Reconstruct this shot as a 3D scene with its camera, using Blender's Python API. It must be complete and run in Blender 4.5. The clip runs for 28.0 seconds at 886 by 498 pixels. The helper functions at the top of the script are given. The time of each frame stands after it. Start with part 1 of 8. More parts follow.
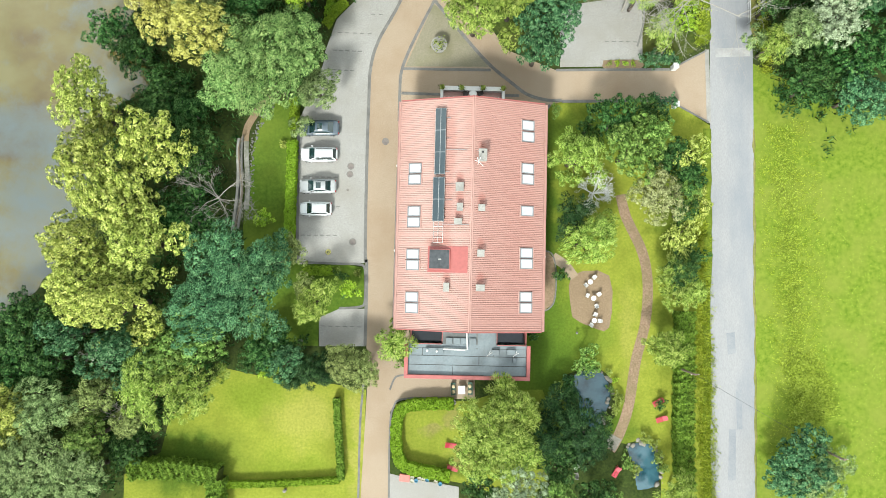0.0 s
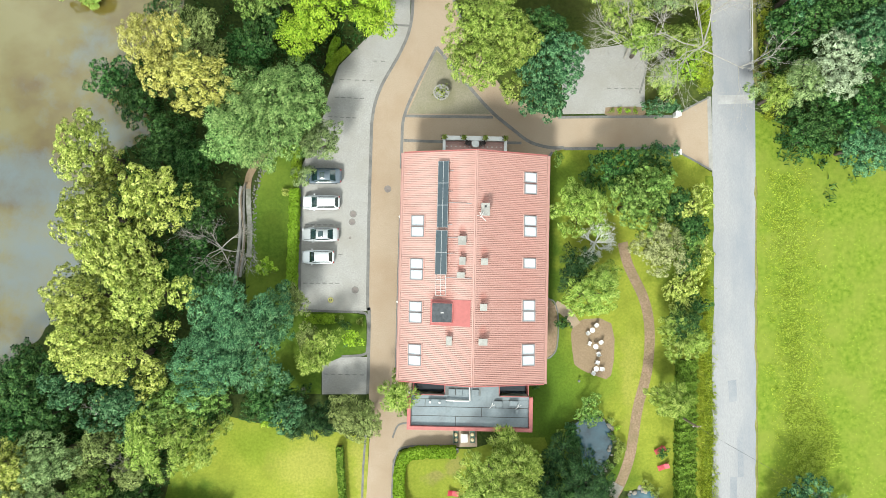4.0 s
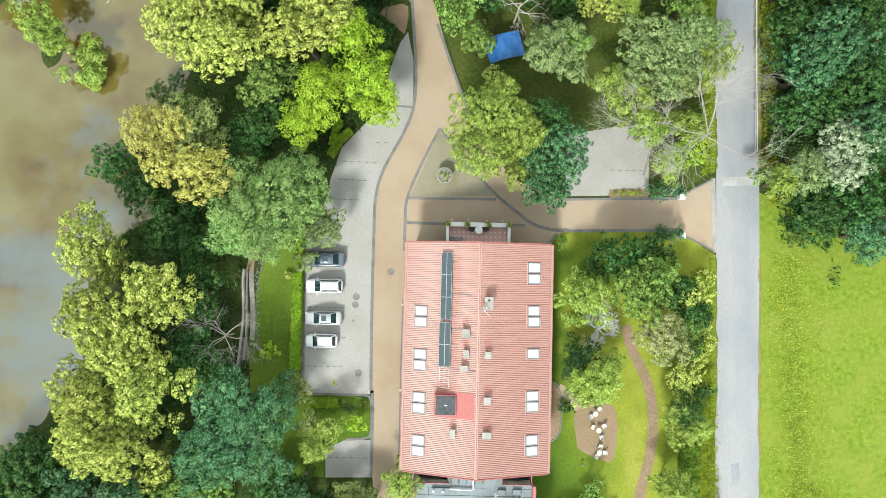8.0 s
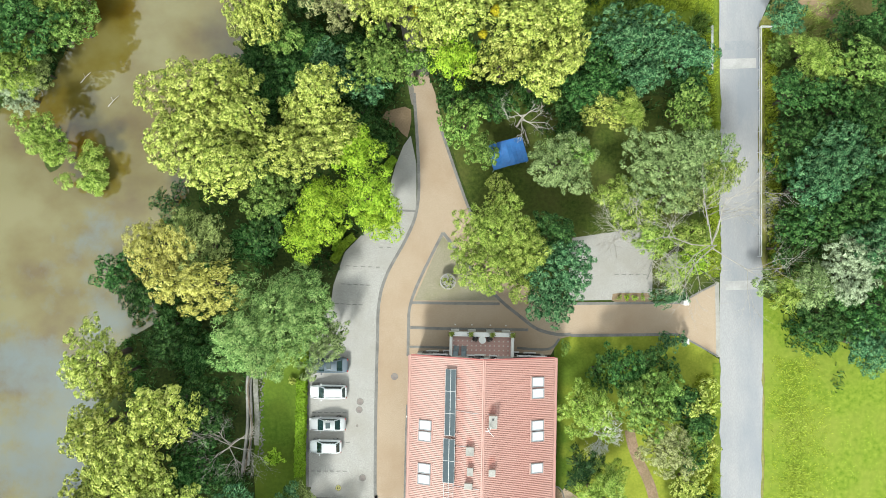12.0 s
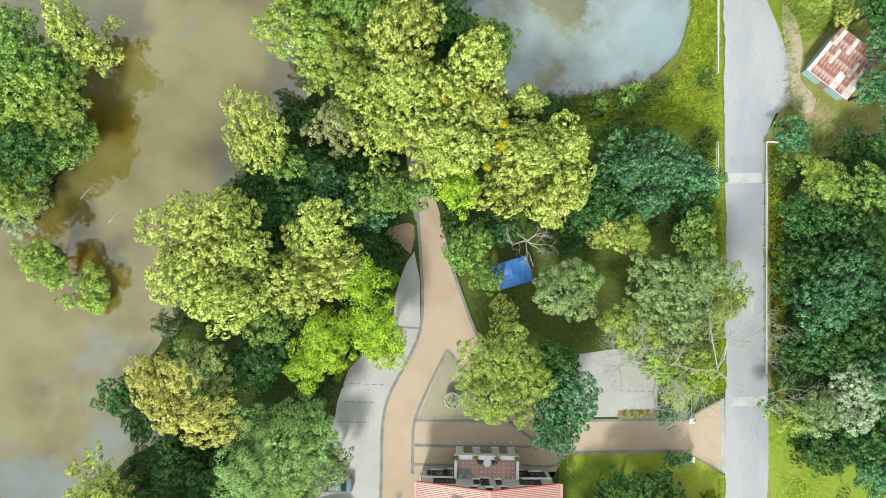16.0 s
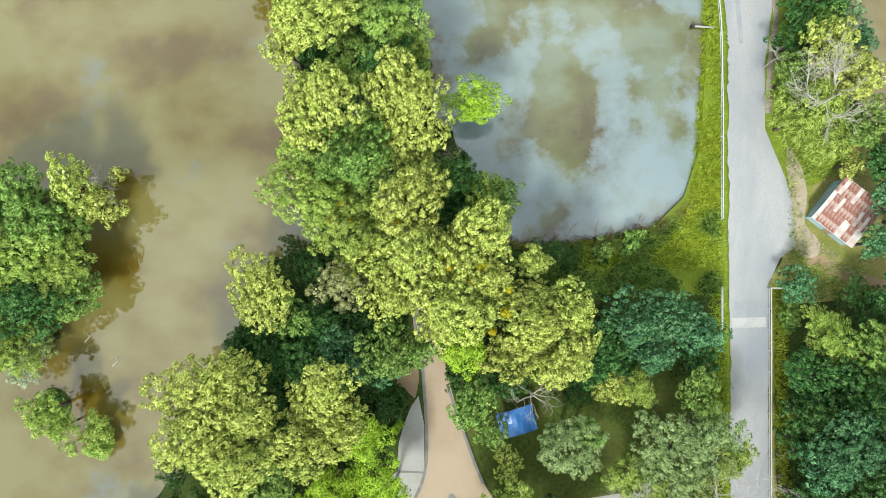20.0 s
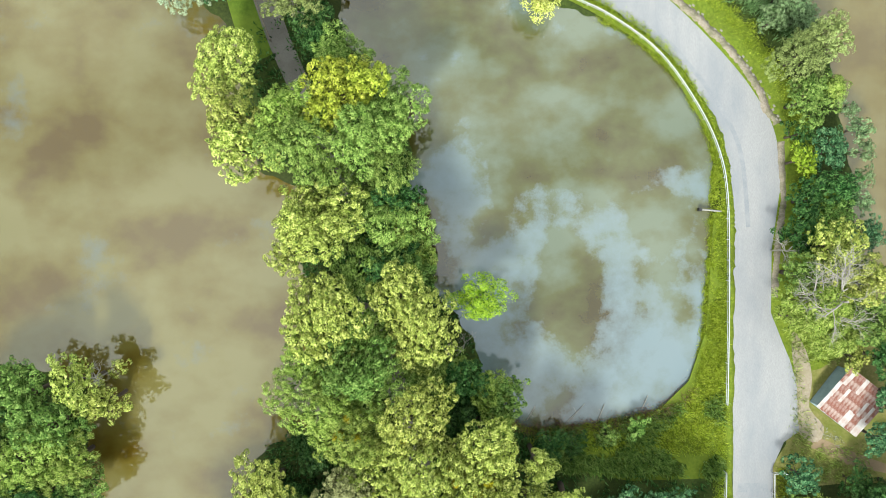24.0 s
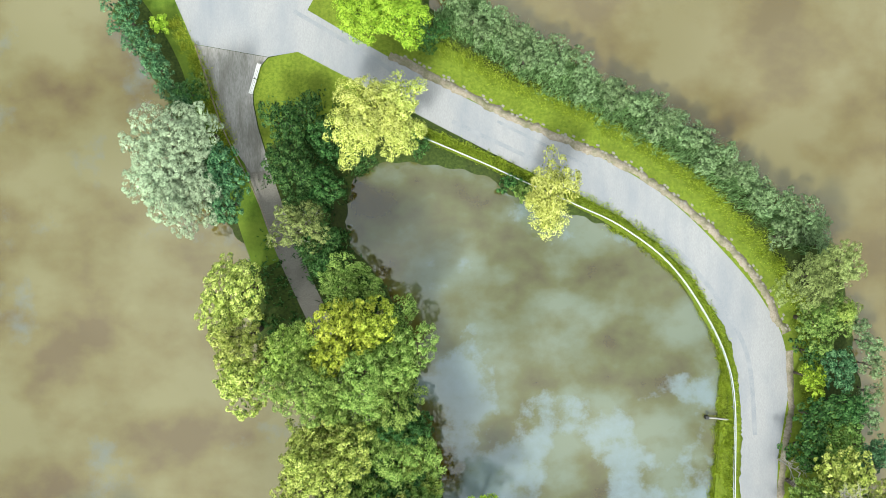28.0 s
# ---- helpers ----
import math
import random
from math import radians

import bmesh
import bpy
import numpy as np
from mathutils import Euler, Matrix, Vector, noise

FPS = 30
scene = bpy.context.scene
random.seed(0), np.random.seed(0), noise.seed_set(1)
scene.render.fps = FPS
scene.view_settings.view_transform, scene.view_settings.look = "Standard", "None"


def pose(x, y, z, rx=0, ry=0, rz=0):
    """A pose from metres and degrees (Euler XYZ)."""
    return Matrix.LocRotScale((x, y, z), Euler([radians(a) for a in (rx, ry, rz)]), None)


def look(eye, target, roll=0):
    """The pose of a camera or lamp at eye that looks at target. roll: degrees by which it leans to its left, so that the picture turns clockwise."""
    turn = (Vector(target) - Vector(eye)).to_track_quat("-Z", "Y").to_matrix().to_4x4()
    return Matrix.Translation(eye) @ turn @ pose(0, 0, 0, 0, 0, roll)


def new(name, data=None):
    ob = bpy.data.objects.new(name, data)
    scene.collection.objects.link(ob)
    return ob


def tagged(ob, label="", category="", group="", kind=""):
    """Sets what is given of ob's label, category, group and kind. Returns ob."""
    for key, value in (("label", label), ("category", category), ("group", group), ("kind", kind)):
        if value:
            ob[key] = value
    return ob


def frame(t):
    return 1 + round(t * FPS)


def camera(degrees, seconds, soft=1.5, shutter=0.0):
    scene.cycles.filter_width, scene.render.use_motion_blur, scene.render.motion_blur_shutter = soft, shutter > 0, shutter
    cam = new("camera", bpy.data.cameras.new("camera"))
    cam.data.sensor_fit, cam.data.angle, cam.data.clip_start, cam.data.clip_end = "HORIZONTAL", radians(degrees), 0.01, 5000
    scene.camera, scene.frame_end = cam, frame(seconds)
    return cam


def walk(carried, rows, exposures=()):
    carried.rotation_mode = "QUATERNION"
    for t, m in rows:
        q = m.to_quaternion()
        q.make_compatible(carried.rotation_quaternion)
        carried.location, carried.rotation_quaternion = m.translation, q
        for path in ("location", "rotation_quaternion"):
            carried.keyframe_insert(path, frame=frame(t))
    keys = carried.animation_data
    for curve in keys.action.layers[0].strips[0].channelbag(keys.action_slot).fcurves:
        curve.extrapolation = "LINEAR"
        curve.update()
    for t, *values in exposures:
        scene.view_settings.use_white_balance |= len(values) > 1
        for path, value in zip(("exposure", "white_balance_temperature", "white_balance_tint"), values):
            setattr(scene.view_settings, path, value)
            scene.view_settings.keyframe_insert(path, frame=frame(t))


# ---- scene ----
cam = camera(69.0, 28.0, soft=0.75)
# seconds, place, turn
PATH = [
    (0, 0.691, -2.441, 79.002, 2.596, 0.136, -1.053),
    (1, 0.619, -1.307, 79.062, 2.555, 0.155, -1.072),
    (2, 0.543, 0.066, 79.194, 2.490, 0.118, -1.089),
    (3, 0.479, 1.906, 79.284, 2.331, 0.060, -1.104),
    (6, 0.290, 9.178, 79.518, 1.759, 0.048, -1.111),
    (7, 0.262, 12.011, 79.587, 1.652, 0.055, -1.043),
    (8, 0.320, 15.116, 79.624, 1.536, 0.120, -1.112),
    (9, 0.336, 18.379, 79.681, 1.368, 0.150, -1.176),
    (10, 0.229, 21.737, 79.780, 1.270, 0.102, -1.161),
    (11, 0.296, 25.399, 79.843, 0.981, 0.190, -1.196),
    (12, 0.348, 29.212, 79.861, 0.714, 0.233, -1.265),
    (15, -0.002, 40.749, 79.492, 0.095, 0.022, -1.476),
    (16, -0.039, 44.415, 79.458, 0.168, 0.038, -1.487),
    (17, -0.012, 48.080, 79.352, 0.403, 0.148, -1.573),
    (18, 0.050, 52.131, 79.364, 0.583, 0.187, -1.507),
    (19, 0.007, 56.691, 79.446, 0.613, 0.191, -1.506),
    (20, -0.093, 61.981, 79.495, 0.321, 0.062, -1.445),
    (23, -0.608, 80.141, 79.147, -0.770, -0.296, -1.339),
    (24, -0.763, 86.406, 78.914, -0.992, -0.395, -1.272),
    (25, -0.983, 92.951, 78.686, -1.304, -0.480, -1.242),
    (26, -0.836, 99.695, 78.346, -1.653, -0.367, -1.208),
    (27, -0.571, 106.662, 78.081, -2.096, -0.121, -1.047),
    (28, -0.386, 113.840, 77.903, -2.604, 0.094, -0.902),
]
walk(cam, [(t, pose(*row)) for t, *row in PATH], exposures=[(0, 1.38, 6350, 4), (28, 1.38, 6350, 4)])
from mathutils.geometry import tessellate_polygon

# ---- daylight: hazy bright sky with soft sun from the south ----
SUN_ELEVATION, SUN_AZIMUTH = radians(44), radians(199)
world = bpy.data.worlds.new("sky")
scene.world = world
world.use_nodes = True
wn, wl = world.node_tree.nodes, world.node_tree.links
wn.clear()
w_out = wn.new("ShaderNodeOutputWorld")
w_bg = wn.new("ShaderNodeBackground")
w_sky = wn.new("ShaderNodeTexSky")
w_sky.sky_type = "NISHITA"
w_sky.sun_disc = False
w_sky.sun_elevation, w_sky.sun_rotation = SUN_ELEVATION, SUN_AZIMUTH
w_cloud = wn.new("ShaderNodeTexNoise")
w_cloud.inputs["Scale"].default_value = 4.2
w_cloud.inputs["Detail"].default_value = 4.0
w_cloud.inputs["Roughness"].default_value = 0.45
w_ramp = wn.new("ShaderNodeValToRGB")
w_ramp.color_ramp.elements[0].position, w_ramp.color_ramp.elements[1].position = 0.40, 0.60
w_ramp.color_ramp.elements[0].color = (0.42, 0.42, 0.42, 1)
w_mix = wn.new("ShaderNodeMix")
w_mix.data_type = "RGBA"
w_mix.inputs["B"].default_value = (8.6, 8.7, 8.2, 1)
wl.new(w_cloud.outputs["Fac"], w_ramp.inputs["Fac"])
wl.new(w_ramp.outputs["Color"], w_mix.inputs["Factor"])
wl.new(w_sky.outputs["Color"], w_mix.inputs["A"])
wl.new(w_mix.outputs["Result"], w_bg.inputs["Color"])
w_bg.inputs["Strength"].default_value = 0.110
wl.new(w_bg.outputs["Background"], w_out.inputs["Surface"])

sun = new("sun", bpy.data.lights.new("sun", "SUN"))
sun.data.energy, sun.data.angle, sun.data.color = 3.05, radians(9), (1.0, 0.965, 0.9)
sun.matrix_world = look((0, 0, 150), Vector((0, 0, 150)) - Vector((math.sin(SUN_AZIMUTH) * math.cos(SUN_ELEVATION), math.cos(SUN_AZIMUTH) * math.cos(SUN_ELEVATION), math.sin(SUN_ELEVATION))))


# ---- materials ----
def material(name, rough=0.8, metal=0.0, spec=0.5):
    m = bpy.data.materials.new(name)
    m.use_nodes = True
    b = m.node_tree.nodes["Principled BSDF"]
    b.inputs["Roughness"].default_value, b.inputs["Metallic"].default_value = rough, metal
    b.inputs["Specular IOR Level"].default_value = spec
    return m, m.node_tree.nodes, m.node_tree.links, b


def noise_node(n, l, scale, detail=3.0, rough=0.6, coords="Object", squash=(1, 1, 1)):
    tc = n.new("ShaderNodeTexCoord")
    mp = n.new("ShaderNodeMapping")
    mp.inputs["Scale"].default_value = squash
    t = n.new("ShaderNodeTexNoise")
    t.inputs["Scale"].default_value, t.inputs["Detail"].default_value, t.inputs["Roughness"].default_value = scale, detail, rough
    l.new(tc.outputs[coords], mp.inputs["Vector"])
    l.new(mp.outputs["Vector"], t.inputs["Vector"])
    return t.outputs["Fac"]


def ramp(n, l, fac, stops):
    r = n.new("ShaderNodeValToRGB")
    e = r.color_ramp.elements
    e[0].position, e[0].color = stops[0][0], (*stops[0][1], 1)
    e[1].position, e[1].color = stops[-1][0], (*stops[-1][1], 1)
    for p, c in stops[1:-1]:
        e.new(p).color = (*c, 1)
    l.new(fac, r.inputs["Fac"])
    return r.outputs["Color"]


def mix(n, l, kind, fac, a, b):
    m = n.new("ShaderNodeMix")
    m.data_type, m.blend_type = "RGBA", kind
    for key, v in (("Factor", fac), ("A", a), ("B", b)):
        if isinstance(v, (int, float)):
            m.inputs[key].default_value = v
        elif isinstance(v, tuple):
            m.inputs[key].default_value = (*v, 1)
        else:
            l.new(v, m.inputs[key])
    return m.outputs["Result"]


def bump(n, l, b, height, strength=0.3, distance=0.05):
    k = n.new("ShaderNodeBump")
    k.inputs["Strength"].default_value, k.inputs["Distance"].default_value = strength, distance
    l.new(height, k.inputs["Height"])
    l.new(k.outputs["Normal"], b.inputs["Normal"])


def surface(name, dark, light, grain=8.0, stain=0.35, rough=0.8, metal=0.0, stain_color=None, relief=0.3, squash=(1, 1, 1), amount=0.5, spec=0.4):
    """Two colours mixed by fine grain, with larger stains over them."""
    m, n, l, b = material(name, rough, metal, spec)
    fine = noise_node(n, l, grain, 4, 0.65, squash=squash)
    broad = noise_node(n, l, stain, 4, 0.6, squash=squash)
    c = ramp(n, l, fine, ((0.3, dark), (0.7, light)))
    s = ramp(n, l, broad, ((0.42, (0, 0, 0)), (0.68, (amount,) * 3)))
    c = mix(n, l, "MIX", s, c, stain_color or tuple(v * 0.6 for v in dark))
    l.new(c, b.inputs["Base Color"])
    if relief:
        bump(n, l, b, fine, relief, 0.03)
    return m


def plain(name, color, rough=0.5, metal=0.0, vary=0.12, spec=0.5):
    """A painted or moulded surface with faint wear."""
    m, n, l, b = material(name, rough, metal, spec)
    f = noise_node(n, l, 2.5, 4, 0.6)
    l.new(ramp(n, l, f, ((0.3, tuple(v * (1 - vary) for v in color)), (0.7, tuple(min(1, v * (1 + vary)) for v in color)))), b.inputs["Base Color"])
    return m


def leaf_material(name, deep, mid, tip):
    """Leaves: each blade, each bough and each tree differs a little."""
    m, n, l, b = material(name, 0.6, 0, 0.1)
    geo = n.new("ShaderNodeNewGeometry")
    inf = n.new("ShaderNodeObjectInfo")
    spray = noise_node(n, l, 1.25, 3, 0.6)
    blend = n.new("ShaderNodeMix")
    blend.inputs["Factor"].default_value = 0.48
    l.new(spray, blend.inputs["A"])
    l.new(geo.outputs["Random Per Island"], blend.inputs["B"])
    c = ramp(n, l, blend.outputs["Result"], ((0.24, tuple(v * 0.5 for v in deep)), (0.5, mid), (0.76, tip)))
    hsv = n.new("ShaderNodeHueSaturation")
    hue = n.new("ShaderNodeMapRange")
    hue.inputs["To Min"].default_value, hue.inputs["To Max"].default_value = 0.491, 0.507
    val = n.new("ShaderNodeMapRange")
    val.inputs["To Min"].default_value, val.inputs["To Max"].default_value = 0.85, 1.15
    l.new(inf.outputs["Random"], hue.inputs["Value"])
    l.new(inf.outputs["Random"], val.inputs["Value"])
    l.new(hue.outputs["Result"], hsv.inputs["Hue"])
    l.new(val.outputs["Result"], hsv.inputs["Value"])
    l.new(c, hsv.inputs["Color"])
    l.new(hsv.outputs["Color"], b.inputs["Base Color"])
    tr = n.new("ShaderNodeBsdfTranslucent")
    l.new(hsv.outputs["Color"], tr.inputs["Color"])
    ms = n.new("ShaderNodeMixShader")
    ms.inputs["Fac"].default_value = 0.22
    l.new(b.outputs["BSDF"], ms.inputs[1])
    l.new(tr.outputs["BSDF"], ms.inputs[2])
    l.new(ms.outputs["Shader"], n["Material Output"].inputs["Surface"])
    return m


def spot(n, l, where, x, y, rx, ry, amount):
    """A soft oval patch on the ground: amount in its middle, nothing outside."""
    mp = n.new("ShaderNodeMapping")
    mp.inputs["Location"].default_value = (-x / rx, -y / ry, 0)
    mp.inputs["Scale"].default_value = (1 / rx, 1 / ry, 0)
    ln = n.new("ShaderNodeVectorMath")
    ln.operation = "LENGTH"
    out = n.new("ShaderNodeMapRange")
    out.interpolation_type = "SMOOTHSTEP"
    out.inputs["From Min"].default_value, out.inputs["From Max"].default_value = 0.3, 1.2
    out.inputs["To Min"].default_value, out.inputs["To Max"].default_value = amount, 0.0
    l.new(where, mp.inputs["Vector"])
    l.new(mp.outputs["Vector"], ln.inputs[0])
    l.new(ln.outputs["Value"], out.inputs["Value"])
    return out.outputs["Result"]


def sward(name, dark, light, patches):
    """Lawn with worn, pale and greener patches, and shade painted as dark green: x, y, half widths, colour, amount."""
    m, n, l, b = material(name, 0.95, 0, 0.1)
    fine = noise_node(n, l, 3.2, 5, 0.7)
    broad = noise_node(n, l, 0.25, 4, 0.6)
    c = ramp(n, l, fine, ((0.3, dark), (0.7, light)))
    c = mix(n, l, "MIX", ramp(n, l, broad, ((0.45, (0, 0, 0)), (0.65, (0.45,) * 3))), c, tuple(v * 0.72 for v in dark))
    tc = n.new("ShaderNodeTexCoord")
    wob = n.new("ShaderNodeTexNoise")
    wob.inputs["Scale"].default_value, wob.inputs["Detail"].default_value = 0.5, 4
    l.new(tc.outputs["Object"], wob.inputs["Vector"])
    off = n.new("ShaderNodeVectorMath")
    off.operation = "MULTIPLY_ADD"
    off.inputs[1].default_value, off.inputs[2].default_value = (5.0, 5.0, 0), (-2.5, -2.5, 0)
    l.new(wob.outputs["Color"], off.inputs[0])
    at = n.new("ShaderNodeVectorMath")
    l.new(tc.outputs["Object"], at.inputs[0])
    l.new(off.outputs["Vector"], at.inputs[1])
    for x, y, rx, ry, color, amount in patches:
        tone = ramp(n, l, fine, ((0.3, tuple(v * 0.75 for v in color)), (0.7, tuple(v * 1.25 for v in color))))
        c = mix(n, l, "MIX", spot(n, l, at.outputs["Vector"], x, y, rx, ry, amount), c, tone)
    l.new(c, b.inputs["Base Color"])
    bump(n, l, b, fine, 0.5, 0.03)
    return m


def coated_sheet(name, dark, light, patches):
    """Coil-coated steel with streaks and grime; patches paint sheen and shade into its colour: x, y, half widths,
    colour, amount.
    """
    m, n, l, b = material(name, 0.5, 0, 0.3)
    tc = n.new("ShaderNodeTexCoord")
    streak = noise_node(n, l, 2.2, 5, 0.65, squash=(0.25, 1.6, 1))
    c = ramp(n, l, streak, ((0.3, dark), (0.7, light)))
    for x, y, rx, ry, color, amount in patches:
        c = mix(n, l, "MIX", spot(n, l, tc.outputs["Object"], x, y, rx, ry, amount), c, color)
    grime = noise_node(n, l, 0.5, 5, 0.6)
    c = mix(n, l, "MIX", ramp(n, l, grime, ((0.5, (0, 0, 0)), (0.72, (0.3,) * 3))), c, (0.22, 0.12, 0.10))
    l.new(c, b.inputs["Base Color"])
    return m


def water_material(name, deep, body, silt_sky, gloss, film=None, drift=0.085, reach=(70.0, 98.0), edge=(0.5, 0.52, 0.7), clear=()):
    """Murky pond water under a smooth reflecting surface, with drifting sediment and, in places, a pale film; some
    mirrored cloud is painted into these tones; clear: open spots in the film.
    """
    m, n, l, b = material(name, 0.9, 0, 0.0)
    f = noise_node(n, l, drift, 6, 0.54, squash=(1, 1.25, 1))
    c = ramp(n, l, f, ((0.36, deep), (0.46, body), (0.58, silt_sky)))
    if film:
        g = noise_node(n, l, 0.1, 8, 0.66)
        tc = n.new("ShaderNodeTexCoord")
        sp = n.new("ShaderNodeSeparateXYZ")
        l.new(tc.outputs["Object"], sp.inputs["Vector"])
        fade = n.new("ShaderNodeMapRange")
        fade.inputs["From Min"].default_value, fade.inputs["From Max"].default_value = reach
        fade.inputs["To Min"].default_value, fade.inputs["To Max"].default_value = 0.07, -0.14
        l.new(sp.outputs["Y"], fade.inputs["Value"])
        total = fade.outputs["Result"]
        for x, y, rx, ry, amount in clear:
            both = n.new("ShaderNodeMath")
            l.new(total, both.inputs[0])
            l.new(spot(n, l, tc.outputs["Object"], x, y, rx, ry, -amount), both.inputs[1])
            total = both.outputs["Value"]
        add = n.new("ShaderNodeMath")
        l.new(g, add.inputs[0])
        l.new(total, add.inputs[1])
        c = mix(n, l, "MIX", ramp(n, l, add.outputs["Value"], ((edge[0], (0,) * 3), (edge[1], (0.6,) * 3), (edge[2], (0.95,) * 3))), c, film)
    l.new(c, b.inputs["Base Color"])
    gl = n.new("ShaderNodeBsdfGlossy")
    gl.inputs["Roughness"].default_value = 0.04
    gl.inputs["Color"].default_value = (0.95, 0.97, 1, 1)
    wave = noise_node(n, l, 1.6, 2, 0.5)
    k = n.new("ShaderNodeBump")
    k.inputs["Strength"].default_value, k.inputs["Distance"].default_value = 0.08, 0.02
    l.new(wave, k.inputs["Height"])
    l.new(k.outputs["Normal"], gl.inputs["Normal"])
    ms = n.new("ShaderNodeMixShader")
    ms.inputs["Fac"].default_value = gloss
    l.new(b.outputs["BSDF"], ms.inputs[1])
    l.new(gl.outputs["BSDF"], ms.inputs[2])
    l.new(ms.outputs["Shader"], n["Material Output"].inputs["Surface"])
    return m


# ground tone kept very dark to carry the shade beneath the trees
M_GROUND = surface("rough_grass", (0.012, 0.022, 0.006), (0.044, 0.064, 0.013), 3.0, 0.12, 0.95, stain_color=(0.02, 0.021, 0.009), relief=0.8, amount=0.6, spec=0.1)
# darker lawn for bank and track side, tree shade mixed into its green
M_DARKLAWN = surface("dark_lawn", (0.032, 0.068, 0.007), (0.072, 0.115, 0.013), 2.2, 0.1, 0.95, stain_color=(0.10, 0.135, 0.018), relief=0.6, amount=0.7, spec=0.1)
# first tone paints house, hedge and tree shade onto the lawns
LAWN_SHADE, PALE, WORN = (0.036, 0.070, 0.007), (0.235, 0.22, 0.055), (0.16, 0.12, 0.06)
M_GARDEN = sward("garden_lawn", (0.12, 0.148, 0.0156), (0.195, 0.215, 0.03), ((12.8, 4, 3.0, 17, LAWN_SHADE, 0.95), (12.5, -12, 7.5, 10, LAWN_SHADE, 0.95), (17, -9, 5, 5, (0.075, 0.12, 0.012), 0.6), (18.5, -21, 6.5, 5, LAWN_SHADE, 0.9), (19, 15, 11, 4.5, LAWN_SHADE, 0.8), (28.6, 4, 2.5, 9, LAWN_SHADE, 0.6), (23.2, -10, 1.6, 7, PALE, 0.35), (27.6, -10, 1.5, 6, LAWN_SHADE, 0.5)))
# the large dark patch at the south-west is painted tree shade
M_WESTLAWN = sward("west_lawn", (0.12, 0.148, 0.0156), (0.195, 0.215, 0.03), ((-31, -24, 8, 5, LAWN_SHADE, 0.95), (-23, -16, 5, 3, (0.10, 0.145, 0.012), 0.6), (-16.5, -19, 5, 4, PALE, 0.45), (-18, -24.8, 7, 1.6, (0.10, 0.145, 0.012), 0.5), (-10.2, -22, 1.2, 9, PALE, 0.5)))
# worn spots, plus dark shade tone painted near the trees and the hedge
M_COURT = sward("court_lawn", (0.115, 0.145, 0.0156), (0.19, 0.21, 0.03), ((-1, -21, 1.5, 1.2, WORN, 0.5), (1.2, -20, 1.3, 1.0, WORN, 0.45), (2.5, -24, 2.2, 1.8, WORN, 0.5), (9, -20, 6, 7, LAWN_SHADE, 0.8), (2, -25.5, 5, 1.2, LAWN_SHADE, 0.6)))
# deep shade between the trees is put into this grass colour
M_SHADEGRASS = surface("shade_toned_grass", (0.018, 0.032, 0.006), (0.055, 0.074, 0.013), 2.2, 0.2, 0.95, stain_color=(0.06, 0.06, 0.018), relief=0.7, amount=0.6, spec=0.1)
M_FIELD = surface("meadow_grass", (0.062, 0.108, 0.007), (0.142, 0.184, 0.023), 1.7, 0.22, 0.95, stain_color=(0.135, 0.16, 0.026), relief=0.6, amount=0.75, spec=0.1)
M_VERGE = surface("verge_grass_sward", (0.06, 0.096, 0.009), (0.135, 0.17, 0.02), 2.6, 0.3, 0.95, stain_color=(0.0624, 0.0832, 0.0104), relief=0.9, amount=0.6, spec=0.1)
M_DRY = surface("dry_grass_sward", (0.114, 0.109, 0.0312), (0.198, 0.177, 0.0728), 3.0, 0.35, 0.95, stain_color=(0.0832, 0.104, 0.0156), relief=0.9, amount=0.8, spec=0.1)
M_ASPHALT = surface("worn_asphalt", (0.178, 0.180, 0.186), (0.235, 0.236, 0.240), 14.0, 0.22, 0.9, stain_color=(0.14, 0.153, 0.174), relief=0.2, squash=(1, 0.3, 1), amount=0.8, spec=0.2)
M_CLINKER = surface("brown_clinker_paving", (0.196, 0.152, 0.107), (0.276, 0.223, 0.167), 9.0, 0.16, 0.9, stain_color=(0.188, 0.13, 0.0814), relief=0.3, amount=0.55, spec=0.2)
M_GREYSETT = surface("grey_sett_paving", (0.165, 0.163, 0.153), (0.272, 0.268, 0.256), 7.0, 0.2, 0.9, stain_color=(0.183, 0.173, 0.151), relief=0.3, amount=0.6, spec=0.2)
M_EDGE = surface("dark_sett_edging", (0.085, 0.085, 0.08), (0.155, 0.15, 0.142), 9.0, 0.8, 0.9, relief=0.4)
M_SAND = surface("bare_sandy_soil", (0.14, 0.0988, 0.0572), (0.192, 0.14, 0.0884), 5.0, 0.4, 0.95, stain_color=(0.125, 0.0884, 0.052))
M_PATH = surface("mottled_brick_path", (0.13, 0.088, 0.055), (0.23, 0.165, 0.115), 4.5, 0.5, 0.95, stain_color=(0.11, 0.095, 0.045), relief=0.4, amount=0.6, spec=0.15)
M_PALESAND = surface("pale_trodden_sand", (0.175, 0.14, 0.10), (0.28, 0.245, 0.195), 4.0, 0.5, 0.95, stain_color=(0.15, 0.13, 0.06), relief=0.5, amount=0.7)
# gravel toned darker for the shade of the dike trees
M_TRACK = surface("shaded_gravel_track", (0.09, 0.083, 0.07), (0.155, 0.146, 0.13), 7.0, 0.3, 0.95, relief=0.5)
M_TRACK2 = surface("rutted_gravel", (0.14, 0.135, 0.125), (0.235, 0.23, 0.22), 5.0, 0.45, 0.95, stain_color=(0.085, 0.078, 0.062), relief=0.5, squash=(1.6, 0.35, 1), amount=0.75)
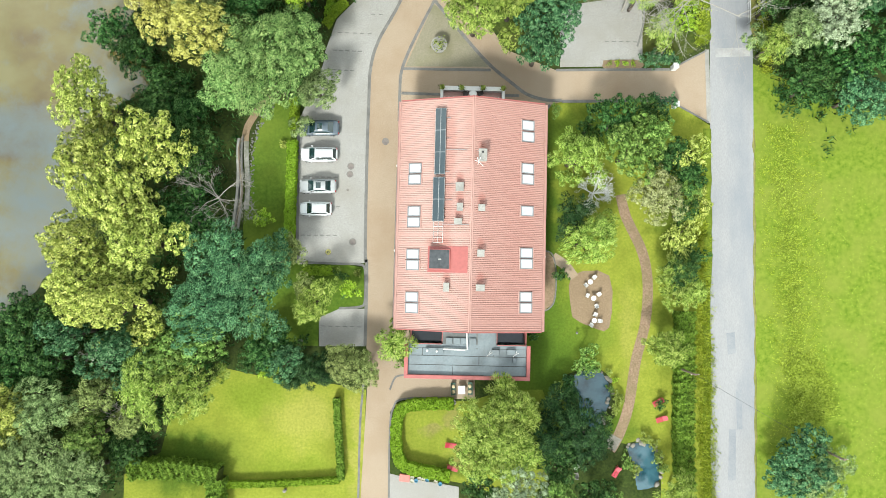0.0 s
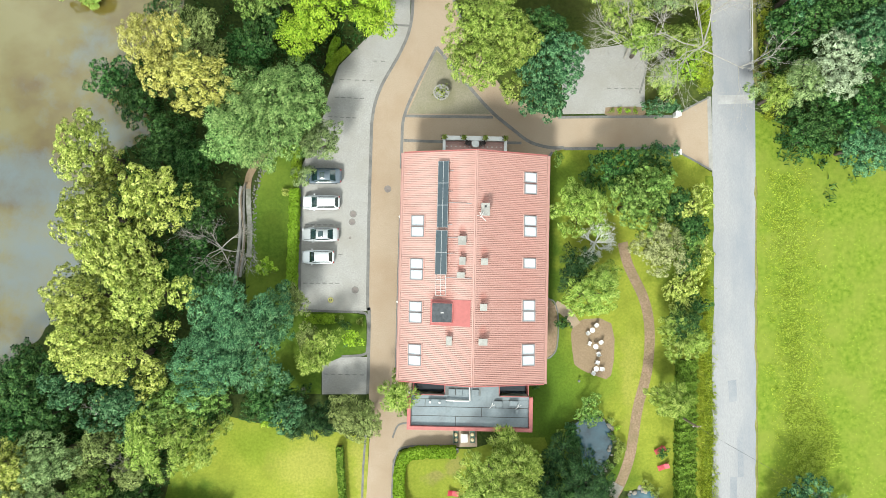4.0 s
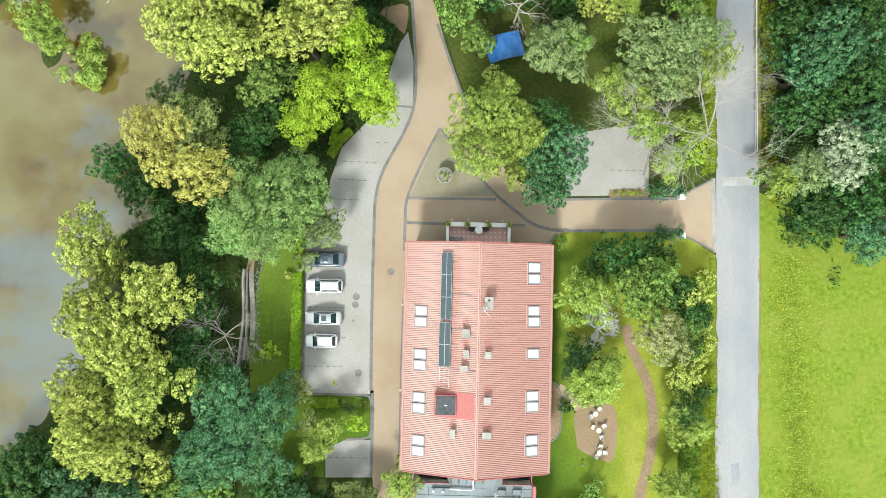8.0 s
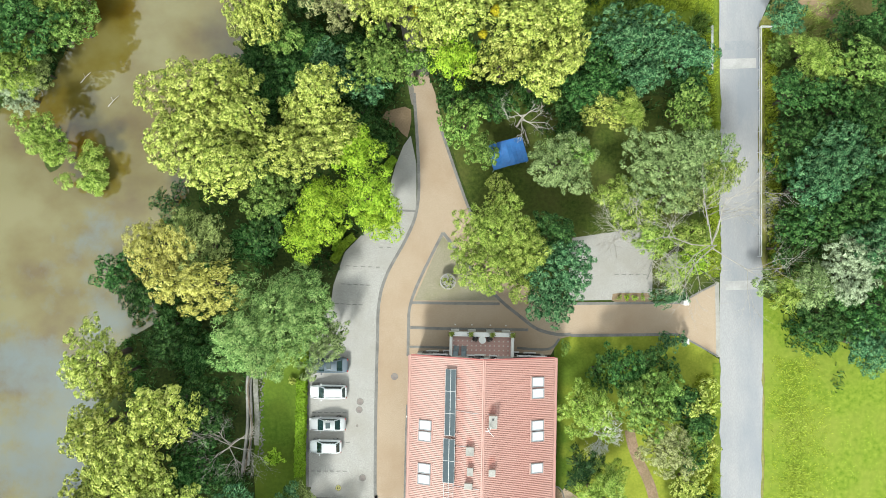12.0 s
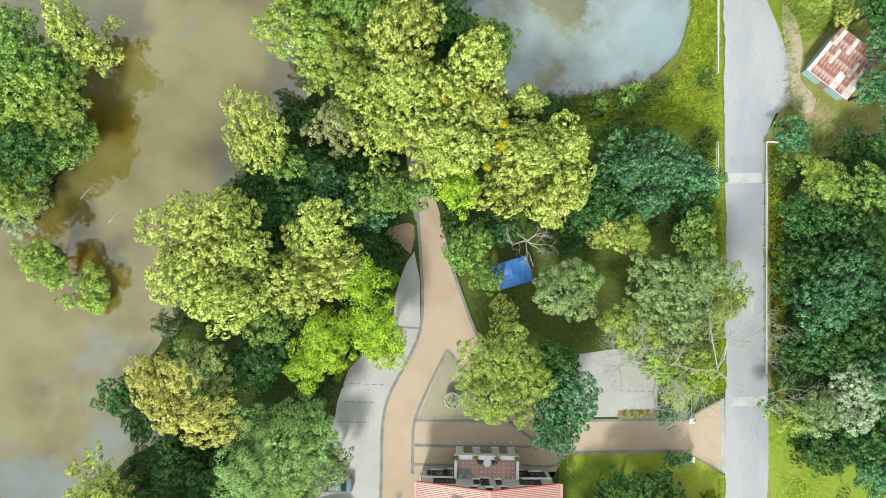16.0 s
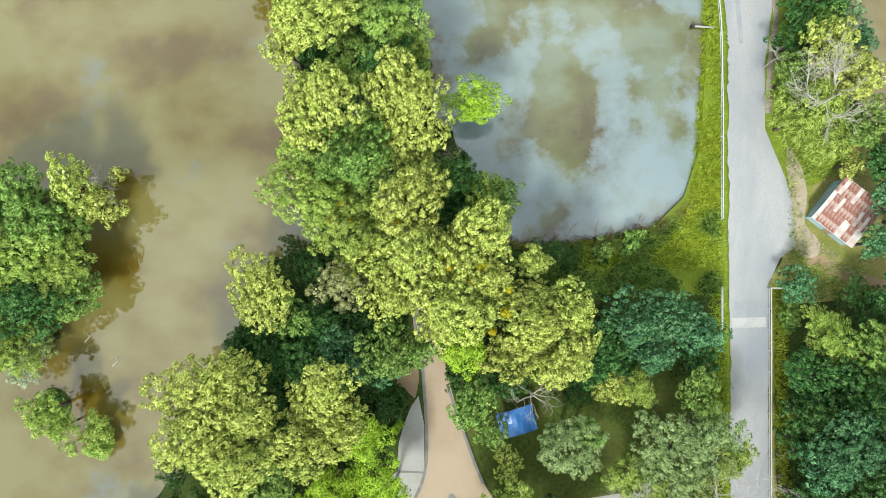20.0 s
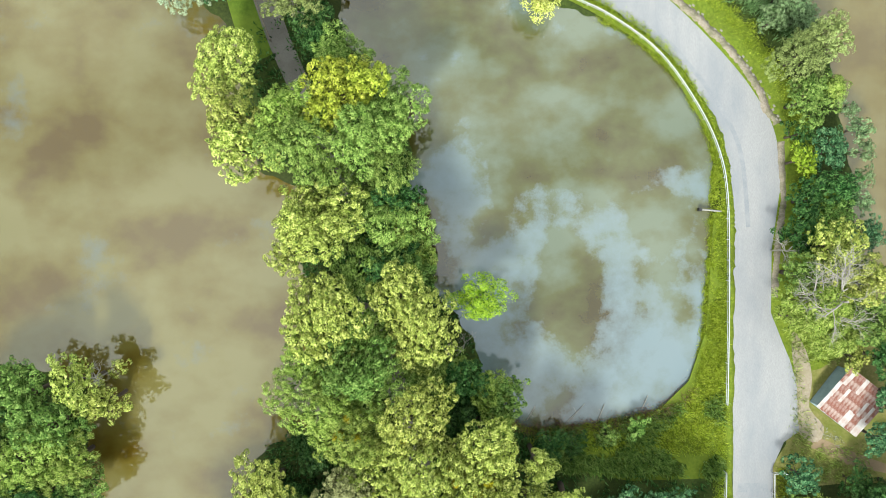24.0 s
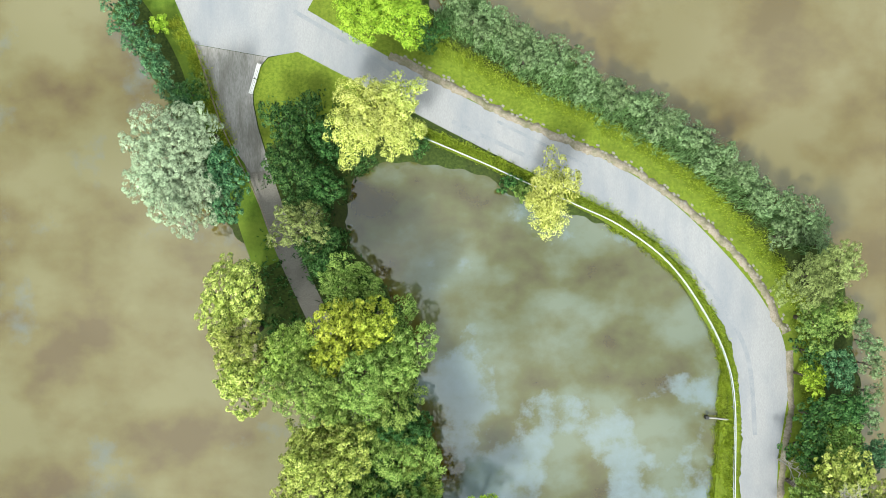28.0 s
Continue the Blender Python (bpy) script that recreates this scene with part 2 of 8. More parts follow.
M_MARGIN = surface("pale_gritty_margin", (0.13, 0.105, 0.075), (0.24, 0.215, 0.175), 5.0, 0.7, 0.95, stain_color=(0.07, 0.075, 0.03), relief=0.5, amount=0.8)
M_CONCRETE = surface("weathered_concrete", (0.187, 0.182, 0.166), (0.26, 0.255, 0.239), 6.0, 0.6, 0.9)
# the pale first tone paints the west slope's glancing sheen
ROOF_SHEEN, ROOF_SHADE = (0.345, 0.238, 0.21), (0.25, 0.095, 0.075)
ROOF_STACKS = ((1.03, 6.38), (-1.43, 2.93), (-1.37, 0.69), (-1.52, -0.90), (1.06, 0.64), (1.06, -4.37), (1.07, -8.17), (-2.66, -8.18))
# darker red by stacks, collectors, hatch and on the east slope paints shade
M_ROOF = coated_sheet("red_coated_steel", (0.262, 0.142, 0.120), (0.302, 0.176, 0.150), [(-4.2, 0, 5.5, 24, ROOF_SHEEN, 0.7)] + [(x, y + 1.0, 0.55, 0.9, ROOF_SHADE, 0.6) for x, y in ROOF_STACKS] + [(-2.5, 8.0, 0.8, 5.5, ROOF_SHADE, 0.4), (-2.7, 1.0, 0.8, 4.5, ROOF_SHADE, 0.4), (-3.5, -3.2, 1.8, 0.8, ROOF_SHADE, 0.6), (5.5, 0, 2.2, 16, ROOF_SHADE, 0.12)])
M_ROOF_RED = plain("raspberry_flashing", (0.24, 0.068, 0.062), 0.45)
M_WHITE = plain("white_paint", (0.42, 0.42, 0.41), 0.5, vary=0.05)
M_FELT = surface("grey_roofing_felt", (0.109, 0.135, 0.148), (0.146, 0.174, 0.187), 5.0, 0.35, 0.7, stain_color=(0.0728, 0.078, 0.0806))
M_SEAM = plain("black_felt_seam", (0.0182, 0.0182, 0.0182), 0.8)
M_GLASS = plain("window_glass", (0.0156, 0.0208, 0.026), 0.04, spec=0.6)
# pale base colour stands for sky reflected in the roof windows
M_SKYGLASS = plain("sky_lit_glazing", (0.312, 0.333, 0.354), 0.06, spec=1.0)
M_FRAME = plain("grey_steel_frame", (0.156, 0.156, 0.161), 0.4, 0.3)
M_SOLAR = plain("solar_absorber", (0.0328, 0.0468, 0.0543), 0.12, spec=0.45)
M_ALU = plain("aluminium", (0.322, 0.328, 0.333), 0.35, 0.7)
M_VENT = surface("pinkish_plaster_vent", (0.26, 0.187, 0.156), (0.343, 0.27, 0.234), 8, 1.0, 0.9)
M_BLACK = plain("black_plastic", (0.0104, 0.0104, 0.0114), 0.5)
M_RUBBER = plain("tyre_rubber", (0.00936, 0.00936, 0.00936), 0.85)
M_BARK = surface("brown_bark", (0.0364, 0.026, 0.0182), (0.0884, 0.0676, 0.052), 9, 1.2, 0.95, squash=(1, 1, 0.25), relief=0.6)
M_BLEACHED = plain("bleached_twig", (0.5, 0.5, 0.49), 0.8)
M_DEADWOOD = surface("bleached_dead_wood", (0.2, 0.185, 0.16), (0.31, 0.295, 0.265), 8, 1.2, 0.9, squash=(1, 1, 0.3))
M_WOOD = surface("weathered_timber", (0.114, 0.0884, 0.0624), (0.187, 0.151, 0.114), 8, 1.0, 0.85, squash=(1, 0.2, 1))
M_STONE = surface("field_stone", (0.13, 0.12, 0.0988), (0.218, 0.208, 0.182), 4, 0.8, 0.9, relief=0.6)
M_TERRACOTTA = surface("checkered_red_tile", (0.218, 0.114, 0.0884), (0.286, 0.187, 0.156), 1.8, 0.5, 0.7)
M_TARP = surface("blue_tarpaulin", (0.0078, 0.0572, 0.187), (0.0156, 0.0884, 0.239), 1.5, 0.6, 0.4, stain_color=(0.0104, 0.052, 0.156))
M_RED = plain("red_plastic", (0.322, 0.026, 0.0416), 0.45)
M_RUST = surface("rusty_red_sheet", (0.11, 0.034, 0.022), (0.175, 0.062, 0.04), 4, 1.3, 0.7, stain_color=(0.31, 0.26, 0.235), amount=0.85)
M_TINWHITE = surface("flaking_white_sheet", (0.312, 0.296, 0.286), (0.406, 0.395, 0.385), 3, 0.9, 0.6, stain_color=(0.218, 0.114, 0.0832), amount=0.6)
M_PALEBLUE = surface("pale_blue_boards", (0.146, 0.218, 0.239), (0.218, 0.286, 0.302), 5, 0.8, 0.8)
M_MANHOLE = surface("cast_iron_cover", (0.104, 0.0884, 0.0806), (0.166, 0.146, 0.135), 12, 1.5, 0.7)
# blue-grey and pale tones partly paint mirrored sky into the west lake
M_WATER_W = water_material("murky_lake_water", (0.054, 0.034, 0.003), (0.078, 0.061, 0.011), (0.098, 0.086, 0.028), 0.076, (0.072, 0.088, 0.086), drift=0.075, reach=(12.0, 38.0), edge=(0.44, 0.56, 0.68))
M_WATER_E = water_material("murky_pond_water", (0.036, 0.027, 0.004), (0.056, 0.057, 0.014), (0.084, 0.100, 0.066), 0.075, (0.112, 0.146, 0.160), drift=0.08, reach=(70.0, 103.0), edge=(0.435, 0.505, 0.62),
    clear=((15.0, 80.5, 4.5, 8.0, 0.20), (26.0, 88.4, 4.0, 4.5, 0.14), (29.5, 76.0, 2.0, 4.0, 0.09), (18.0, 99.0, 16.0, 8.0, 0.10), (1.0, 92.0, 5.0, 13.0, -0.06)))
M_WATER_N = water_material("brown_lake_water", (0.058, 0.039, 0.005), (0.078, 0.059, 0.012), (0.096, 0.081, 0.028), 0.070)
M_WATER_G = water_material("dark_garden_pond_water", (0.008, 0.030, 0.042), (0.018, 0.056, 0.075), (0.030, 0.078, 0.10), 0.07, drift=0.5)

LEAF = {
    "alder": leaf_material("yellow_green_leaf", (0.055, 0.11, 0.013), (0.265, 0.325, 0.055), (0.5, 0.53, 0.165)),
    "gold": leaf_material("tan_gold_leaf", (0.1, 0.11, 0.014), (0.31, 0.3, 0.062), (0.47, 0.46, 0.16)),
    "green": leaf_material("mid_green_leaf", (0.025, 0.072, 0.01), (0.105, 0.192, 0.034), (0.245, 0.34, 0.092)),
    "dark": leaf_material("dark_green_leaf", (0.005, 0.024, 0.005), (0.023, 0.074, 0.015), (0.095, 0.18, 0.05)),
    "teal": leaf_material("blue_green_leaf", (0.008, 0.042, 0.014), (0.038, 0.112, 0.044), (0.145, 0.265, 0.12)),
    "lime": leaf_material("lime_leaf", (0.07, 0.15, 0.006), (0.2, 0.33, 0.02), (0.33, 0.43, 0.05)),
    "birch": leaf_material("light_feathery_leaf", (0.05, 0.105, 0.01), (0.17, 0.255, 0.036), (0.33, 0.395, 0.11)),
    "olive": leaf_material("grey_olive_leaf", (0.0641, 0.0866, 0.0213), (0.16, 0.204, 0.0589), (0.283, 0.338, 0.122)),
    "tan": leaf_material("pale_tan_leaf", (0.07, 0.078, 0.024), (0.2, 0.215, 0.085), (0.33, 0.345, 0.165)),
    "sage": leaf_material("sage_shrub_leaf", (0.035, 0.068, 0.026), (0.125, 0.195, 0.08), (0.22, 0.31, 0.15)),
    "willow": leaf_material("silver_willow_leaf", (0.129, 0.177, 0.104), (0.27, 0.346, 0.213), (0.379, 0.48, 0.312)),
    "weeping": leaf_material("pale_yellow_willow_leaf", (0.16, 0.19, 0.02), (0.38, 0.43, 0.085), (0.57, 0.6, 0.21)),
    "ash": leaf_material("ash_leaflet", (0.026, 0.078, 0.016), (0.118, 0.215, 0.055), (0.275, 0.375, 0.135)),
    "lush": leaf_material("fresh_mid_green_leaf", (0.036, 0.09, 0.011), (0.145, 0.232, 0.04), (0.30, 0.385, 0.108)),
    "pine": leaf_material("dark_conifer_leaf", (0.004, 0.015, 0.004), (0.014, 0.042, 0.011), (0.05, 0.095, 0.03)),
    "yellow": leaf_material("bright_yellow_green_leaf", (0.09, 0.14, 0.01), (0.28, 0.34, 0.03), (0.46, 0.5, 0.09)),
    "greysage": leaf_material("grey_sage_leaf", (0.045, 0.085, 0.025), (0.14, 0.21, 0.07), (0.27, 0.345, 0.15)),
    "pale": leaf_material("pale_green_leaf", (0.1, 0.14, 0.07), (0.25, 0.32, 0.185), (0.4, 0.48, 0.32)),
    "hedge": leaf_material("clipped_hedge_leaf", (0.139, 0.248, 0.0128), (0.139, 0.226, 0.0128), (0.181, 0.269, 0.0254)),
    "darkhedge": leaf_material("dark_hedge_leaf", (0.06, 0.12, 0.011), (0.1, 0.175, 0.018), (0.17, 0.25, 0.035)),
    "weed": leaf_material("leafy_weed", (0.12, 0.18, 0.012), (0.21, 0.3, 0.028), (0.32, 0.41, 0.065)),
    "reed": leaf_material("grey_green_reed", (0.0497, 0.104, 0.0295), (0.134, 0.231, 0.0785), (0.259, 0.382, 0.167)),
    "grass": leaf_material("tall_grass_blade", (0.13, 0.18, 0.008), (0.22, 0.29, 0.02), (0.33, 0.38, 0.05)),
    "bloom": leaf_material("white_petal", (0.216, 0.251, 0.196), (0.335, 0.354, 0.305), (0.411, 0.428, 0.382)),
    "flower": leaf_material("garden_perennial_leaf", (0.0641, 0.105, 0.0128), (0.171, 0.226, 0.0384), (0.294, 0.347, 0.102)),
}


# ---- building helpers ----
def link(name, me, parent=None, label="", mat=None):
    ob = new(name, me)
    if mat and not me.materials:
        me.materials.append(mat)
    if parent:
        ob.parent = parent
    if label:
        ob["label"] = label
    return ob


def part(name, bm, mat, parent=None, label="", smooth=False):
    me = bpy.data.meshes.new(name)
    bm.to_mesh(me)
    bm.free()
    if smooth:
        for p in me.polygons:
            p.use_smooth = True
    return link(name, me, parent, label, mat)


def thing(name, label, category, m, group="", kind=""):
    ob = new(name)
    ob.empty_display_size = 0.2
    ob.matrix_basis = m
    return tagged(ob, label, category, group, kind)


def box(bm, x0, x1, y0, y1, z0, z1, bevel=0.0, m=None):
    r = bmesh.ops.create_cube(bm, size=1.0)
    vs = r["verts"]
    t = Matrix.Translation(((x0 + x1) / 2, (y0 + y1) / 2, (z0 + z1) / 2)) @ Matrix.Diagonal((x1 - x0, y1 - y0, z1 - z0, 1))
    bmesh.ops.transform(bm, matrix=(m @ t) if m else t, verts=vs)
    if bevel:
        es = list({e for v in vs for e in v.link_edges})
        bmesh.ops.bevel(bm, geom=es, offset=bevel, segments=2, affect="EDGES", profile=0.5)
    return bm


def boxes(*specs, bevel=0.0):
    bm = bmesh.new()
    for s in specs:
        box(bm, *s, bevel=bevel)
    return bm


def tube(bm, pts, radii, seg=8, cap=True):
    """A round bar through points, with a radius at each."""
    rings = []
    pts = [Vector(p) for p in pts]
    for i, p in enumerate(pts):
        d = (pts[min(i + 1, len(pts) - 1)] - pts[max(i - 1, 0)]).normalized()
        a = d.cross(Vector((0, 0, 1)))
        if a.length < 0.05:
            a = d.cross(Vector((1, 0, 0)))
        a.normalize()
        b = d.cross(a)
        r = radii[i] if isinstance(radii, (list, tuple)) else radii
        rings.append([bm.verts.new(p + (a * math.cos(k * math.tau / seg) + b * math.sin(k * math.tau / seg)) * r) for k in range(seg)])
    for r0, r1 in zip(rings, rings[1:]):
        for k in range(seg):
            bm.faces.new((r0[k], r0[(k + 1) % seg], r1[(k + 1) % seg], r1[k]))
    if cap:
        bm.faces.new(rings[0][::-1])
        bm.faces.new(rings[-1])
    return bm


def lathe(bm, profile, seg=20, cx=0, cy=0):
    """A turned form: (radius, height) from bottom to top."""
    rings = []
    for r, z in profile:
        rings.append([bm.verts.new((cx + r * math.cos(k * math.tau / seg), cy + r * math.sin(k * math.tau / seg), z)) for k in range(seg)])
    for r0, r1 in zip(rings, rings[1:]):
        for k in range(seg):
            bm.faces.new((r0[k], r0[(k + 1) % seg], r1[(k + 1) % seg], r1[k]))
    bm.faces.new(rings[0][::-1])
    bm.faces.new(rings[-1])
    return bm


def spline(pts, per=8, closed=False):
    """Points along a smooth line through pts."""
    p = [np.array(q, float) for q in pts]
    n = len(p)
    out = []
    for i in range(n if closed else n - 1):
        a, b, c, d = (p[(i + k) % n] if closed else p[min(max(i + k, 0), n - 1)] for k in (-1, 0, 1, 2))
        for j in range(per):
            t = j / per
            out.append(0.5 * (2 * b + (c - a) * t + (2 * a - 5 * b + 4 * c - d) * t * t + (3 * b - a - 3 * c + d) * t ** 3))
    if not closed:
        out.append(p[-1])
    return np.array(out)


def ribbon(name, pts, width, z, mat, parent=None, thick=0.12, label="", smooth=8, widths=None):
    """A strip along a line, with thickness."""
    c = spline(pts, smooth) if smooth > 1 else np.array(pts, float)
    d = np.gradient(c, axis=0)
    d /= np.linalg.norm(d, axis=1)[:, None] + 1e-9
    nrm = np.stack([-d[:, 1], d[:, 0]], 1)
    w = np.full(len(c), width / 2.0)
    if widths is not None:
        w = np.interp(np.linspace(0, 1, len(c)), np.linspace(0, 1, len(widths)), widths) / 2
    bm = bmesh.new()
    rows = []
    for p, q, h in zip(c, nrm, w):
        a, b = p + q * h, p - q * h
        rows.append([bm.verts.new((a[0], a[1], z - thick)), bm.verts.new((a[0], a[1], z)), bm.verts.new((b[0], b[1], z)), bm.verts.new((b[0], b[1], z - thick))])
    for r0, r1 in zip(rows, rows[1:]):
        for k in range(3):
            bm.faces.new((r0[k], r1[k], r1[k + 1], r0[k + 1]))
    bm.faces.new(rows[0])
    bm.faces.new(rows[-1][::-1])
    bmesh.ops.recalc_face_normals(bm, faces=bm.faces[:])
    return part(name, bm, mat, parent, label)


def slab(name, pts, z, mat, parent=None, thick=0.12, label="", smooth=0):
    """A flat area with an outline and thickness."""
    c = spline(pts, smooth, True) if smooth else np.array(pts, float)
    bm = bmesh.new()
    top = [bm.verts.new((x, y, z)) for x, y in c]
    low = [bm.verts.new((x, y, z - thick)) for x, y in c]
    for tri in tessellate_polygon([[Vector((x, y, 0)) for x, y in c]]):
        bm.faces.new([top[i] for i in tri])
    for i in range(len(c)):
        j = (i + 1) % len(c)
        bm.faces.new((top[i], low[i], low[j], top[j]))
    bmesh.ops.recalc_face_normals(bm, faces=bm.faces[:])
    return part(name, bm, mat, parent, label)


def structure(ob, label, category):
    return tagged(ob, label, category, kind="structure")


def signed(pts, x, y):
    """Distance to a closed outline, negative inside."""
    best = np.full(x.shape, 1e9)
    inside = np.zeros(x.shape, bool)
    for (ax, ay), (bx, by) in zip(pts, np.roll(pts, -1, 0)):
        dx, dy = bx - ax, by - ay
        t = np.clip(((x - ax) * dx + (y - ay) * dy) / (dx * dx + dy * dy + 1e-12), 0, 1)
        best = np.minimum(best, (x - ax - t * dx) ** 2 + (y - ay - t * dy) ** 2)
        cross = (ay > y) != (by > y)
        inside ^= cross & (x < (bx - ax) * (y - ay) / (by - ay + 1e-12) + ax)
    d = np.sqrt(best)
    return np.where(inside, -d, d)


def raw_mesh(name, verts, faces):
    """A mesh straight from arrays; every face has the same number of corners."""
    me = bpy.data.meshes.new(name)
    nv, nf, k = len(verts), len(faces), faces.shape[1]
    me.vertices.add(nv)
    me.vertices.foreach_set("co", np.ascontiguousarray(verts, np.float32).ravel())
    me.loops.add(nf * k)
    me.loops.foreach_set("vertex_index", np.ascontiguousarray(faces, np.int32).ravel())
    me.polygons.add(nf)
    me.polygons.foreach_set("loop_start", np.arange(0, nf * k, k, dtype=np.int32))
    me.update(calc_edges=True)
    return me


def blades(centres, normals, length, width, rng, axis=None):
    """Pointed leaves at centres, facing normals, their tips along axis if given: corners and faces."""
    n = len(centres)
    if axis is None:
        u = np.cross(normals, rng.normal(size=(n, 3)))
    else:
        u = axis - normals * (axis * normals).sum(1)[:, None]
    u /= np.linalg.norm(u, axis=1)[:, None] + 1e-9
    v = np.cross(normals, u)
    s = (0.7 + 0.6 * rng.random(n))[:, None]
    a, b = u * length * 0.5 * s, v * width * 0.5 * s
    droop = normals * (length * 0.12) * s
    q = np.stack([centres - a * 0.8 + b, centres - a * 0.8 - b, centres + a * 1.2 - droop], 1).reshape(-1, 3)
    return q, np.arange(n * 3).reshape(-1, 3)


# ---- lakes, ponds and the ground sheet ----
LAKE_WEST = spline([(-74.40, -11.21), (-57.87, -8.76), (-51.01, -4.07), (-45.52, 2.06), (-43.49, 9.71), (-42.83, 16.03), (-40.04, 19.51), (-36.19, 21.57),
    (-35.09, 22.65), (-37.82, 26.91), (-38.11, 31.13), (-32.39, 36.62), (-30.15, 44.31), (-25.76, 53.38), (-23.05, 51.08), (-24.68, 55.66),
    (-23.16, 60.50), (-16.82, 63.11), (-15.33, 66.56), (-16.52, 74.28), (-17.07, 80.91), (-17.8, 86.0), (-16.5, 90.5), (-18.5, 93.3),
    (-22.3, 95.2), (-23.6, 98.5), (-24.4, 103.0), (-24.3, 107.5), (-24.10, 110.39), (-26.41, 113.17), (-30.68, 118.34),
    (-32.45, 126.48), (-34.99, 131.21), (-39.75, 139.28), (-43.18, 145.93), (-120, 175), (-200, 190), (-200, -20)], 6, True)
ISLAND = spline([(-68.57, 71.04), (-54.71, 72.10), (-47.14, 70.53), (-44.92, 70.19), (-44.40, 62.49), (-46.65, 56.27), (-49.91, 50.78), (-54.5, 49.2), (-60.0, 47.5), (-70.34, 48.5)], 6, True)
ISLET = spline([(-50.03, 45.90), (-47.23, 46.17), (-46.60, 43.02), (-49.09, 41.00)], 6, True)
POND_EAST = spline([(-11.27, 118.37), (-12.09, 111.92), (-7.10, 104.98), (-3.79, 98.01), (-4.25, 91.75), (-2.30, 87.49), (-1.95, 84.69), (-1.14, 79.84),
    (2.90, 74.19), (4.83, 67.88), (8.55, 63.06), (14.46, 62.63), (20.05, 63.20), (27.41, 65.04), (30.49, 69.01), (31.92, 78.37),
    (32.68, 88.76), (33.02, 96.05), (30.05, 103.37), (26.82, 107.34), (21.03, 111.94), (15.58, 114.01), (8.79, 116.36), (4.06, 119.15), (-2.04, 120.46), (-7.47, 120.68)], 6, True)
LAKE_NORTH = spline([(-0.25, 147.85), (4.99, 139.21), (11.66, 133.46), (20.40, 128.31), (29.87, 123.12), (40.44, 114.16), (46.62, 108.94), (48.77, 101.35), (50.26, 92.31),
    (50.4, 87.0), (52.14, 82.76), (59.36, 76.33), (130, 85), (170, 210), (40, 230)], 6, True)
POND_GARDEN = spline([(15.66, -15.02), (18.57, -13.91), (20.18, -15.10), (20.60, -17.15), (19.78, -19.57), (18.51, -20.91), (17.04, -19.52), (16.56, -16.94)], 6, True)
POND_SMALL = spline([(22.54, -23.27), (24.47, -22.77), (26.18, -24.69), (25.87, -27.77), (23.60, -28.41), (23.27, -25.98)], 6, True)
LEVEL, POOL = -0.35, -0.22


def ground_height(x, y):
    big = np.maximum(signed(LAKE_WEST, x, y), -np.minimum(signed(ISLAND, x, y), signed(ISLET, x, y)))
    big = np.minimum(big, np.minimum(signed(POND_EAST, x, y), signed(LAKE_NORTH, x, y)))
    small = np.minimum(signed(POND_GARDEN, x, y), signed(POND_SMALL, x, y))
    ripple = 0.18 * np.sin(x * 1.9 + 1.3 * np.sin(y * 0.7)) + 0.15 * np.sin(y * 2.3 + x * 0.4)
    a = np.clip(LEVEL + (big + ripple) * 0.45, -2.0, 0.0)
    b = np.clip(POOL + (small + ripple * 0.5) * 0.8, -0.9, 0.0)
    return np.minimum(a, b)


def ground_sheet():
    """One sheet: fine near the flight, coarse out to the horizon."""
    fine_x, fine_y = np.arange(-78, 78.1, 0.75), np.arange(-46, 172.1, 0.75)
    far = np.array([90, 120, 170, 260, 450, 900, 2000])
    gx = np.concatenate([-far[::-1], fine_x, far])
    gy = np.concatenate([-46 - (far - 60)[::-1], fine_y, 172 + far - 60])
    X, Y = np.meshgrid(gx, gy)
    Z = ground_height(X, Y)
    v = np.stack([X, Y, Z], -1).reshape(-1, 3)
    nx, ny = len(gx), len(gy)
    i = (np.arange(ny - 1)[:, None] * nx + np.arange(nx - 1)).ravel()
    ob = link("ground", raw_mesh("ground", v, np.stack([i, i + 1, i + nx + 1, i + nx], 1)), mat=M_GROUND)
    return structure(ob, "rough green grass and soil around lakes, coloured dark for tree shade", "ground")


ground_sheet()


def water_sheet(name, outline, z, mat, label, grow=0.6):
    c = outline
    d = np.roll(c, -1, 0) - np.roll(c, 1, 0)
    n = np.stack([d[:, 1], -d[:, 0]], 1)
    n /= np.linalg.norm(n, axis=1)[:, None] + 1e-9
    test = signed(c, c[:, 0] + n[:, 0] * 0.3, c[:, 1] + n[:, 1] * 0.3)
    n *= np.sign(test)[:, None]
    return structure(slab(name, c + n * grow, z, mat, thick=0.05), label, "water")


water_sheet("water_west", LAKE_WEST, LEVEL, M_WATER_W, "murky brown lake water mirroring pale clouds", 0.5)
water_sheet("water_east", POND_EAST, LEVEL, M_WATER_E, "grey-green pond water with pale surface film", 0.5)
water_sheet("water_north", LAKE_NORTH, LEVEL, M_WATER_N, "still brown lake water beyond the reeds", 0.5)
water_sheet("water_garden", POND_GARDEN, POOL, M_WATER_G, "dark mirror-like garden pond water", 0.15)
water_sheet("water_pool", POND_SMALL, POOL, M_WATER_G, "dark small garden pond beside the path", 0.15)

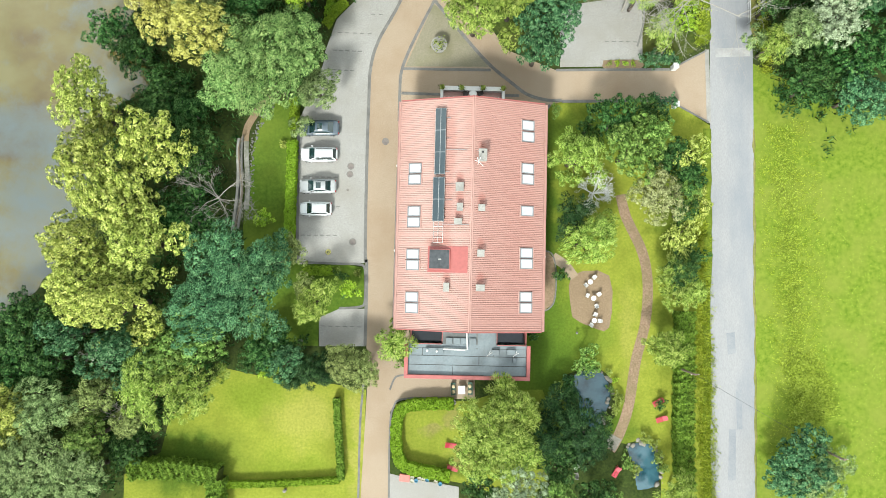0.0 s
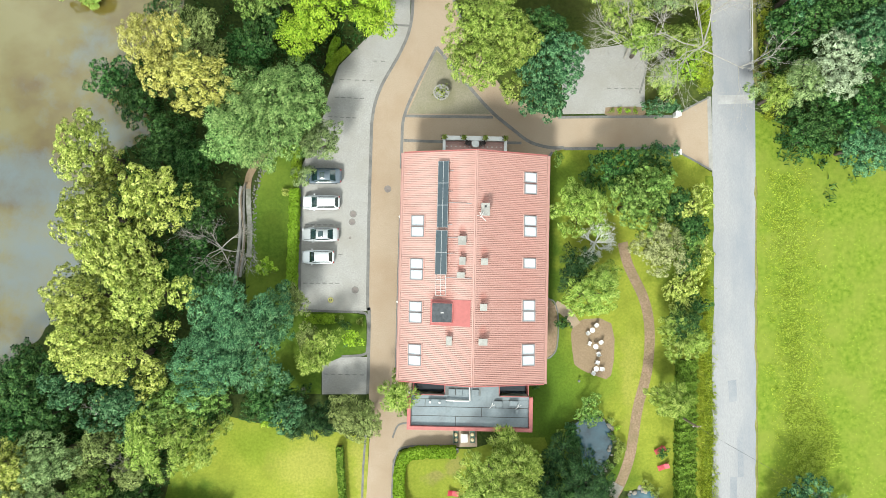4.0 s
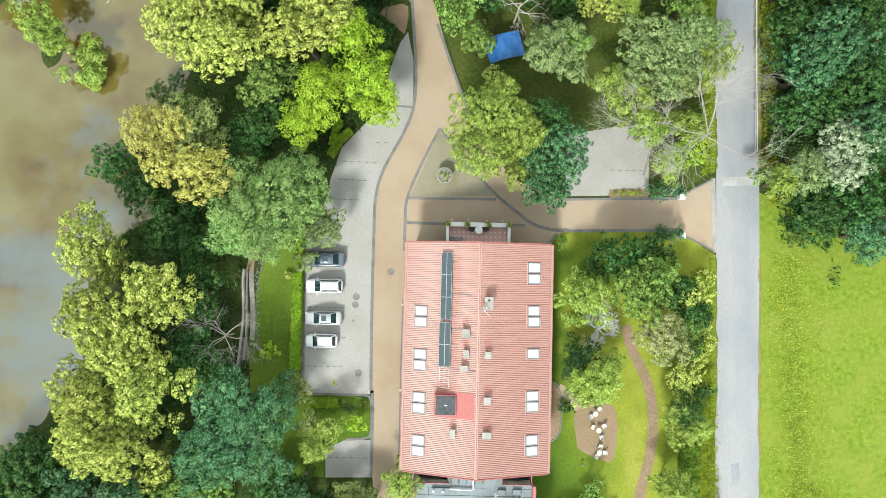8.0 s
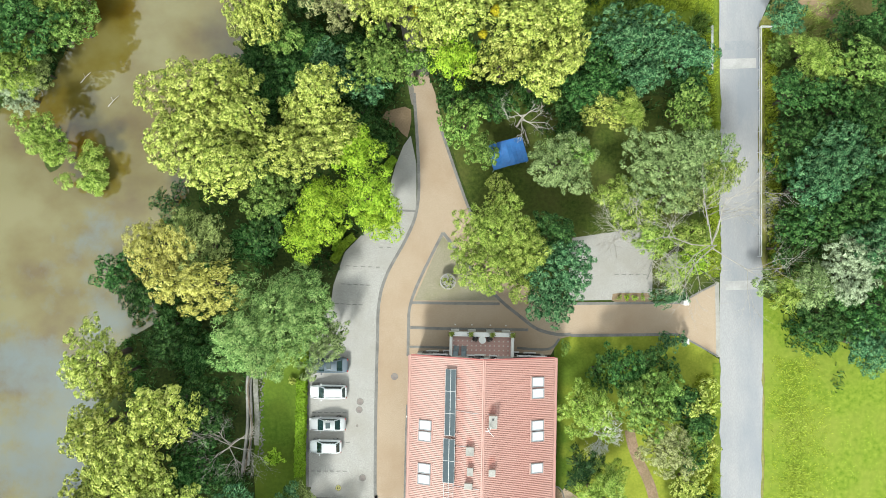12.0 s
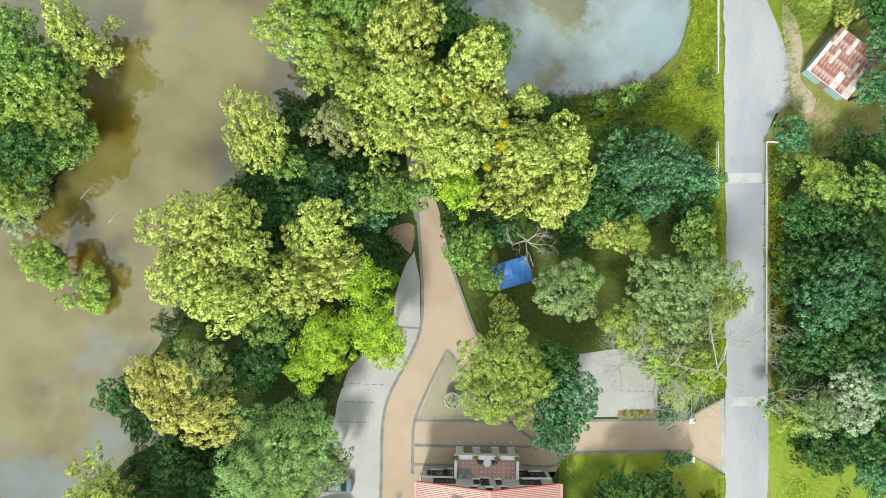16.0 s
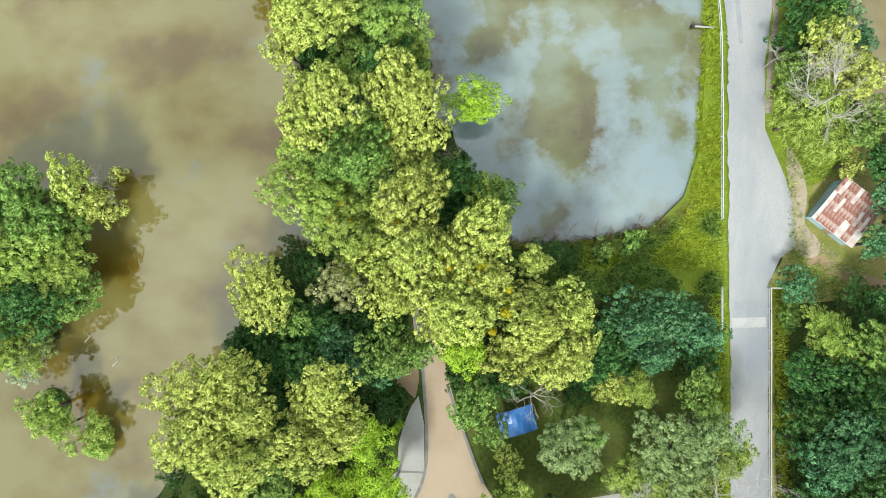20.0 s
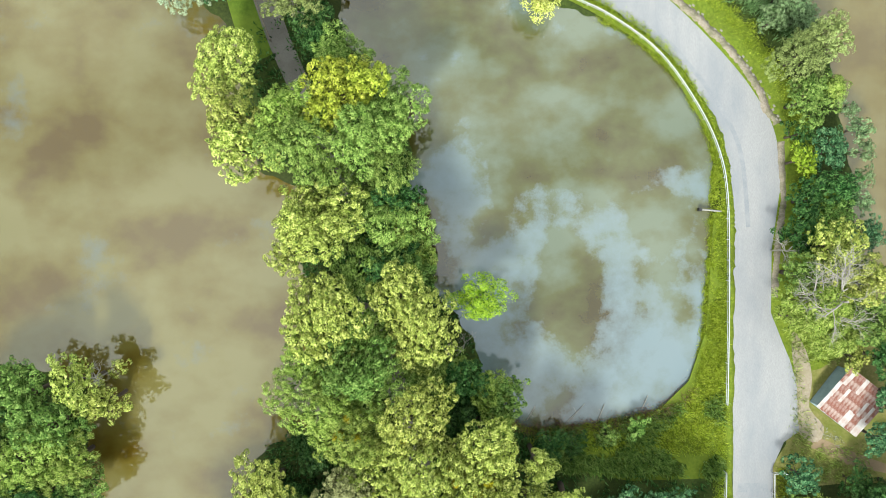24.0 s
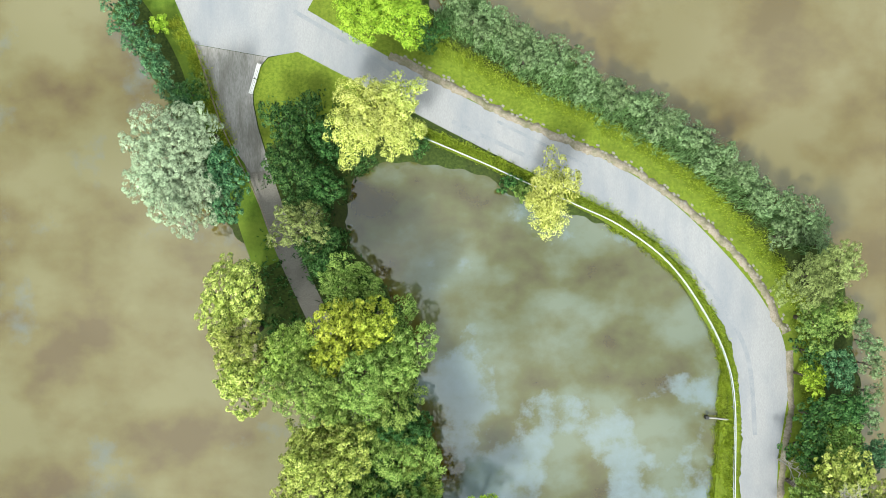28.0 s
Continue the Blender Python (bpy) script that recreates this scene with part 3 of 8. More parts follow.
# ---- road, drive and paving ----
ROAD = [(33.36, -69.93), (34.37, -44.01), (35.14, -24.04), (36.02, 0.49), (36.81, 24.44), (36.90, 36.58), (37.36, 53.94), (37.63, 74.15), (38.04, 85.17),
    (38.30, 89.00), (37.54, 98.76), (34.29, 105.23), (30.58, 109.88), (24.44, 115.30), (17.65, 119.27), (10.89, 122.55), (4.15, 126.03), (-2.56, 129.69), (-9.24, 133.47), (-15.23, 137.22),
    (-21.18, 140.96), (-27.74, 146.34), (-35.47, 154.96), (-44.92, 168.02)]
ROAD_WIDTH = [5.4, 5.4, 5.4, 5.4, 5.3, 5.0, 4.95, 4.9, 5.1, 5.7, 6.8, 6.9, 6.7, 6.5, 6.4, 6.3, 6.3, 6.4, 6.6, 7.6, 9.5, 9.0, 7, 7]
structure(ribbon("road", ROAD, 5.4, 0.03, M_ASPHALT, widths=ROAD_WIDTH), "pale worn asphalt lane with dark repair patches", "road")
structure(slab("road_layby", [(39.67, 76.89), (41.42, 72.99), (42.75, 70.86), (43.33, 67.01), (43.58, 61.77), (41.31, 60.23), (39.00, 55.29)], 0.022, M_ASPHALT), "pale layby widening beside the lane", "road")
structure(slab("dirt_path", [(42.70, 62.50), (45.77, 60.67), (49.88, 58.81), (54.67, 56.94), (54.50, 55.90), (49.13, 57.30), (44.69, 59.45)], 0.014, M_SAND), "bare sandy footpath beside the hut", "path")
structure(slab("layby_sand", [(42.6, 74.0), (44.2, 71.5), (44.9, 68.0), (44.5, 64.5), (46.3, 62.0), (45.5, 60.2), (43.3, 61.3), (43.0, 67.0), (42.5, 70.8)], 0.045, M_PALESAND, smooth=3), "pale trodden sand between layby and hut", "path")
structure(slab("gravel_track", [(-29.85, 135.20), (-21.12, 133.53), (-22.10, 132.47), (-22.81, 131.22), (-23.06, 129.68), (-23.04, 128.00), (-22.58, 125.31), (-21.78, 122.40), (-21.23, 120.22), (-23.55, 119.86), (-25.12, 122.18), (-26.45, 125.03), (-28.25, 130.43)], 0.022, M_TRACK2), "grey gravel track leaving the lane", "track")
structure(slab("road_fork", [(-35.71, 148.44), (-32.15, 140.81), (-31.04, 138.07), (-29.98, 135.27), (-21.12, 133.59), (-16.65, 134.25), (-19.22, 138.94), (-27.00, 148.29)], 0.026, M_ASPHALT), "pale asphalt widening where the track leaves", "road")
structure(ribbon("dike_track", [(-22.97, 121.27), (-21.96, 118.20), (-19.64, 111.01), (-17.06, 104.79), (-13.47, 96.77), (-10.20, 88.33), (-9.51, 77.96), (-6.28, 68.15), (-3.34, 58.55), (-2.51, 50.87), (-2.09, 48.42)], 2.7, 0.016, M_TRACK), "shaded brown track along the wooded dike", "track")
DRIVE = [(-3.52, 51.94), (-3.10, 50.03), (-2.75, 40.17), (-3.07, 35.26), (-4.40, 31.78), (-6.95, 27.29), (-8.01, 23.81), (-8.31, 19.28), (-8.70, 10.36), (-9.13, -9.00), (-9.07, -9.65), (-8.77, -13.07),
    (-10.02, -29.96), (-10.70, -46.53), (-6.65, -46.60), (-6.24, -18.57), (-5.19, -17.09), (4.08, -17.12), (4.13, -14.67), (-3.07, -13.52), (-4.00, -6.99), (-3.49, 17.24), (-3.67, 16.95),
    (13.09, 16.86), (14.18, 18.79), (15.59, 19.11), (28.84, 19.03), (33.78, 16.14), (33.89, 25.34), (29.30, 23.00), (14.99, 23.10), (8.76, 25.89), (4.04, 33.56), (1.93, 39.36), (0.44, 45.02), (-0.51, 49.62), (-1.30, 51.88)]
structure(slab("drive", DRIVE, 0.02, M_CLINKER), "brown clinker-paved driveway with dark sett edging", "driveway")
PARKING = [(-6.43, 35.27), (-3.14, 35.19), (-4.47, 31.79), (-7.02, 27.29), (-8.07, 23.81), (-8.38, 19.28), (-8.77, 10.36), (-9.06, -0.04), (-9.09, -0.41), (-17.20, -0.40), (-16.91, 17.38), (-16.77, 17.83), (-13.88, 24.45), (-13.63, 26.03), (-12.15, 30.06), (-8.93, 33.29)]
structure(slab("parking", PARKING, 0.028, M_GREYSETT), "grey sett-paved car park with dashed bay lines", "car park")
structure(slab("parking_head", [(-6.43, 35.27), (-6.22, 38.70), (-5.54, 40.93), (-4.58, 43.16), (-3.64, 44.41), (-3.02, 40.88), (-3.14, 35.19)], 0.026, M_GREYSETT), "grey sett strip at the car park's narrow end", "car park")
structure(slab("parking_south", [(-9.16, -6.00), (-9.22, -10.54), (-14.73, -10.44), (-14.70, -6.94), (-12.27, -5.95)], 0.029, M_GREYSETT), "small grey sett-paved parking bay", "car park")
structure(slab("parking_north", [(15.52, 23.49), (25.75, 23.44), (26.02, 32.4), (15.72, 31.2)], 0.029, M_GREYSETT), "grey sett-paved parking beside the entrance drive", "car park")
structure(slab("parking_yard", [(-6.41, -25.86), (-4.30, -26.44), (1.95, -27.62), (1.71, -40.15), (-6.62, -40.00)], 0.029, M_GREYSETT), "grey paved yard behind the clipped hedge", "car park")
structure(slab("paved_triangle", [(0.01, 31.83), (-3.66, 23.93), (6.62, 23.70), (2.20, 29.54)], 0.03, surface("mossy_setts", (0.13, 0.117, 0.078), (0.187, 0.172, 0.125), 6, 0.3, 0.9, stain_color=(0.104, 0.104, 0.0468))), "mossy beige paved triangle between two drives", "pavement")
structure(slab("terrace", [(12.41, 0.65), (13.78, 0.14), (14.22, -1.81), (13.99, -5.26), (13.13, -6.34), (12.24, -6.33)], 0.03, M_PATH, smooth=5), "small rounded brown paved terrace at the house", "terrace")
structure(slab("seating_area", [(16.28, -2.40), (20.84, -2.49), (20.65, -8.82), (18.38, -8.64), (16.55, -7.71), (16.09, -6.67)], 0.016, M_SAND, smooth=3), "bare sandy seating area in the lawn", "terrace")
structure(ribbon("garden_path", [(22.53, 7.42), (23.14, 4.62), (24.94, 0.41), (25.51, -3.40), (25.08, -8.21), (23.75, -12.98), (22.69, -18.41), (21.42, -21.77), (20.34, -23.57)], 1.25, 0.03, M_PATH), "curving mottled reddish-brown garden path", "path")
structure(ribbon("terrace_walk", [(13.99, -0.07), (15.48, -1.14), (16.55, -2.68)], 1.2, 0.026, M_CLINKER), "short brown walk from terrace to seating", "path")



def ragged_edge(name, line, lo, hi, z, mat, label, category, seed, wild=0.16):
    """A strip to the right of a line, lo to hi metres out, with uneven borders."""
    c = np.array(line)
    d = np.gradient(c, axis=0)
    d /= np.linalg.norm(d, axis=1)[:, None] + 1e-9
    nrm = np.stack([d[:, 1], -d[:, 0]], 1)
    rng = np.random.default_rng(seed)
    n = len(c)
    knots = np.arange(0, n + 6, 5)
    slow = np.interp(np.arange(n), knots, rng.normal(size=len(knots)))
    inner = lo + wild * (0.7 * slow + 0.45 * rng.normal(size=n))
    outer = np.maximum(hi + wild * (0.5 * slow + 0.5 * rng.normal(size=n)), inner + 0.05)
    a, b = c + nrm * inner[:, None], c + nrm * outer[:, None]
    v = np.concatenate([np.c_[a, np.full(n, z)], np.c_[b, np.full(n, z)], np.c_[a, np.full(n, z - 0.06)], np.c_[b, np.full(n, z - 0.06)]])
    i = np.arange(n - 1)
    f = [np.stack(q, 1) for q in ((i, i + n, i + 1 + n, i + 1), (i, i + 1, i + 1 + 2 * n, i + 2 * n), (i + n, i + 3 * n, i + 1 + 3 * n, i + 1 + n))]
    return structure(link(name, raw_mesh(name, v, np.concatenate(f)), mat=mat), label, category)


def lane_side(side, y0, y1):
    """The asphalt's edge between two northings, with the verge on its right."""
    c = spline(ROAD, 24)
    w = np.interp(np.linspace(0, 1, len(c)), np.linspace(0, 1, len(ROAD_WIDTH)), ROAD_WIDTH) / 2
    d = np.gradient(c, axis=0)
    d /= np.linalg.norm(d, axis=1)[:, None] + 1e-9
    e = c + np.stack([d[:, 1], -d[:, 0]], 1) * side * w[:, None]
    e = e[(c[:, 1] > y0) & (c[:, 1] < y1)]
    return e if side > 0 else e[::-1]


STONES = [(-6.54, 133.69), (-0.52, 130.52), (6.19, 126.86), (11.58, 124.29), (16.99, 122.19), (21.73, 119.88), (27.16, 116.07), (31.94, 112.25), (36.05, 107.74), (38.81, 103.58), (40.90, 99.40)]
ragged_edge("verge_fringe", lane_side(1, -65, 15.8), -0.1, 0.16, 0.034, M_DRY, "dry grass creeping over the asphalt edge", "verge", 1, 0.14)
ragged_edge("verge_fringe", lane_side(-1, -65, 15.8), -0.1, 0.9, 0.036, M_VERGE, "green grass creeping over the asphalt edge", "verge", 2, 0.12)
ragged_edge("verge_fringe", lane_side(1, 26.0, 55.0), -0.05, 0.7, 0.036, M_DRY, "dry grass creeping over the asphalt edge", "verge", 3, 0.1)
ragged_edge("verge_fringe", lane_side(-1, 26.0, 117.0), -0.1, 0.8, 0.037, M_VERGE, "green grass creeping over the asphalt edge", "verge", 4, 0.13)
ragged_edge("verge_fringe", lane_side(1, 78.0, 97.0), -0.1, 0.7, 0.05, M_MARGIN, "sandy dirt washed over the asphalt edge", "margin", 5, 0.14)
ragged_edge("road_edge", spline(STONES[::-1], 20), -0.55, 0.4, 0.052, M_MARGIN, "narrow sandy margin at the outer bend", "margin", 6, 0.17)

# edging strips of dark setts, a small step above the paving
EDGES = [
    ([(-3.11, 49.68), (-2.75, 40.17), (-3.07, 35.26), (-4.40, 31.78), (-6.95, 27.29), (-8.01, 23.81), (-8.31, 19.28), (-8.70, 10.36), (-8.98, 0.65), (-8.81, -0.42), (-8.95, -5.53), (-9.15, -10.47)], 0.38),
    ([(0.03, 45.38), (1.93, 39.36), (3.11, 35.82), (4.04, 33.42)], 0.34),
    ([(0.09, 32.24), (-2.76, 26.84), (-4.16, 23.38), (-4.43, 20.59), (-4.58, 17.10)], 0.36),
    ([(0.09, 32.24), (1.18, 30.82), (3.56, 27.76), (6.62, 24.12), (9.37, 21.69), (11.42, 20.11), (13.85, 19.36), (15.59, 19.32)], 0.4),
    ([(-4.02, 23.66), (1.02, 23.48), (6.89, 23.28)], 0.34),
    ([(-4.22, 20.59), (0.95, 20.33), (10.37, 19.99)], 0.34),
    ([(-4.34, 18.21), (-1.20, 18.08), (0.89, 17.96)], 0.3),
    ([(8.92, 17.79), (12.76, 17.57), (14.18, 18.79)], 0.3),
    ([(14.99, 23.10), (20.57, 23.05), (29.29, 22.93)], 0.32),
    ([(29.29, 22.93), (31.42, 24.07), (33.75, 25.21)], 0.2),
    ([(15.59, 19.18), (21.87, 19.11), (28.84, 19.03)], 0.36),
    ([(28.84, 19.03), (31.24, 17.66), (33.71, 16.21)], 0.22),
    ([(25.19, 25.90), (26.12, 29.38), (26.25, 34.27)], 0.25),
    ([(-17.20, -0.12), (-12.21, -0.42), (-9.85, -0.54), (-9.03, -1.24), (-9.08, -4.84), (-9.64, -5.72), (-12.27, -5.88)], 0.3),
    ([(-6.20, -15.85), (-5.49, -14.36), (-4.25, -14.11)], 0.22),
    ([(-9.04, -12.39), (-9.81, -19.18), (-10.20, -28.61), (-10.57, -36.62)], 0.25),
    ([(1.34, -16.94), (-4.50, -16.97), (-5.82, -18.03), (-6.27, -20.60), (-6.52, -28.68), (-6.64, -36.69)], 0.22),
    ([(-4.83, 11.09), (-5.23, 2.71), (-5.67, -8.00)], 0.25),
    ([(-17.05, 17.24), (-17.20, 8.52), (-17.34, -0.26)], 0.35),
    ([(12.5, 0.8), (13.9, 0.3), (14.35, -1.81), (14.1, -5.26), (13.2, -6.5), (12.3, -6.5)], 0.16),
]
for k, (pts, w) in enumerate(EDGES):
    structure(ribbon("paving_edge", pts, w, 0.046 + 0.004 * (k % 6), M_EDGE, thick=0.1), "dark sett edging strip along paving", "kerb")
structure(ribbon("drive_apron", [(33.82, 25.34), (33.71, 16.14)], 0.5, 0.045, M_CONCRETE, thick=0.1, smooth=1), "pale concrete kerb where drive meets lane", "kerb")

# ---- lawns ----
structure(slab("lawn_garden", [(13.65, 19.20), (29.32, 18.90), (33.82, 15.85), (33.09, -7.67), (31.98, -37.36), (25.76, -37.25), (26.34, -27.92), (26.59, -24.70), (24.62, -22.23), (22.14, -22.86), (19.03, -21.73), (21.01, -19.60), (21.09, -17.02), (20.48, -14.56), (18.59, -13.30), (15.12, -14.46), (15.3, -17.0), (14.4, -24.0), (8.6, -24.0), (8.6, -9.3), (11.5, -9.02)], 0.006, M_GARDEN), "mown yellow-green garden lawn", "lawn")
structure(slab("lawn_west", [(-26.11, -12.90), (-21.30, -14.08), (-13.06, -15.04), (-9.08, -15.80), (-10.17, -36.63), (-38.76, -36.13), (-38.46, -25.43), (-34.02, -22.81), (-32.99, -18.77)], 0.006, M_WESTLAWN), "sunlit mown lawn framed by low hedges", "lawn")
structure(slab("lawn_bank", [(-21.10, 19.86), (-17.10, 19.93), (-17.34, -0.12), (-12.21, -0.42), (-9.17, -0.96), (-9.22, -5.52), (-14.70, -6.80), (-14.87, -10.37), (-23.35, -10.21), (-23.97, 4.45), (-22.67, 14.24)], 0.006, M_DARKLAWN), "shaded lawn strip behind parked cars", "lawn")
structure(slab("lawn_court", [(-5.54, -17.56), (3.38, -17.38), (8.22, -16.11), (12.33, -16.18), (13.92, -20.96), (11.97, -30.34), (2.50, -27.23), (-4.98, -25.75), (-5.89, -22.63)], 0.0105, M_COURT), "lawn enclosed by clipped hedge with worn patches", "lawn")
structure(slab("meadow", [(38.5, 24), (46, 20), (60, 15), (120, 12), (400, 12), (400, -300), (34.5, -300), (35.0, -60), (36.0, -30), (37.0, -5), (37.6, 14)], 0.01, M_FIELD), "bright green meadow grass beside the lane", "meadow")
structure(slab("lawn_north", [(0.02, 48.20), (8.62, 49.76), (33.96, 48.12), (33.49, 25.91), (29.31, 23.49), (25.61, 23.43), (25.90, 32.2), (15.4, 31.0), (14.72, 23.67), (8.92, 26.45), (4.46, 33.69), (2.35, 39.35), (0.86, 45.01)], 0.006, M_SHADEGRASS), "sparse grass under garden trees, shade in its colour", "lawn")
structure(slab("bank_meadow", [(35.34, 74.21), (34.78, 55.96), (21.99, 55.90), (11.62, 58.14), (11.39, 62.33), (19.40, 62.66), (25.72, 64.36), (29.66, 68.09), (31.93, 74.31), (33.10, 88.75), (35.32, 88.70)], 0.007, M_VERGE), "bright sward on the pond bank", "verge")
structure(slab("hut_verge", [(40.06, 78.27), (43.34, 71.89), (41.58, 59.95), (39.02, 56.12), (38.97, 54.24), (49.75, 54.99), (55.30, 54.83), (55.87, 72.24), (50.44, 76.58), (47.05, 79.47)], 0.007, M_DRY), "dry yellowish grass around the hut", "verge")
structure(slab("lane_verge", [(41.18, 91.03), (40.1, 84.04), (40.0, 79.14), (39.9, 76.3), (41.0, 73.4), (42.2, 70.35), (42.70, 68.60), (45.91, 69.21), (50.17, 71.88), (50.42, 79.57), (48.70, 90.82)], 0.034, M_VERGE), "sunlit rank sward beside the lane", "verge")
structure(ribbon("verge_outer", [(-15.14, 140.86), (-7.17, 136.09), (0.85, 131.64), (7.56, 128.18), (14.30, 125.39), (21.06, 122.12), (27.84, 117.75), (34.67, 111.18), (40.18, 104.24), (43.12, 97.29), (43.52, 84.70)], 4.3, 0.042, M_VERGE), "green sward along the lane bend", "verge")
structure(ribbon("verge_inner", [(-12.72, 129.18), (-6.01, 125.92), (0.71, 122.71), (7.46, 119.77), (14.24, 116.61), (21.03, 112.90), (27.17, 108.22), (31.42, 101.97), (34.19, 96.04), (34.78, 87.65), (34.42, 85.26), (34.40, 76.92)], 1.5, 0.009, M_VERGE, thick=0.05), "narrow sward between lane and pond", "verge")
structure(slab("fork_sward", [(-21.06, 133.46), (-17.32, 134.26), (-12.66, 131.85), (-7.98, 129.10), (-9.37, 127.45), (-12.80, 125.83), (-18.25, 124.57), (-21.70, 122.67), (-22.44, 125.31), (-22.91, 128.00), (-22.93, 129.68), (-22.68, 131.15), (-21.97, 132.47)], 0.012, M_VERGE), "mown sward in the fork of the tracks", "verge")
structure(ribbon("track_sward", [(-34.61, 141.84), (-32.06, 137.82), (-29.85, 133.13), (-28.02, 127.08), (-25.17, 120.29), (-23.33, 113.46), (-21.76, 108.64)], 3.6, 0.008, M_DARKLAWN), "sward beside the gravel track", "verge")


# ---- the house ----
HOUSE = pose(3.85, 4.64, 0, 0, 0, -2.4)
EAVE, RIDGE, HALF_W, HALF_L = 5.5, 8.2, 8.25, 13.05
SLOPE = (RIDGE - EAVE) / HALF_W
PITCH = math.degrees(math.atan(SLOPE))
house = thing("house", "long white rendered house with red ribbed metal roof", "house", HOUSE)
M_FACADE = surface("white_facade_plaster", (0.322, 0.312, 0.286), (0.385, 0.374, 0.348), 6.0, 0.5, 0.9)
M_SHUTTER = plain("dark_brown_timber", (0.0182, 0.013, 0.0114), 0.6)


def roof_z(x):
    return RIDGE - abs(x) * SLOPE


def gable_wall(y0, y1):
    bm = bmesh.new()
    w = HALF_W - 0.55
    prof = [(-w, 0), (w, 0), (w, roof_z(w) - 0.2), (0, RIDGE - 0.2), (-w, roof_z(w) - 0.2)]
    a = [bm.verts.new((x, y0, z)) for x, z in prof]
    b = [bm.verts.new((x, y1, z)) for x, z in prof]
    bm.faces.new(a), bm.faces.new(b[::-1])
    for i in range(5):
        j = (i + 1) % 5
        bm.faces.new((a[i], b[i], b[j], a[j]))
    bmesh.ops.recalc_face_normals(bm, faces=bm.faces[:])
    return bm


def window(name, w, h, place, turn, parent, shutters=False, sill=True):
    """A framed window with a deep-set pane."""
    top = part(name, boxes((-w / 2, -w / 2 + 0.09, -0.1, 0.05, 0, h), (w / 2 - 0.09, w / 2, -0.1, 0.05, 0, h), (-w / 2 + 0.09, w / 2 - 0.09, -0.1, 0.05, h - 0.09, h), (-w / 2 + 0.09, w / 2 - 0.09, -0.1, 0.05, 0, 0.09), (-0.035, 0.035, -0.1, 0.04, 0.09, h - 0.09)), M_SHUTTER, parent)
    top.matrix_basis = Matrix.Translation(place) @ pose(0, 0, 0, 0, 0, turn)
    part("pane", boxes((-w / 2 + 0.09, w / 2 - 0.09, 0.0, 0.02, 0.09, h - 0.09)), M_GLASS, top)
    if sill:
        part("sill", boxes((-w / 2 - 0.1, w / 2 + 0.1, -0.26, 0.04, -0.1, -0.02), bevel=0.015), M_WHITE, top)
    if shutters:
        for s in (-1, 1):
            x = s * (w / 2 + 0.3)
            part("shutter", boxes((x - 0.26, x + 0.26, -0.09, -0.03, -0.02, h + 0.02), bevel=0.01), M_SHUTTER, top)
    return top


part("gable", gable_wall(HALF_L - 0.7, HALF_L - 0.35), M_FACADE, house, "white rendered gable wall")
part("gable", gable_wall(-HALF_L + 0.35, -HALF_L + 0.7), M_FACADE, house)
for sx in (-1, 1):
    x = sx * (HALF_W - 0.7)
    part("wall", boxes((x - 0.15, x + 0.15, -HALF_L + 0.7, HALF_L - 0.7, 0, roof_z(HALF_W - 0.7) - 0.2)), M_FACADE, house)
    bm = bmesh.new()
    pitch, high = 0.205, 0.06
    n = int(2 * HALF_L / pitch)
    rows = []
    for i in range(n):
        y = -HALF_L + i * pitch
        for dy, dz in ((0.0, 0.0), (0.07, 0.0), (0.1, high), (0.175, high)):
            rows.append((y + dy, dz))
    rows.append((HALF_L, 0))
    ends = [(0.0, RIDGE), (HALF_W, EAVE)]
    top = [[bm.verts.new((sx * ex, y, ez + dz)) for ex, ez in ends] for y, dz in rows]
    for r0, r1 in zip(top, top[1:]):
        bm.faces.new((r0[0], r0[1], r1[1], r1[0]))
    low = [bm.verts.new((sx * ex, y, ez - 0.16)) for y in (-HALF_L, HALF_L) for ex, ez in ends]
    bm.faces.new((low[0], low[1], low[3], low[2]))
    bmesh.ops.recalc_face_normals(bm, faces=bm.faces[:])
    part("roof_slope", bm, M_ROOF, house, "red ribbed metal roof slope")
    part("fascia", boxes((sx * HALF_W - 0.03, sx * HALF_W + 0.03, -HALF_L, HALF_L, EAVE - 0.22, EAVE - 0.03)), M_ROOF, house)
    g = bmesh.new()
    x0, x1 = sorted((sx * (HALF_W + 0.04), sx * (HALF_W + 0.34)))
    box(g, x0, x1, -HALF_L, HALF_L, EAVE - 0.18, EAVE - 0.14)
    box(g, x0, x0 + 0.03, -HALF_L, HALF_L, EAVE - 0.14, EAVE - 0.01)
    box(g, x1 - 0.03, x1, -HALF_L, HALF_L, EAVE - 0.14, EAVE + 0.01)
    part("gutter", g, M_ROOF, house, "pink-red boxed gutter")
    for sy in (-1, 1):
        tilt = pose(0, 0, RIDGE, 0, sx * PITCH, 0)
        ln = math.hypot(HALF_W, RIDGE - EAVE)
        bm = bmesh.new()
        y0, y1 = sorted((sy * HALF_L, sy * (HALF_L + 0.1)))
        xa, xb = sorted((0, sx * ln))
        box(bm, xa, xb, y0, y1, -0.22, 0.09, m=tilt)
        part("verge_trim", bm, M_ROOF_RED, house)
bm = bmesh.new()
for s in (-1, 1):
    xa, xb = sorted((0, s * 0.15))
    box(bm, xa, xb, -HALF_L, HALF_L, 0.06, 0.085, m=pose(0, 0, RIDGE, 0, s * PITCH, 0))
part("ridge_cap", bm, M_ROOF, house)
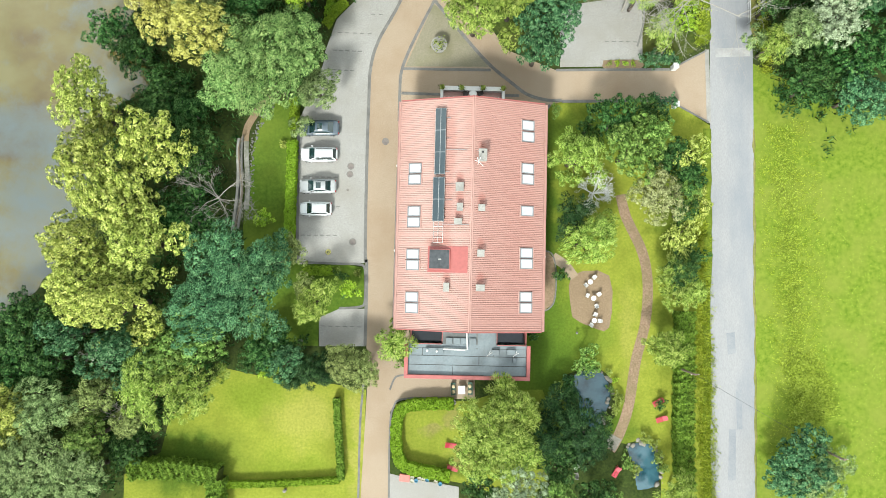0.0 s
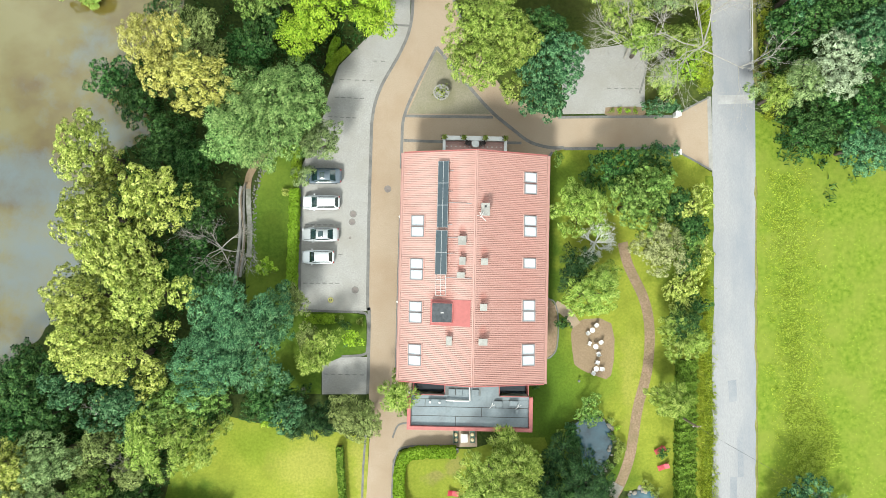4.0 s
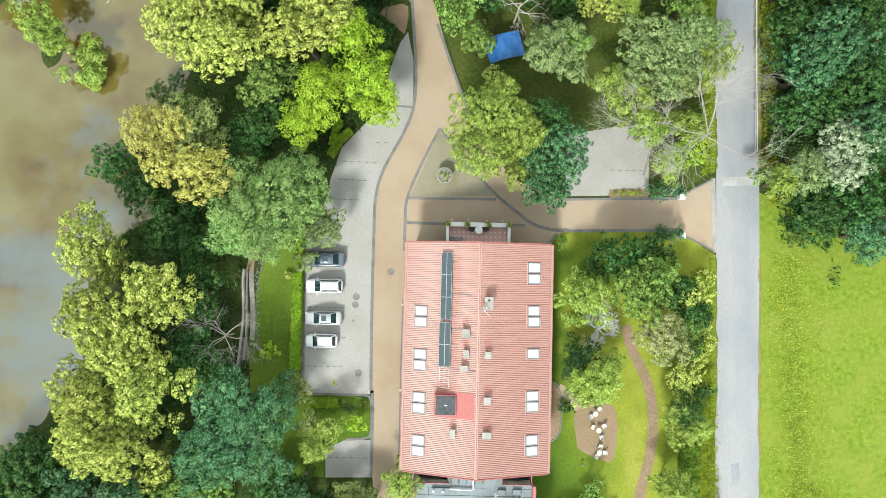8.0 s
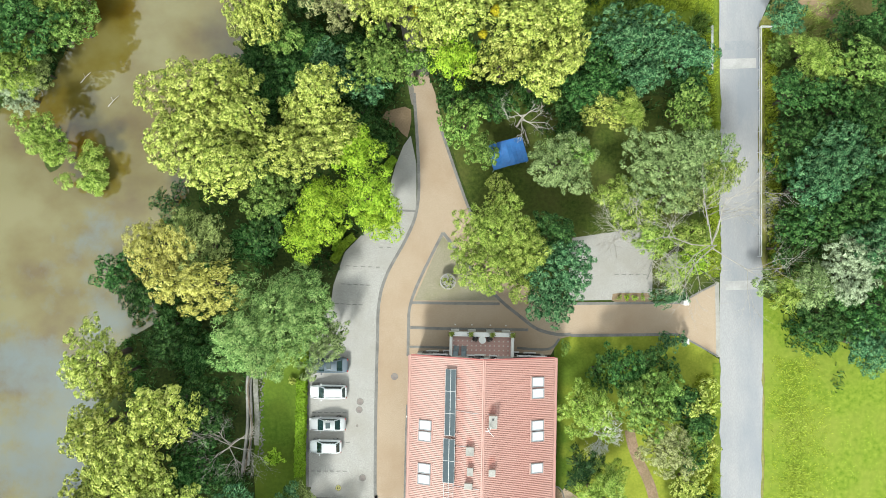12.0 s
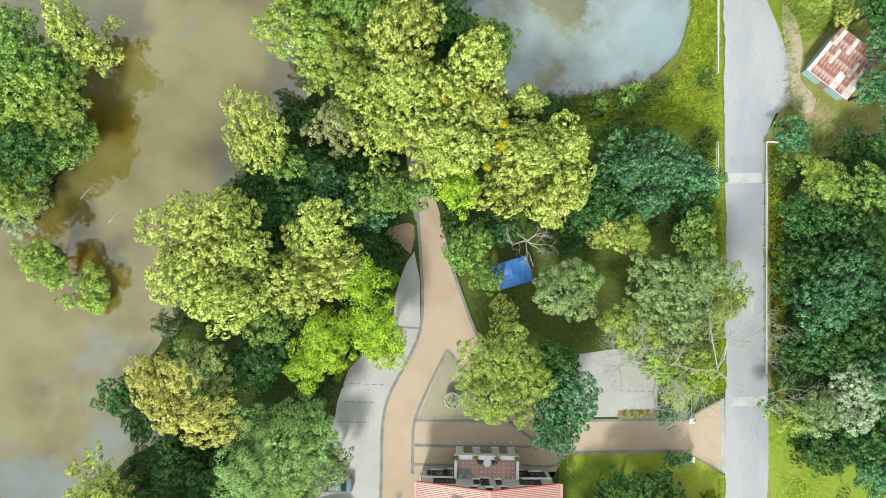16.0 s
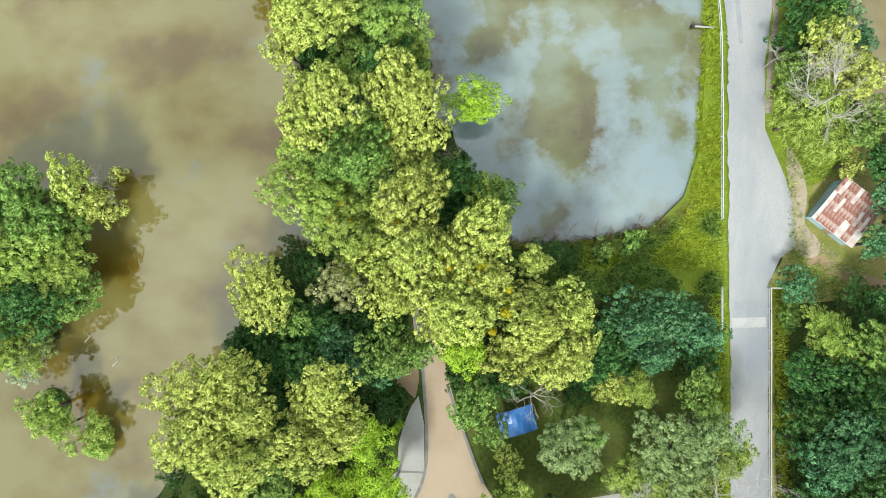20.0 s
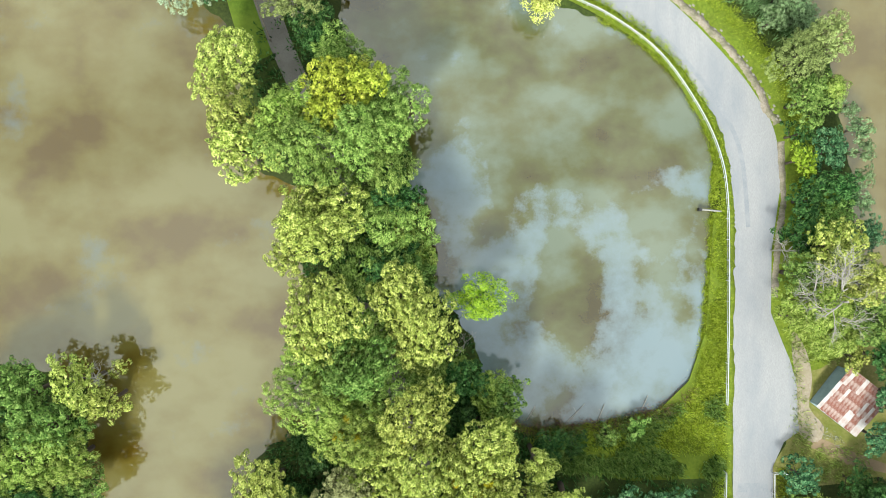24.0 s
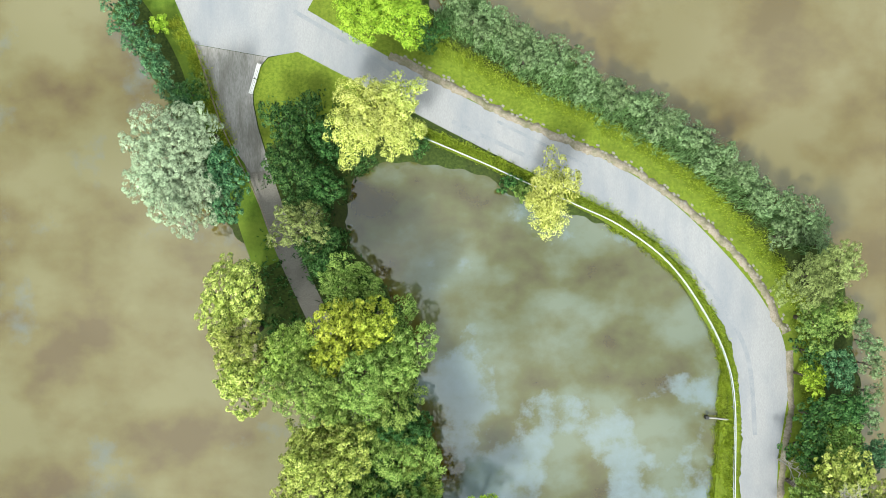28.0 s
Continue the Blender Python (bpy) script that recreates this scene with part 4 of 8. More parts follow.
for y in range(-12, 13, 6):
    for sx in (-1, 1):
        bm = bmesh.new()
        tube(bm, [(sx * (HALF_W + 0.18), y, EAVE - 0.15), (sx * (HALF_W - 0.45), y, EAVE - 0.75), (sx * (HALF_W - 0.45), y, 0.1)], 0.05, 8)
        part("downpipe", bm, M_ROOF_RED, house)

# gable openings: dark timber windows in both storeys
for x, z, w, h in ((-5.9, 0.7, 1.3, 1.7), (-3.9, 0.3, 1.3, 2.1), (4.0, 0.3, 1.3, 2.1), (6.0, 0.7, 1.3, 1.7), (-5.0, 3.4, 1.5, 1.5), (5.0, 3.4, 1.5, 1.5), (-1.7, 6.0, 0.8, 0.9), (0.1, 6.3, 0.8, 0.9), (1.8, 6.0, 0.8, 0.9), (-0.3, 3.3, 1.0, 2.0), (-1.3, 3.7, 0.7, 1.3), (1.3, 3.7, 0.7, 1.3)):
    window("window", w, h, (x, HALF_L - 0.35, z), 180, house, shutters=w > 1.2)
for y in (-11, -8.2, -5.4, -2.6, 0.2, 3.0, 5.8, 8.6, 11.2):
    for sx in (-1, 1):
        for z in (0.9, 3.3):
            window("window", 1.1, 1.4, (sx * (HALF_W - 0.55), y, z), 90 * sx, house)
part("door", boxes((-0.55, 0.55, HALF_L - 0.37, HALF_L - 0.29, 0.05, 2.15), bevel=0.01), M_SHUTTER, house, "dark timber entrance door")
for z0, z1 in ((2.75, 2.95), (5.35, 5.5)):
    part("string_course", boxes((-HALF_W + 0.5, -4.0, HALF_L - 0.35, HALF_L - 0.2, z0, z1)), M_WHITE, house)
    part("string_course", boxes((4.4, HALF_W - 0.5, HALF_L - 0.35, HALF_L - 0.2, z0, z1)), M_WHITE, house)

# roof windows in pairs
SKY_PLACES = [(6.24, 10.38), (6.27, 9.08), (6.28, 5.45), (6.31, 4.21), (6.30, 0.60), (6.30, -4.16), (6.32, -5.38), (6.31, -9.11), (6.34, -10.35),
    (-6.46, 5.20), (-6.48, 3.93), (-6.47, 0.29), (-6.48, -0.96), (-6.48, -4.58), (-6.48, -5.81), (-6.47, -9.41), (-6.46, -10.65)]
for x, y in SKY_PLACES:
    sx = 1 if x > 0 else -1
    f = part("skylight", boxes((-0.78, -0.66, -0.58, 0.58, 0, 0.14), (0.66, 0.78, -0.58, 0.58, 0, 0.14), (-0.66, 0.66, -0.58, -0.48, 0, 0.14), (-0.66, 0.66, 0.48, 0.58, 0, 0.14), bevel=0.015), M_FRAME, house, "grey-framed roof window")
    f.matrix_basis = Matrix.Translation((x, y, roof_z(x) + 0.03)) @ pose(0, 0, 0, 0, sx * PITCH, 0)
    part("pane", boxes((-0.66, 0.66, -0.48, 0.48, 0.07, 0.1)), M_SKYGLASS, f, "pale glazing with sky brightness in its colour")
    part("flashing", boxes((-0.92, -0.78, -0.68, 0.68, 0.02, 0.06)), M_ROOF, f)
    part("flashing", boxes((0.78, 0.92, -0.68, 0.68, 0.02, 0.06)), M_ROOF, f)

# solar collectors on raised frames beside the ridge
for x0, x1, y0, y1, nrow in ((-4.26, 4.41, -3.09, 11.85, 3), (-4.36, -0.87, -3.09, 4.06, 2)):
    xa, xb, ya, yb = x0, y0, x1, y1
    arr = part("solar_collector", boxes((-(xb - xa) / 2 / math.cos(radians(PITCH)), (xb - xa) / 2 / math.cos(radians(PITCH)), -abs(yb - ya) / 2, abs(yb - ya) / 2, 0.0, 0.05)), M_ALU, house, "row of dark glazed solar collectors")
    arr.matrix_basis = Matrix.Translation(((xa + xb) / 2, (ya + yb) / 2, roof_z((xa + xb) / 2) + 0.42)) @ pose(0, 0, 0, 0, -PITCH + 4, 0)
    w, h = (xb - xa) / math.cos(radians(PITCH)), abs(yb - ya)
    for i in range(2):
        for j in range(nrow):
            cx, cy = -w / 2 + (i + 0.5) * w / 2, -h / 2 + (j + 0.5) * h / nrow
            p = part("collector", boxes((cx - w / 4 + 0.035, cx + w / 4 - 0.035, cy - h / nrow / 2 + 0.035, cy + h / nrow / 2 - 0.035, 0.05, 0.075)), M_SOLAR, arr)
    for j in range(nrow + 1):
        for s in (-1, 1):
            y = -h / 2 + j * h / nrow
            part("strut", boxes((s * w * 0.42 - 0.03, s * w * 0.42 + 0.03, y - 0.03, y + 0.03, -0.42, 0.0)), M_ALU, arr)


def bar(name, pts, r, mat, parent, label=""):
    bm = bmesh.new()
    tube(bm, pts, r, 6)
    return part(name, bm, mat, parent, label)


def on_roof(x, y, up):
    return (x, y, roof_z(x) + up)


for a, b in (((-3.18, 10.82), (-2.55, 10.79)), ((-3.13, 8.51), (-2.56, 8.49)), ((-3.10, 7.23), (0.80, 6.99)), ((-3.11, 4.74), (-2.60, 4.73)), ((-3.20, 3.28), (-1.63, 3.31)), ((-3.16, 1.50), (-2.22, 1.55)), ((-3.29, -1.17), (-0.29, -1.26))):
    bar("pipe", [on_roof(*a, 0.14), on_roof((a[0] + b[0]) / 2, (a[1] + b[1]) / 2, 0.16), on_roof(*b, 0.14)], 0.03, M_ALU, house)
# roof ladder below the collectors
(lx0, ly0), (lx1, ly1) = (-4.25, -0.85), (-3.18, -3.25)
for x in (lx0, (lx0 + lx1) / 2, lx1):
    bar("ladder_rail", [on_roof(x, ly0, 0.12), on_roof(x, ly1, 0.12)], 0.025, M_WHITE, house)
for k in range(5):
    y = ly0 + (ly1 - ly0) * k / 4
    bar("ladder_rung", [on_roof(lx0, y, 0.12), on_roof(lx1, y, 0.12)], 0.022, M_WHITE, house)


def vent(x, y, w, d, h, name="vent"):
    z = roof_z(x)
    v = part(name, boxes((x - w / 2, x + w / 2, y - d / 2, y + d / 2, z - 0.3, z + h), bevel=0.02), M_VENT, house, "rendered roof vent stack")
    part("cap", boxes((x - w / 2 - 0.07, x + w / 2 + 0.07, y - d / 2 - 0.07, y + d / 2 + 0.07, z + h, z + h + 0.08), bevel=0.015), M_CONCRETE, v)
    if name == "chimney":
        part("flue", boxes((x - 0.1, x + 0.1, y + d / 4 - 0.1, y + d / 4 + 0.1, z + h + 0.08, z + h + 0.14)), M_BLACK, v)
    return v


vent(1.03, 6.38, 0.8, 1.25, 1.1, "chimney")
for row in ((-1.43, 2.93, 0.75, 0.85), (-1.37, 0.69, 0.55, 0.75), (-1.52, -0.90, 0.75, 0.5), (1.06, 0.64, 0.62, 0.62), (1.06, -4.37, 0.65, 0.65), (1.07, -8.17, 0.85, 0.6), (-2.66, -8.18, 0.5, 0.85)):
    vent(*row, 0.55)
# aerial by the chimney
ax, ay = 0.57, 5.52
mast = part("aerial", tube(bmesh.new(), [(ax, ay, roof_z(ax)), (ax, ay, roof_z(ax) + 1.9)], 0.03, 6), M_WHITE, house, "white television aerial")
for k, (dx, dy) in enumerate(((0.5, -0.5), (-0.45, 0.1), (0.2, 0.5), (-0.2, 0.45))):
    part("rod", tube(bmesh.new(), [(ax, ay, roof_z(ax) + 1.6), (ax + dx, ay + dy, roof_z(ax) + 1.65)], 0.035, 5), M_WHITE, mast)
# raised roof hatch with a flat red flashing up to the ridge
(hx0, hy0), (hx1, hy1) = (-4.69, -6.25), (-2.30, -3.97)
(fx0, fy0), (fx1, fy1) = (-4.78, -6.57), (-0.34, -3.66)
bm = bmesh.new()
cxm = (fx0 + fx1) / 2
hw = (fx1 - fx0) / 2 / math.cos(radians(PITCH))
box(bm, -hw, hw, -(fy1 - fy0) / 2, (fy1 - fy0) / 2, 0.055, 0.075, m=Matrix.Translation((cxm, (fy0 + fy1) / 2, roof_z(cxm))) @ pose(0, 0, 0, 0, -PITCH, 0))
part("flashing", bm, M_ROOF_RED, house, "flat raspberry-red sheet flashing")
bm = bmesh.new()
zc = roof_z(hx1) + 0.25
box(bm, hx0, hx1, hy0, hy1, zc - 1.2, zc, 0.03)
hatch = part("roof_hatch", bm, M_ROOF_RED, house, "raised roof hatch with dark pane")
part("pane", boxes((hx0 + 0.1, hx1 - 0.1, hy0 + 0.1, hy1 - 0.1, zc + 0.0, zc + 0.05), bevel=0.01), surface("smoked_rooflight", (0.0156, 0.0182, 0.0208), (0.052, 0.0572, 0.0624), 2.5, 0.9, 0.15, spec=0.7, relief=0), hatch)
part("grip", boxes(((hx0 + hx1) / 2 - 0.15, (hx0 + hx1) / 2 + 0.2, (hy0 + hy1) / 2 - 0.04, (hy0 + hy1) / 2 + 0.04, zc + 0.05, zc + 0.1)), M_WHITE, hatch)
# globe lamps on arms under the west eave and the east eave
for x, y in ((-8.65, 5.75), (-8.69, -4.13), (8.67, -4.46)):
    sx = 1 if x > 0 else -1
    arm = part("wall_lamp", tube(bmesh.new(), [(sx * (HALF_W - 0.6), y, 4.4), (x, y, 4.5)], 0.025, 6), M_WHITE, house, "white globe wall lamp")
    part("globe", lathe(bmesh.new(), [(0.02, 4.36), (0.11, 4.40), (0.15, 4.5), (0.11, 4.6), (0.02, 4.64)], 12, x, y), M_WHITE, arm, smooth=True)

# ---- balcony over the entrance ----
(bx0, by0), (bx1, by1) = (-3.86, 15.46), (3.77, 15.62)
by = (by0 + by1) / 2
y_in = HALF_L - 0.35
balcony = thing("balcony", "entrance balcony with white parapet and red tiles", "balcony", HOUSE)
part("slab", boxes((bx0, bx1, y_in, by, 2.55, 2.8)), M_WHITE, balcony)
for spec in ((bx0, bx1, by - 0.42, by, 2.8, 3.5), (bx0, bx0 + 0.34, y_in, by - 0.42, 2.8, 3.5), (bx1 - 0.34, bx1, y_in, by - 0.42, 2.8, 3.5)):
    part("parapet", boxes(spec, bevel=0.02), M_WHITE, balcony)
for spec in ((bx0 - 0.05, bx1 + 0.05, by - 0.47, by + 0.05, 3.5, 3.56),):
    part("coping", boxes(spec, bevel=0.015), M_WHITE, balcony)
M_TILE_A, M_TILE_B = plain("red_floor_tile", (0.291, 0.172, 0.146), 0.6), plain("pale_floor_tile", (0.385, 0.343, 0.312), 0.6)
step = 0.27
tile_a = boxes((-step * 0.48, step * 0.48, -step * 0.48, step * 0.48, 0, 0.02))
tile_b = boxes((-step * 0.3, step * 0.3, -step * 0.3, step * 0.3, 0, 0.024))
mesh_a, mesh_b = bpy.data.meshes.new("tile"), bpy.data.meshes.new("tile")
tile_a.to_mesh(mesh_a), tile_b.to_mesh(mesh_b)
tile_a.free(), tile_b.free()
mesh_a.materials.append(M_TILE_A), mesh_b.materials.append(M_TILE_B)
part("tile_bed", boxes((bx0 + 0.34, bx1 - 0.34, y_in, by - 0.42, 2.8, 2.812)), M_TILE_A, balcony)
nx, ny = int((bx1 - bx0 - 0.7) / step), int((by - 0.42 - y_in) / step)
for i in range(nx):
    for j in range(ny):
        t = link("tile", mesh_b if (i % 2 == 0 and j % 2 == 0) else mesh_a, balcony)
        t.location = (bx0 + 0.36 + (i + 0.5) * step, y_in + (j + 0.5) * step, 2.802)
for k, px in enumerate((0.09, 0.36, 0.66, 0.91)):
    x = bx0 + (bx1 - bx0) * px
    part("column", boxes((x - 0.42, x + 0.42, by - 0.55, by - 0.05, 0.0, 2.55), (x - 0.5, x + 0.5, by - 0.62, by + 0.02, 0.0, 0.2), bevel=0.015), M_WHITE, balcony)
    lamp = thing("ground_light", "small white light set in the paving", "light", HOUSE @ Matrix.Translation((x, by + 0.55, 0.02)))
    part("lens", lathe(bmesh.new(), [(0.09, 0), (0.09, 0.06), (0.05, 0.09)], 10), M_WHITE, lamp)


def planter_pot(m, r, h, label, mat=M_STONE):
    p = thing("planter", label, "planter", m)
    part("pot", lathe(bmesh.new(), [(r * 0.75, 0), (r, h * 0.9), (r * 1.05, h), (r * 0.88, h), (r * 0.82, h * 0.85), (0.02, h * 0.84)], 18), mat, p)
    rng = np.random.default_rng(int(r * 1000))
    c = rng.normal(size=(140, 3)) * np.array([r * 0.45, r * 0.45, r * 0.2]) + np.array([0, 0, h + r * 0.2])
    v, f = blades(c, rng.normal(size=(140, 3)) + np.array([0, 0, 1.5]), 0.16, 0.09, rng)
    tagged(link("foliage", raw_mesh("foliage", v, f), p, mat=LEAF["flower"]), kind="stuff")
    return p


for x in (bx0 + 0.2, bx0 + (bx1 - bx0) * 0.33, bx0 + (bx1 - bx0) * 0.66, bx1 - 0.2):
    planter_pot(HOUSE @ Matrix.Translation((x, by - 0.21, 3.56)), 0.26, 0.28, "small flowering planter on the balcony parapet", M_TERRACOTTA)


def round_table(m, r, h, label, mat=M_WHITE, group=""):
    t = thing("round_table", label, "table", m, group)
    part("tabletop", lathe(bmesh.new(), [(r * 0.95, h - 0.04), (r, h - 0.02), (r, h), (r * 0.2, h + 0.003), (0.02, h + 0.003)], 24), mat, t)
    part("pedestal", lathe(bmesh.new(), [(0.05, 0.05), (0.04, h * 0.5), (0.06, h - 0.04)], 10), mat, t)
    for k in range(3):
        a = k * math.tau / 3
        part("leg", tube(bmesh.new(), [(0, 0, 0.18), (r * 0.6 * math.cos(a), r * 0.6 * math.sin(a), 0.02)], 0.025, 6), mat, t)
    return t


def garden_chair(m, mat, label, group=""):
    """A moulded armchair."""
    c = thing("garden_chair", label, "chair", m, group)
    part("seat", boxes((-0.25, 0.25, -0.25, 0.25, 0.40, 0.44), bevel=0.015), mat, c)
    bm = bmesh.new()
    box(bm, -0.26, 0.26, -0.03, 0.02, 0.0, 0.48, 0.015, m=pose(0, -0.24, 0.44, 14, 0, 0))
    part("backrest", bm, mat, c)
    for s in (-1, 1):
        part("armrest", boxes((s * 0.28 - 0.035, s * 0.28 + 0.035, -0.27, 0.2, 0.62, 0.66), bevel=0.012), mat, c)
        for y in (-0.22, 0.22):
            part("leg", tube(bmesh.new(), [(s * 0.28, y * 1.08, 0), (s * 0.26, y, 0.62 if y > 0 else 0.44)], 0.022, 6), mat, c)
    return c


def lounger(m, mat, label, group="", length=1.75):
    """A slatted sun lounger with a raised back."""
    c = thing("sun_lounger", label, "sun lounger", m, group)
    part("frame", boxes((-0.31, -0.26, -length / 2, length / 2, 0.26, 0.31), (0.26, 0.31, -length / 2, length / 2, 0.26, 0.31), (-0.26, 0.26, -length / 2, -length / 2 + 0.05, 0.26, 0.31), bevel=0.008), mat, c)
    for k in range(8):
        y = -length / 2 + 0.12 + k * 0.135
        part("slat", boxes((-0.27, 0.27, y - 0.055, y + 0.055, 0.31, 0.335)), mat, c)
    bm = bmesh.new()
    box(bm, -0.28, 0.28, 0, 0.62, -0.015, 0.02, 0.01, m=pose(0, length / 2 - 0.62, 0.32, 32, 0, 0))
    part("backrest", bm, mat, c)
    for s in (-1, 1):
        for y in (-length / 2 + 0.15, length / 2 - 0.3):
            part("leg", boxes((s * 0.28 - 0.025, s * 0.28 + 0.025, y - 0.025, y + 0.025, 0, 0.26)), mat, c)
    return c


tx, ty = 0.01, 14.69
FLOOR_B = 2.824
round_table(HOUSE @ Matrix.Translation((tx, ty, FLOOR_B)), 0.45, 0.72, "white round table on the balcony")
M_RATTAN = plain("dark_brown_rattan", (0.026, 0.0182, 0.0156), 0.7)
garden_chair(HOUSE @ Matrix.Translation((tx - 0.8, ty + 0.12, FLOOR_B)) @ pose(0, 0, 0, 0, 0, -110), M_RATTAN, "dark brown armchair at the balcony table", "balcony chairs")
garden_chair(HOUSE @ Matrix.Translation((tx + 0.8, ty + 0.12, FLOOR_B)) @ pose(0, 0, 0, 0, 0, 110), M_RATTAN, "dark brown armchair at the balcony table", "balcony chairs")
M_SLATE = plain("blue_grey_fabric", (0.104, 0.13, 0.14), 0.8)
lx, ly = -3.09, 13.39
lounger(HOUSE @ Matrix.Translation((lx, ly - 0.15, FLOOR_B)) @ pose(0, 0, 0, 0, 0, 170), M_SLATE, "blue-grey deck lounger on the balcony", "balcony loungers", 1.3)
lounger(HOUSE @ Matrix.Translation((lx + 0.95, ly - 0.15, FLOOR_B)) @ pose(0, 0, 0, 0, 0, 180), M_SLATE, "blue-grey deck lounger on the balcony", "balcony loungers", 1.3)

# ---- flat-roofed annex on the south side ----
AX0, AY1 = -7.25, -14.75
AX1, AY0 = 7.16, -18.70
annex = thing("annex", "flat-roofed annex with red parapet and grey felt", "annex", HOUSE)
part("wall", boxes((AX0 + 0.2, AX1 - 0.2, AY0 + 0.2, AY1 - 0.2, 0, 4.3)), M_FACADE, annex)
for spec in ((AX0, AX1, AY0, AY0 + 0.42, 4.3, 4.9), (AX0, AX0 + 0.42, AY0 + 0.42, AY1, 4.3, 4.9), (AX1 - 0.42, AX1, AY0 + 0.42, AY1, 4.3, 4.9)):
    part("parapet", boxes(spec, bevel=0.02), M_ROOF_RED, annex, "red metal-clad parapet")
part("roof_deck", boxes((AX0 + 0.42, AX1 - 0.42, AY0 + 0.42, AY1 - 0.02, 4.3, 4.45)), M_FELT, annex)
ys = [AY0 + 0.42, AY0 + 1.55, AY0 + 2.6, AY0 + 3.5, AY1 - 0.02]
rng = random.Random(5)
for k in range(4):
    cuts = [AX0 + 0.42] + sorted(AX0 + 0.42 + (AX1 - AX0 - 0.84) * f for f in ((0.38,), (0.6,), (0.12, 0.72), (0.45,))[k]) + [AX1 - 0.42]
    for a, b in zip(cuts, cuts[1:]):
        if k == 3:
            continue
        part("felt_sheet", boxes((a + 0.03, b - 0.03, ys[k] + 0.035, ys[k + 1] - 0.035, 4.45, 4.468)), M_FELT, annex)
part("seam_bed", boxes((AX0 + 0.42, AX1 - 0.42, AY0 + 0.42, AY0 + 3.5, 4.451, 4.456)), M_SEAM, annex)
# link roof between house and annex; added dark sheets stand in for shaded gaps either side
LX0, LX1 = (-2.90, -13.43)[0], (3.28, -13.29)[0]
part("link_wall", boxes((LX0, LX1, AY1, -HALF_L + 0.35, 0, 4.3)), M_FACADE, annex)
part("link_roof", boxes((LX0, LX1, AY1 - 0.02, -HALF_L + 0.5, 4.3, 4.44)), surface("stained_felt", (0.0624, 0.065, 0.0624), (0.114, 0.125, 0.127), 1.4, 0.6, 0.7), annex)
for a, b in ((0.45, 0.62), (0.66, 0.98)):
    part("felt_sheet", boxes((LX0 + (LX1 - LX0) * a, LX0 + (LX1 - LX0) * b, AY1 - 0.6, -HALF_L + 0.3, 4.44, 4.46)), M_FELT, annex)
for x in (0.06, 0.2, 0.33, 0.5):
    x0 = LX0 + (LX1 - LX0) * x
    part("hatch", boxes((x0, x0 + 0.75, AY1 + 0.02, AY1 + 0.72, 4.46, 4.62), bevel=0.03), M_FELT, annex)
for x0, x1 in ((AX0 + 0.7, LX0 - 0.12), (LX1 + 0.12, AX1 - 0.5)):
    part("court_gap_sheet", boxes((x0, x1, AY1 + 0.02, -HALF_L + 0.35, 2.6, 2.66)), M_GLASS, annex, "dark sheet standing in for a shaded gap")
    part("court_edge", boxes((x0 - 0.1, x0, AY1, -HALF_L + 0.35, 2.6, 4.2), (x1, x1 + 0.1, AY1, -HALF_L + 0.35, 2.6, 4.2)), M_ROOF_RED, annex)
    part("court_sill", boxes((x0, x1, AY1 - 0.06, AY1 + 0.02, 4.3, 4.46)), M_ROOF_RED, annex)
bar("duct", [(LX0 + (LX1 - LX0) * 0.44, -HALF_L + 0.2, 4.75), (LX0 + (LX1 - LX0) * 0.46, AY1 - 0.55, 4.75), (LX0 + (LX1 - LX0) * 0.4, AY1 - 0.62, 4.75), (LX0 + 0.1, AY1 - 0.55, 4.75)], 0.09, M_WHITE, annex, "white angled ventilation duct")
part("plant_box", boxes((AX0 + 2.4, LX0 + 0.1, AY1 - 1.05, AY1 - 0.45, 4.45, 4.75), bevel=0.03), M_FELT, annex)
for x, y in ((AX0 + 3.7, AY1 - 0.8), (AX0 + 2.6, AY1 - 0.75)):
    part("cowl", lathe(bmesh.new(), [(0.07, 4.7), (0.07, 4.95), (0.13, 4.97), (0.13, 5.03), (0.04, 5.07)], 12, x, y), M_WHITE, annex)
for x, y, w in ((LX1 - 0.1, AY1 - 0.8, 0.9), (AX1 - 2.2, AY1 - 0.75, 1.0), (AX1 - 1.8, AY1 - 1.7, 0.4)):
    part("vent", boxes((x - w / 2, x + w / 2, y - 0.3, y + 0.3, 4.45, 4.8), bevel=0.05), M_FELT, annex)
for x, y in ((LX1 - 0.9, AY1 - 0.9), (AX1 - 1.8, AY1 - 0.9)):
    m = part("aerial", tube(bmesh.new(), [(x, y, 4.45), (x, y, 6.0)], 0.025, 6), M_WHITE, annex, "white roof aerial")
    for dx, dy in ((0.35, 0.2), (-0.3, -0.25), (0.1, 0.4)):
        part("rod", tube(bmesh.new(), [(x, y, 5.8), (x + dx, y + dy, 5.85)], 0.025, 5), M_WHITE, m)
for y in (AY0 + 1.2, AY0 + 3.0):
    for x in (AX0 + 0.2, AX1 - 0.2):
        window("window", 1.1, 1.5, (x, y, 1.0), -90 if x < 0 else 90, annex)
for k in range(7):
    window("window", 1.2, 1.6, (AX0 + 1.5 + k * 1.85, AY0 + 0.2, 1.0), 0, annex)


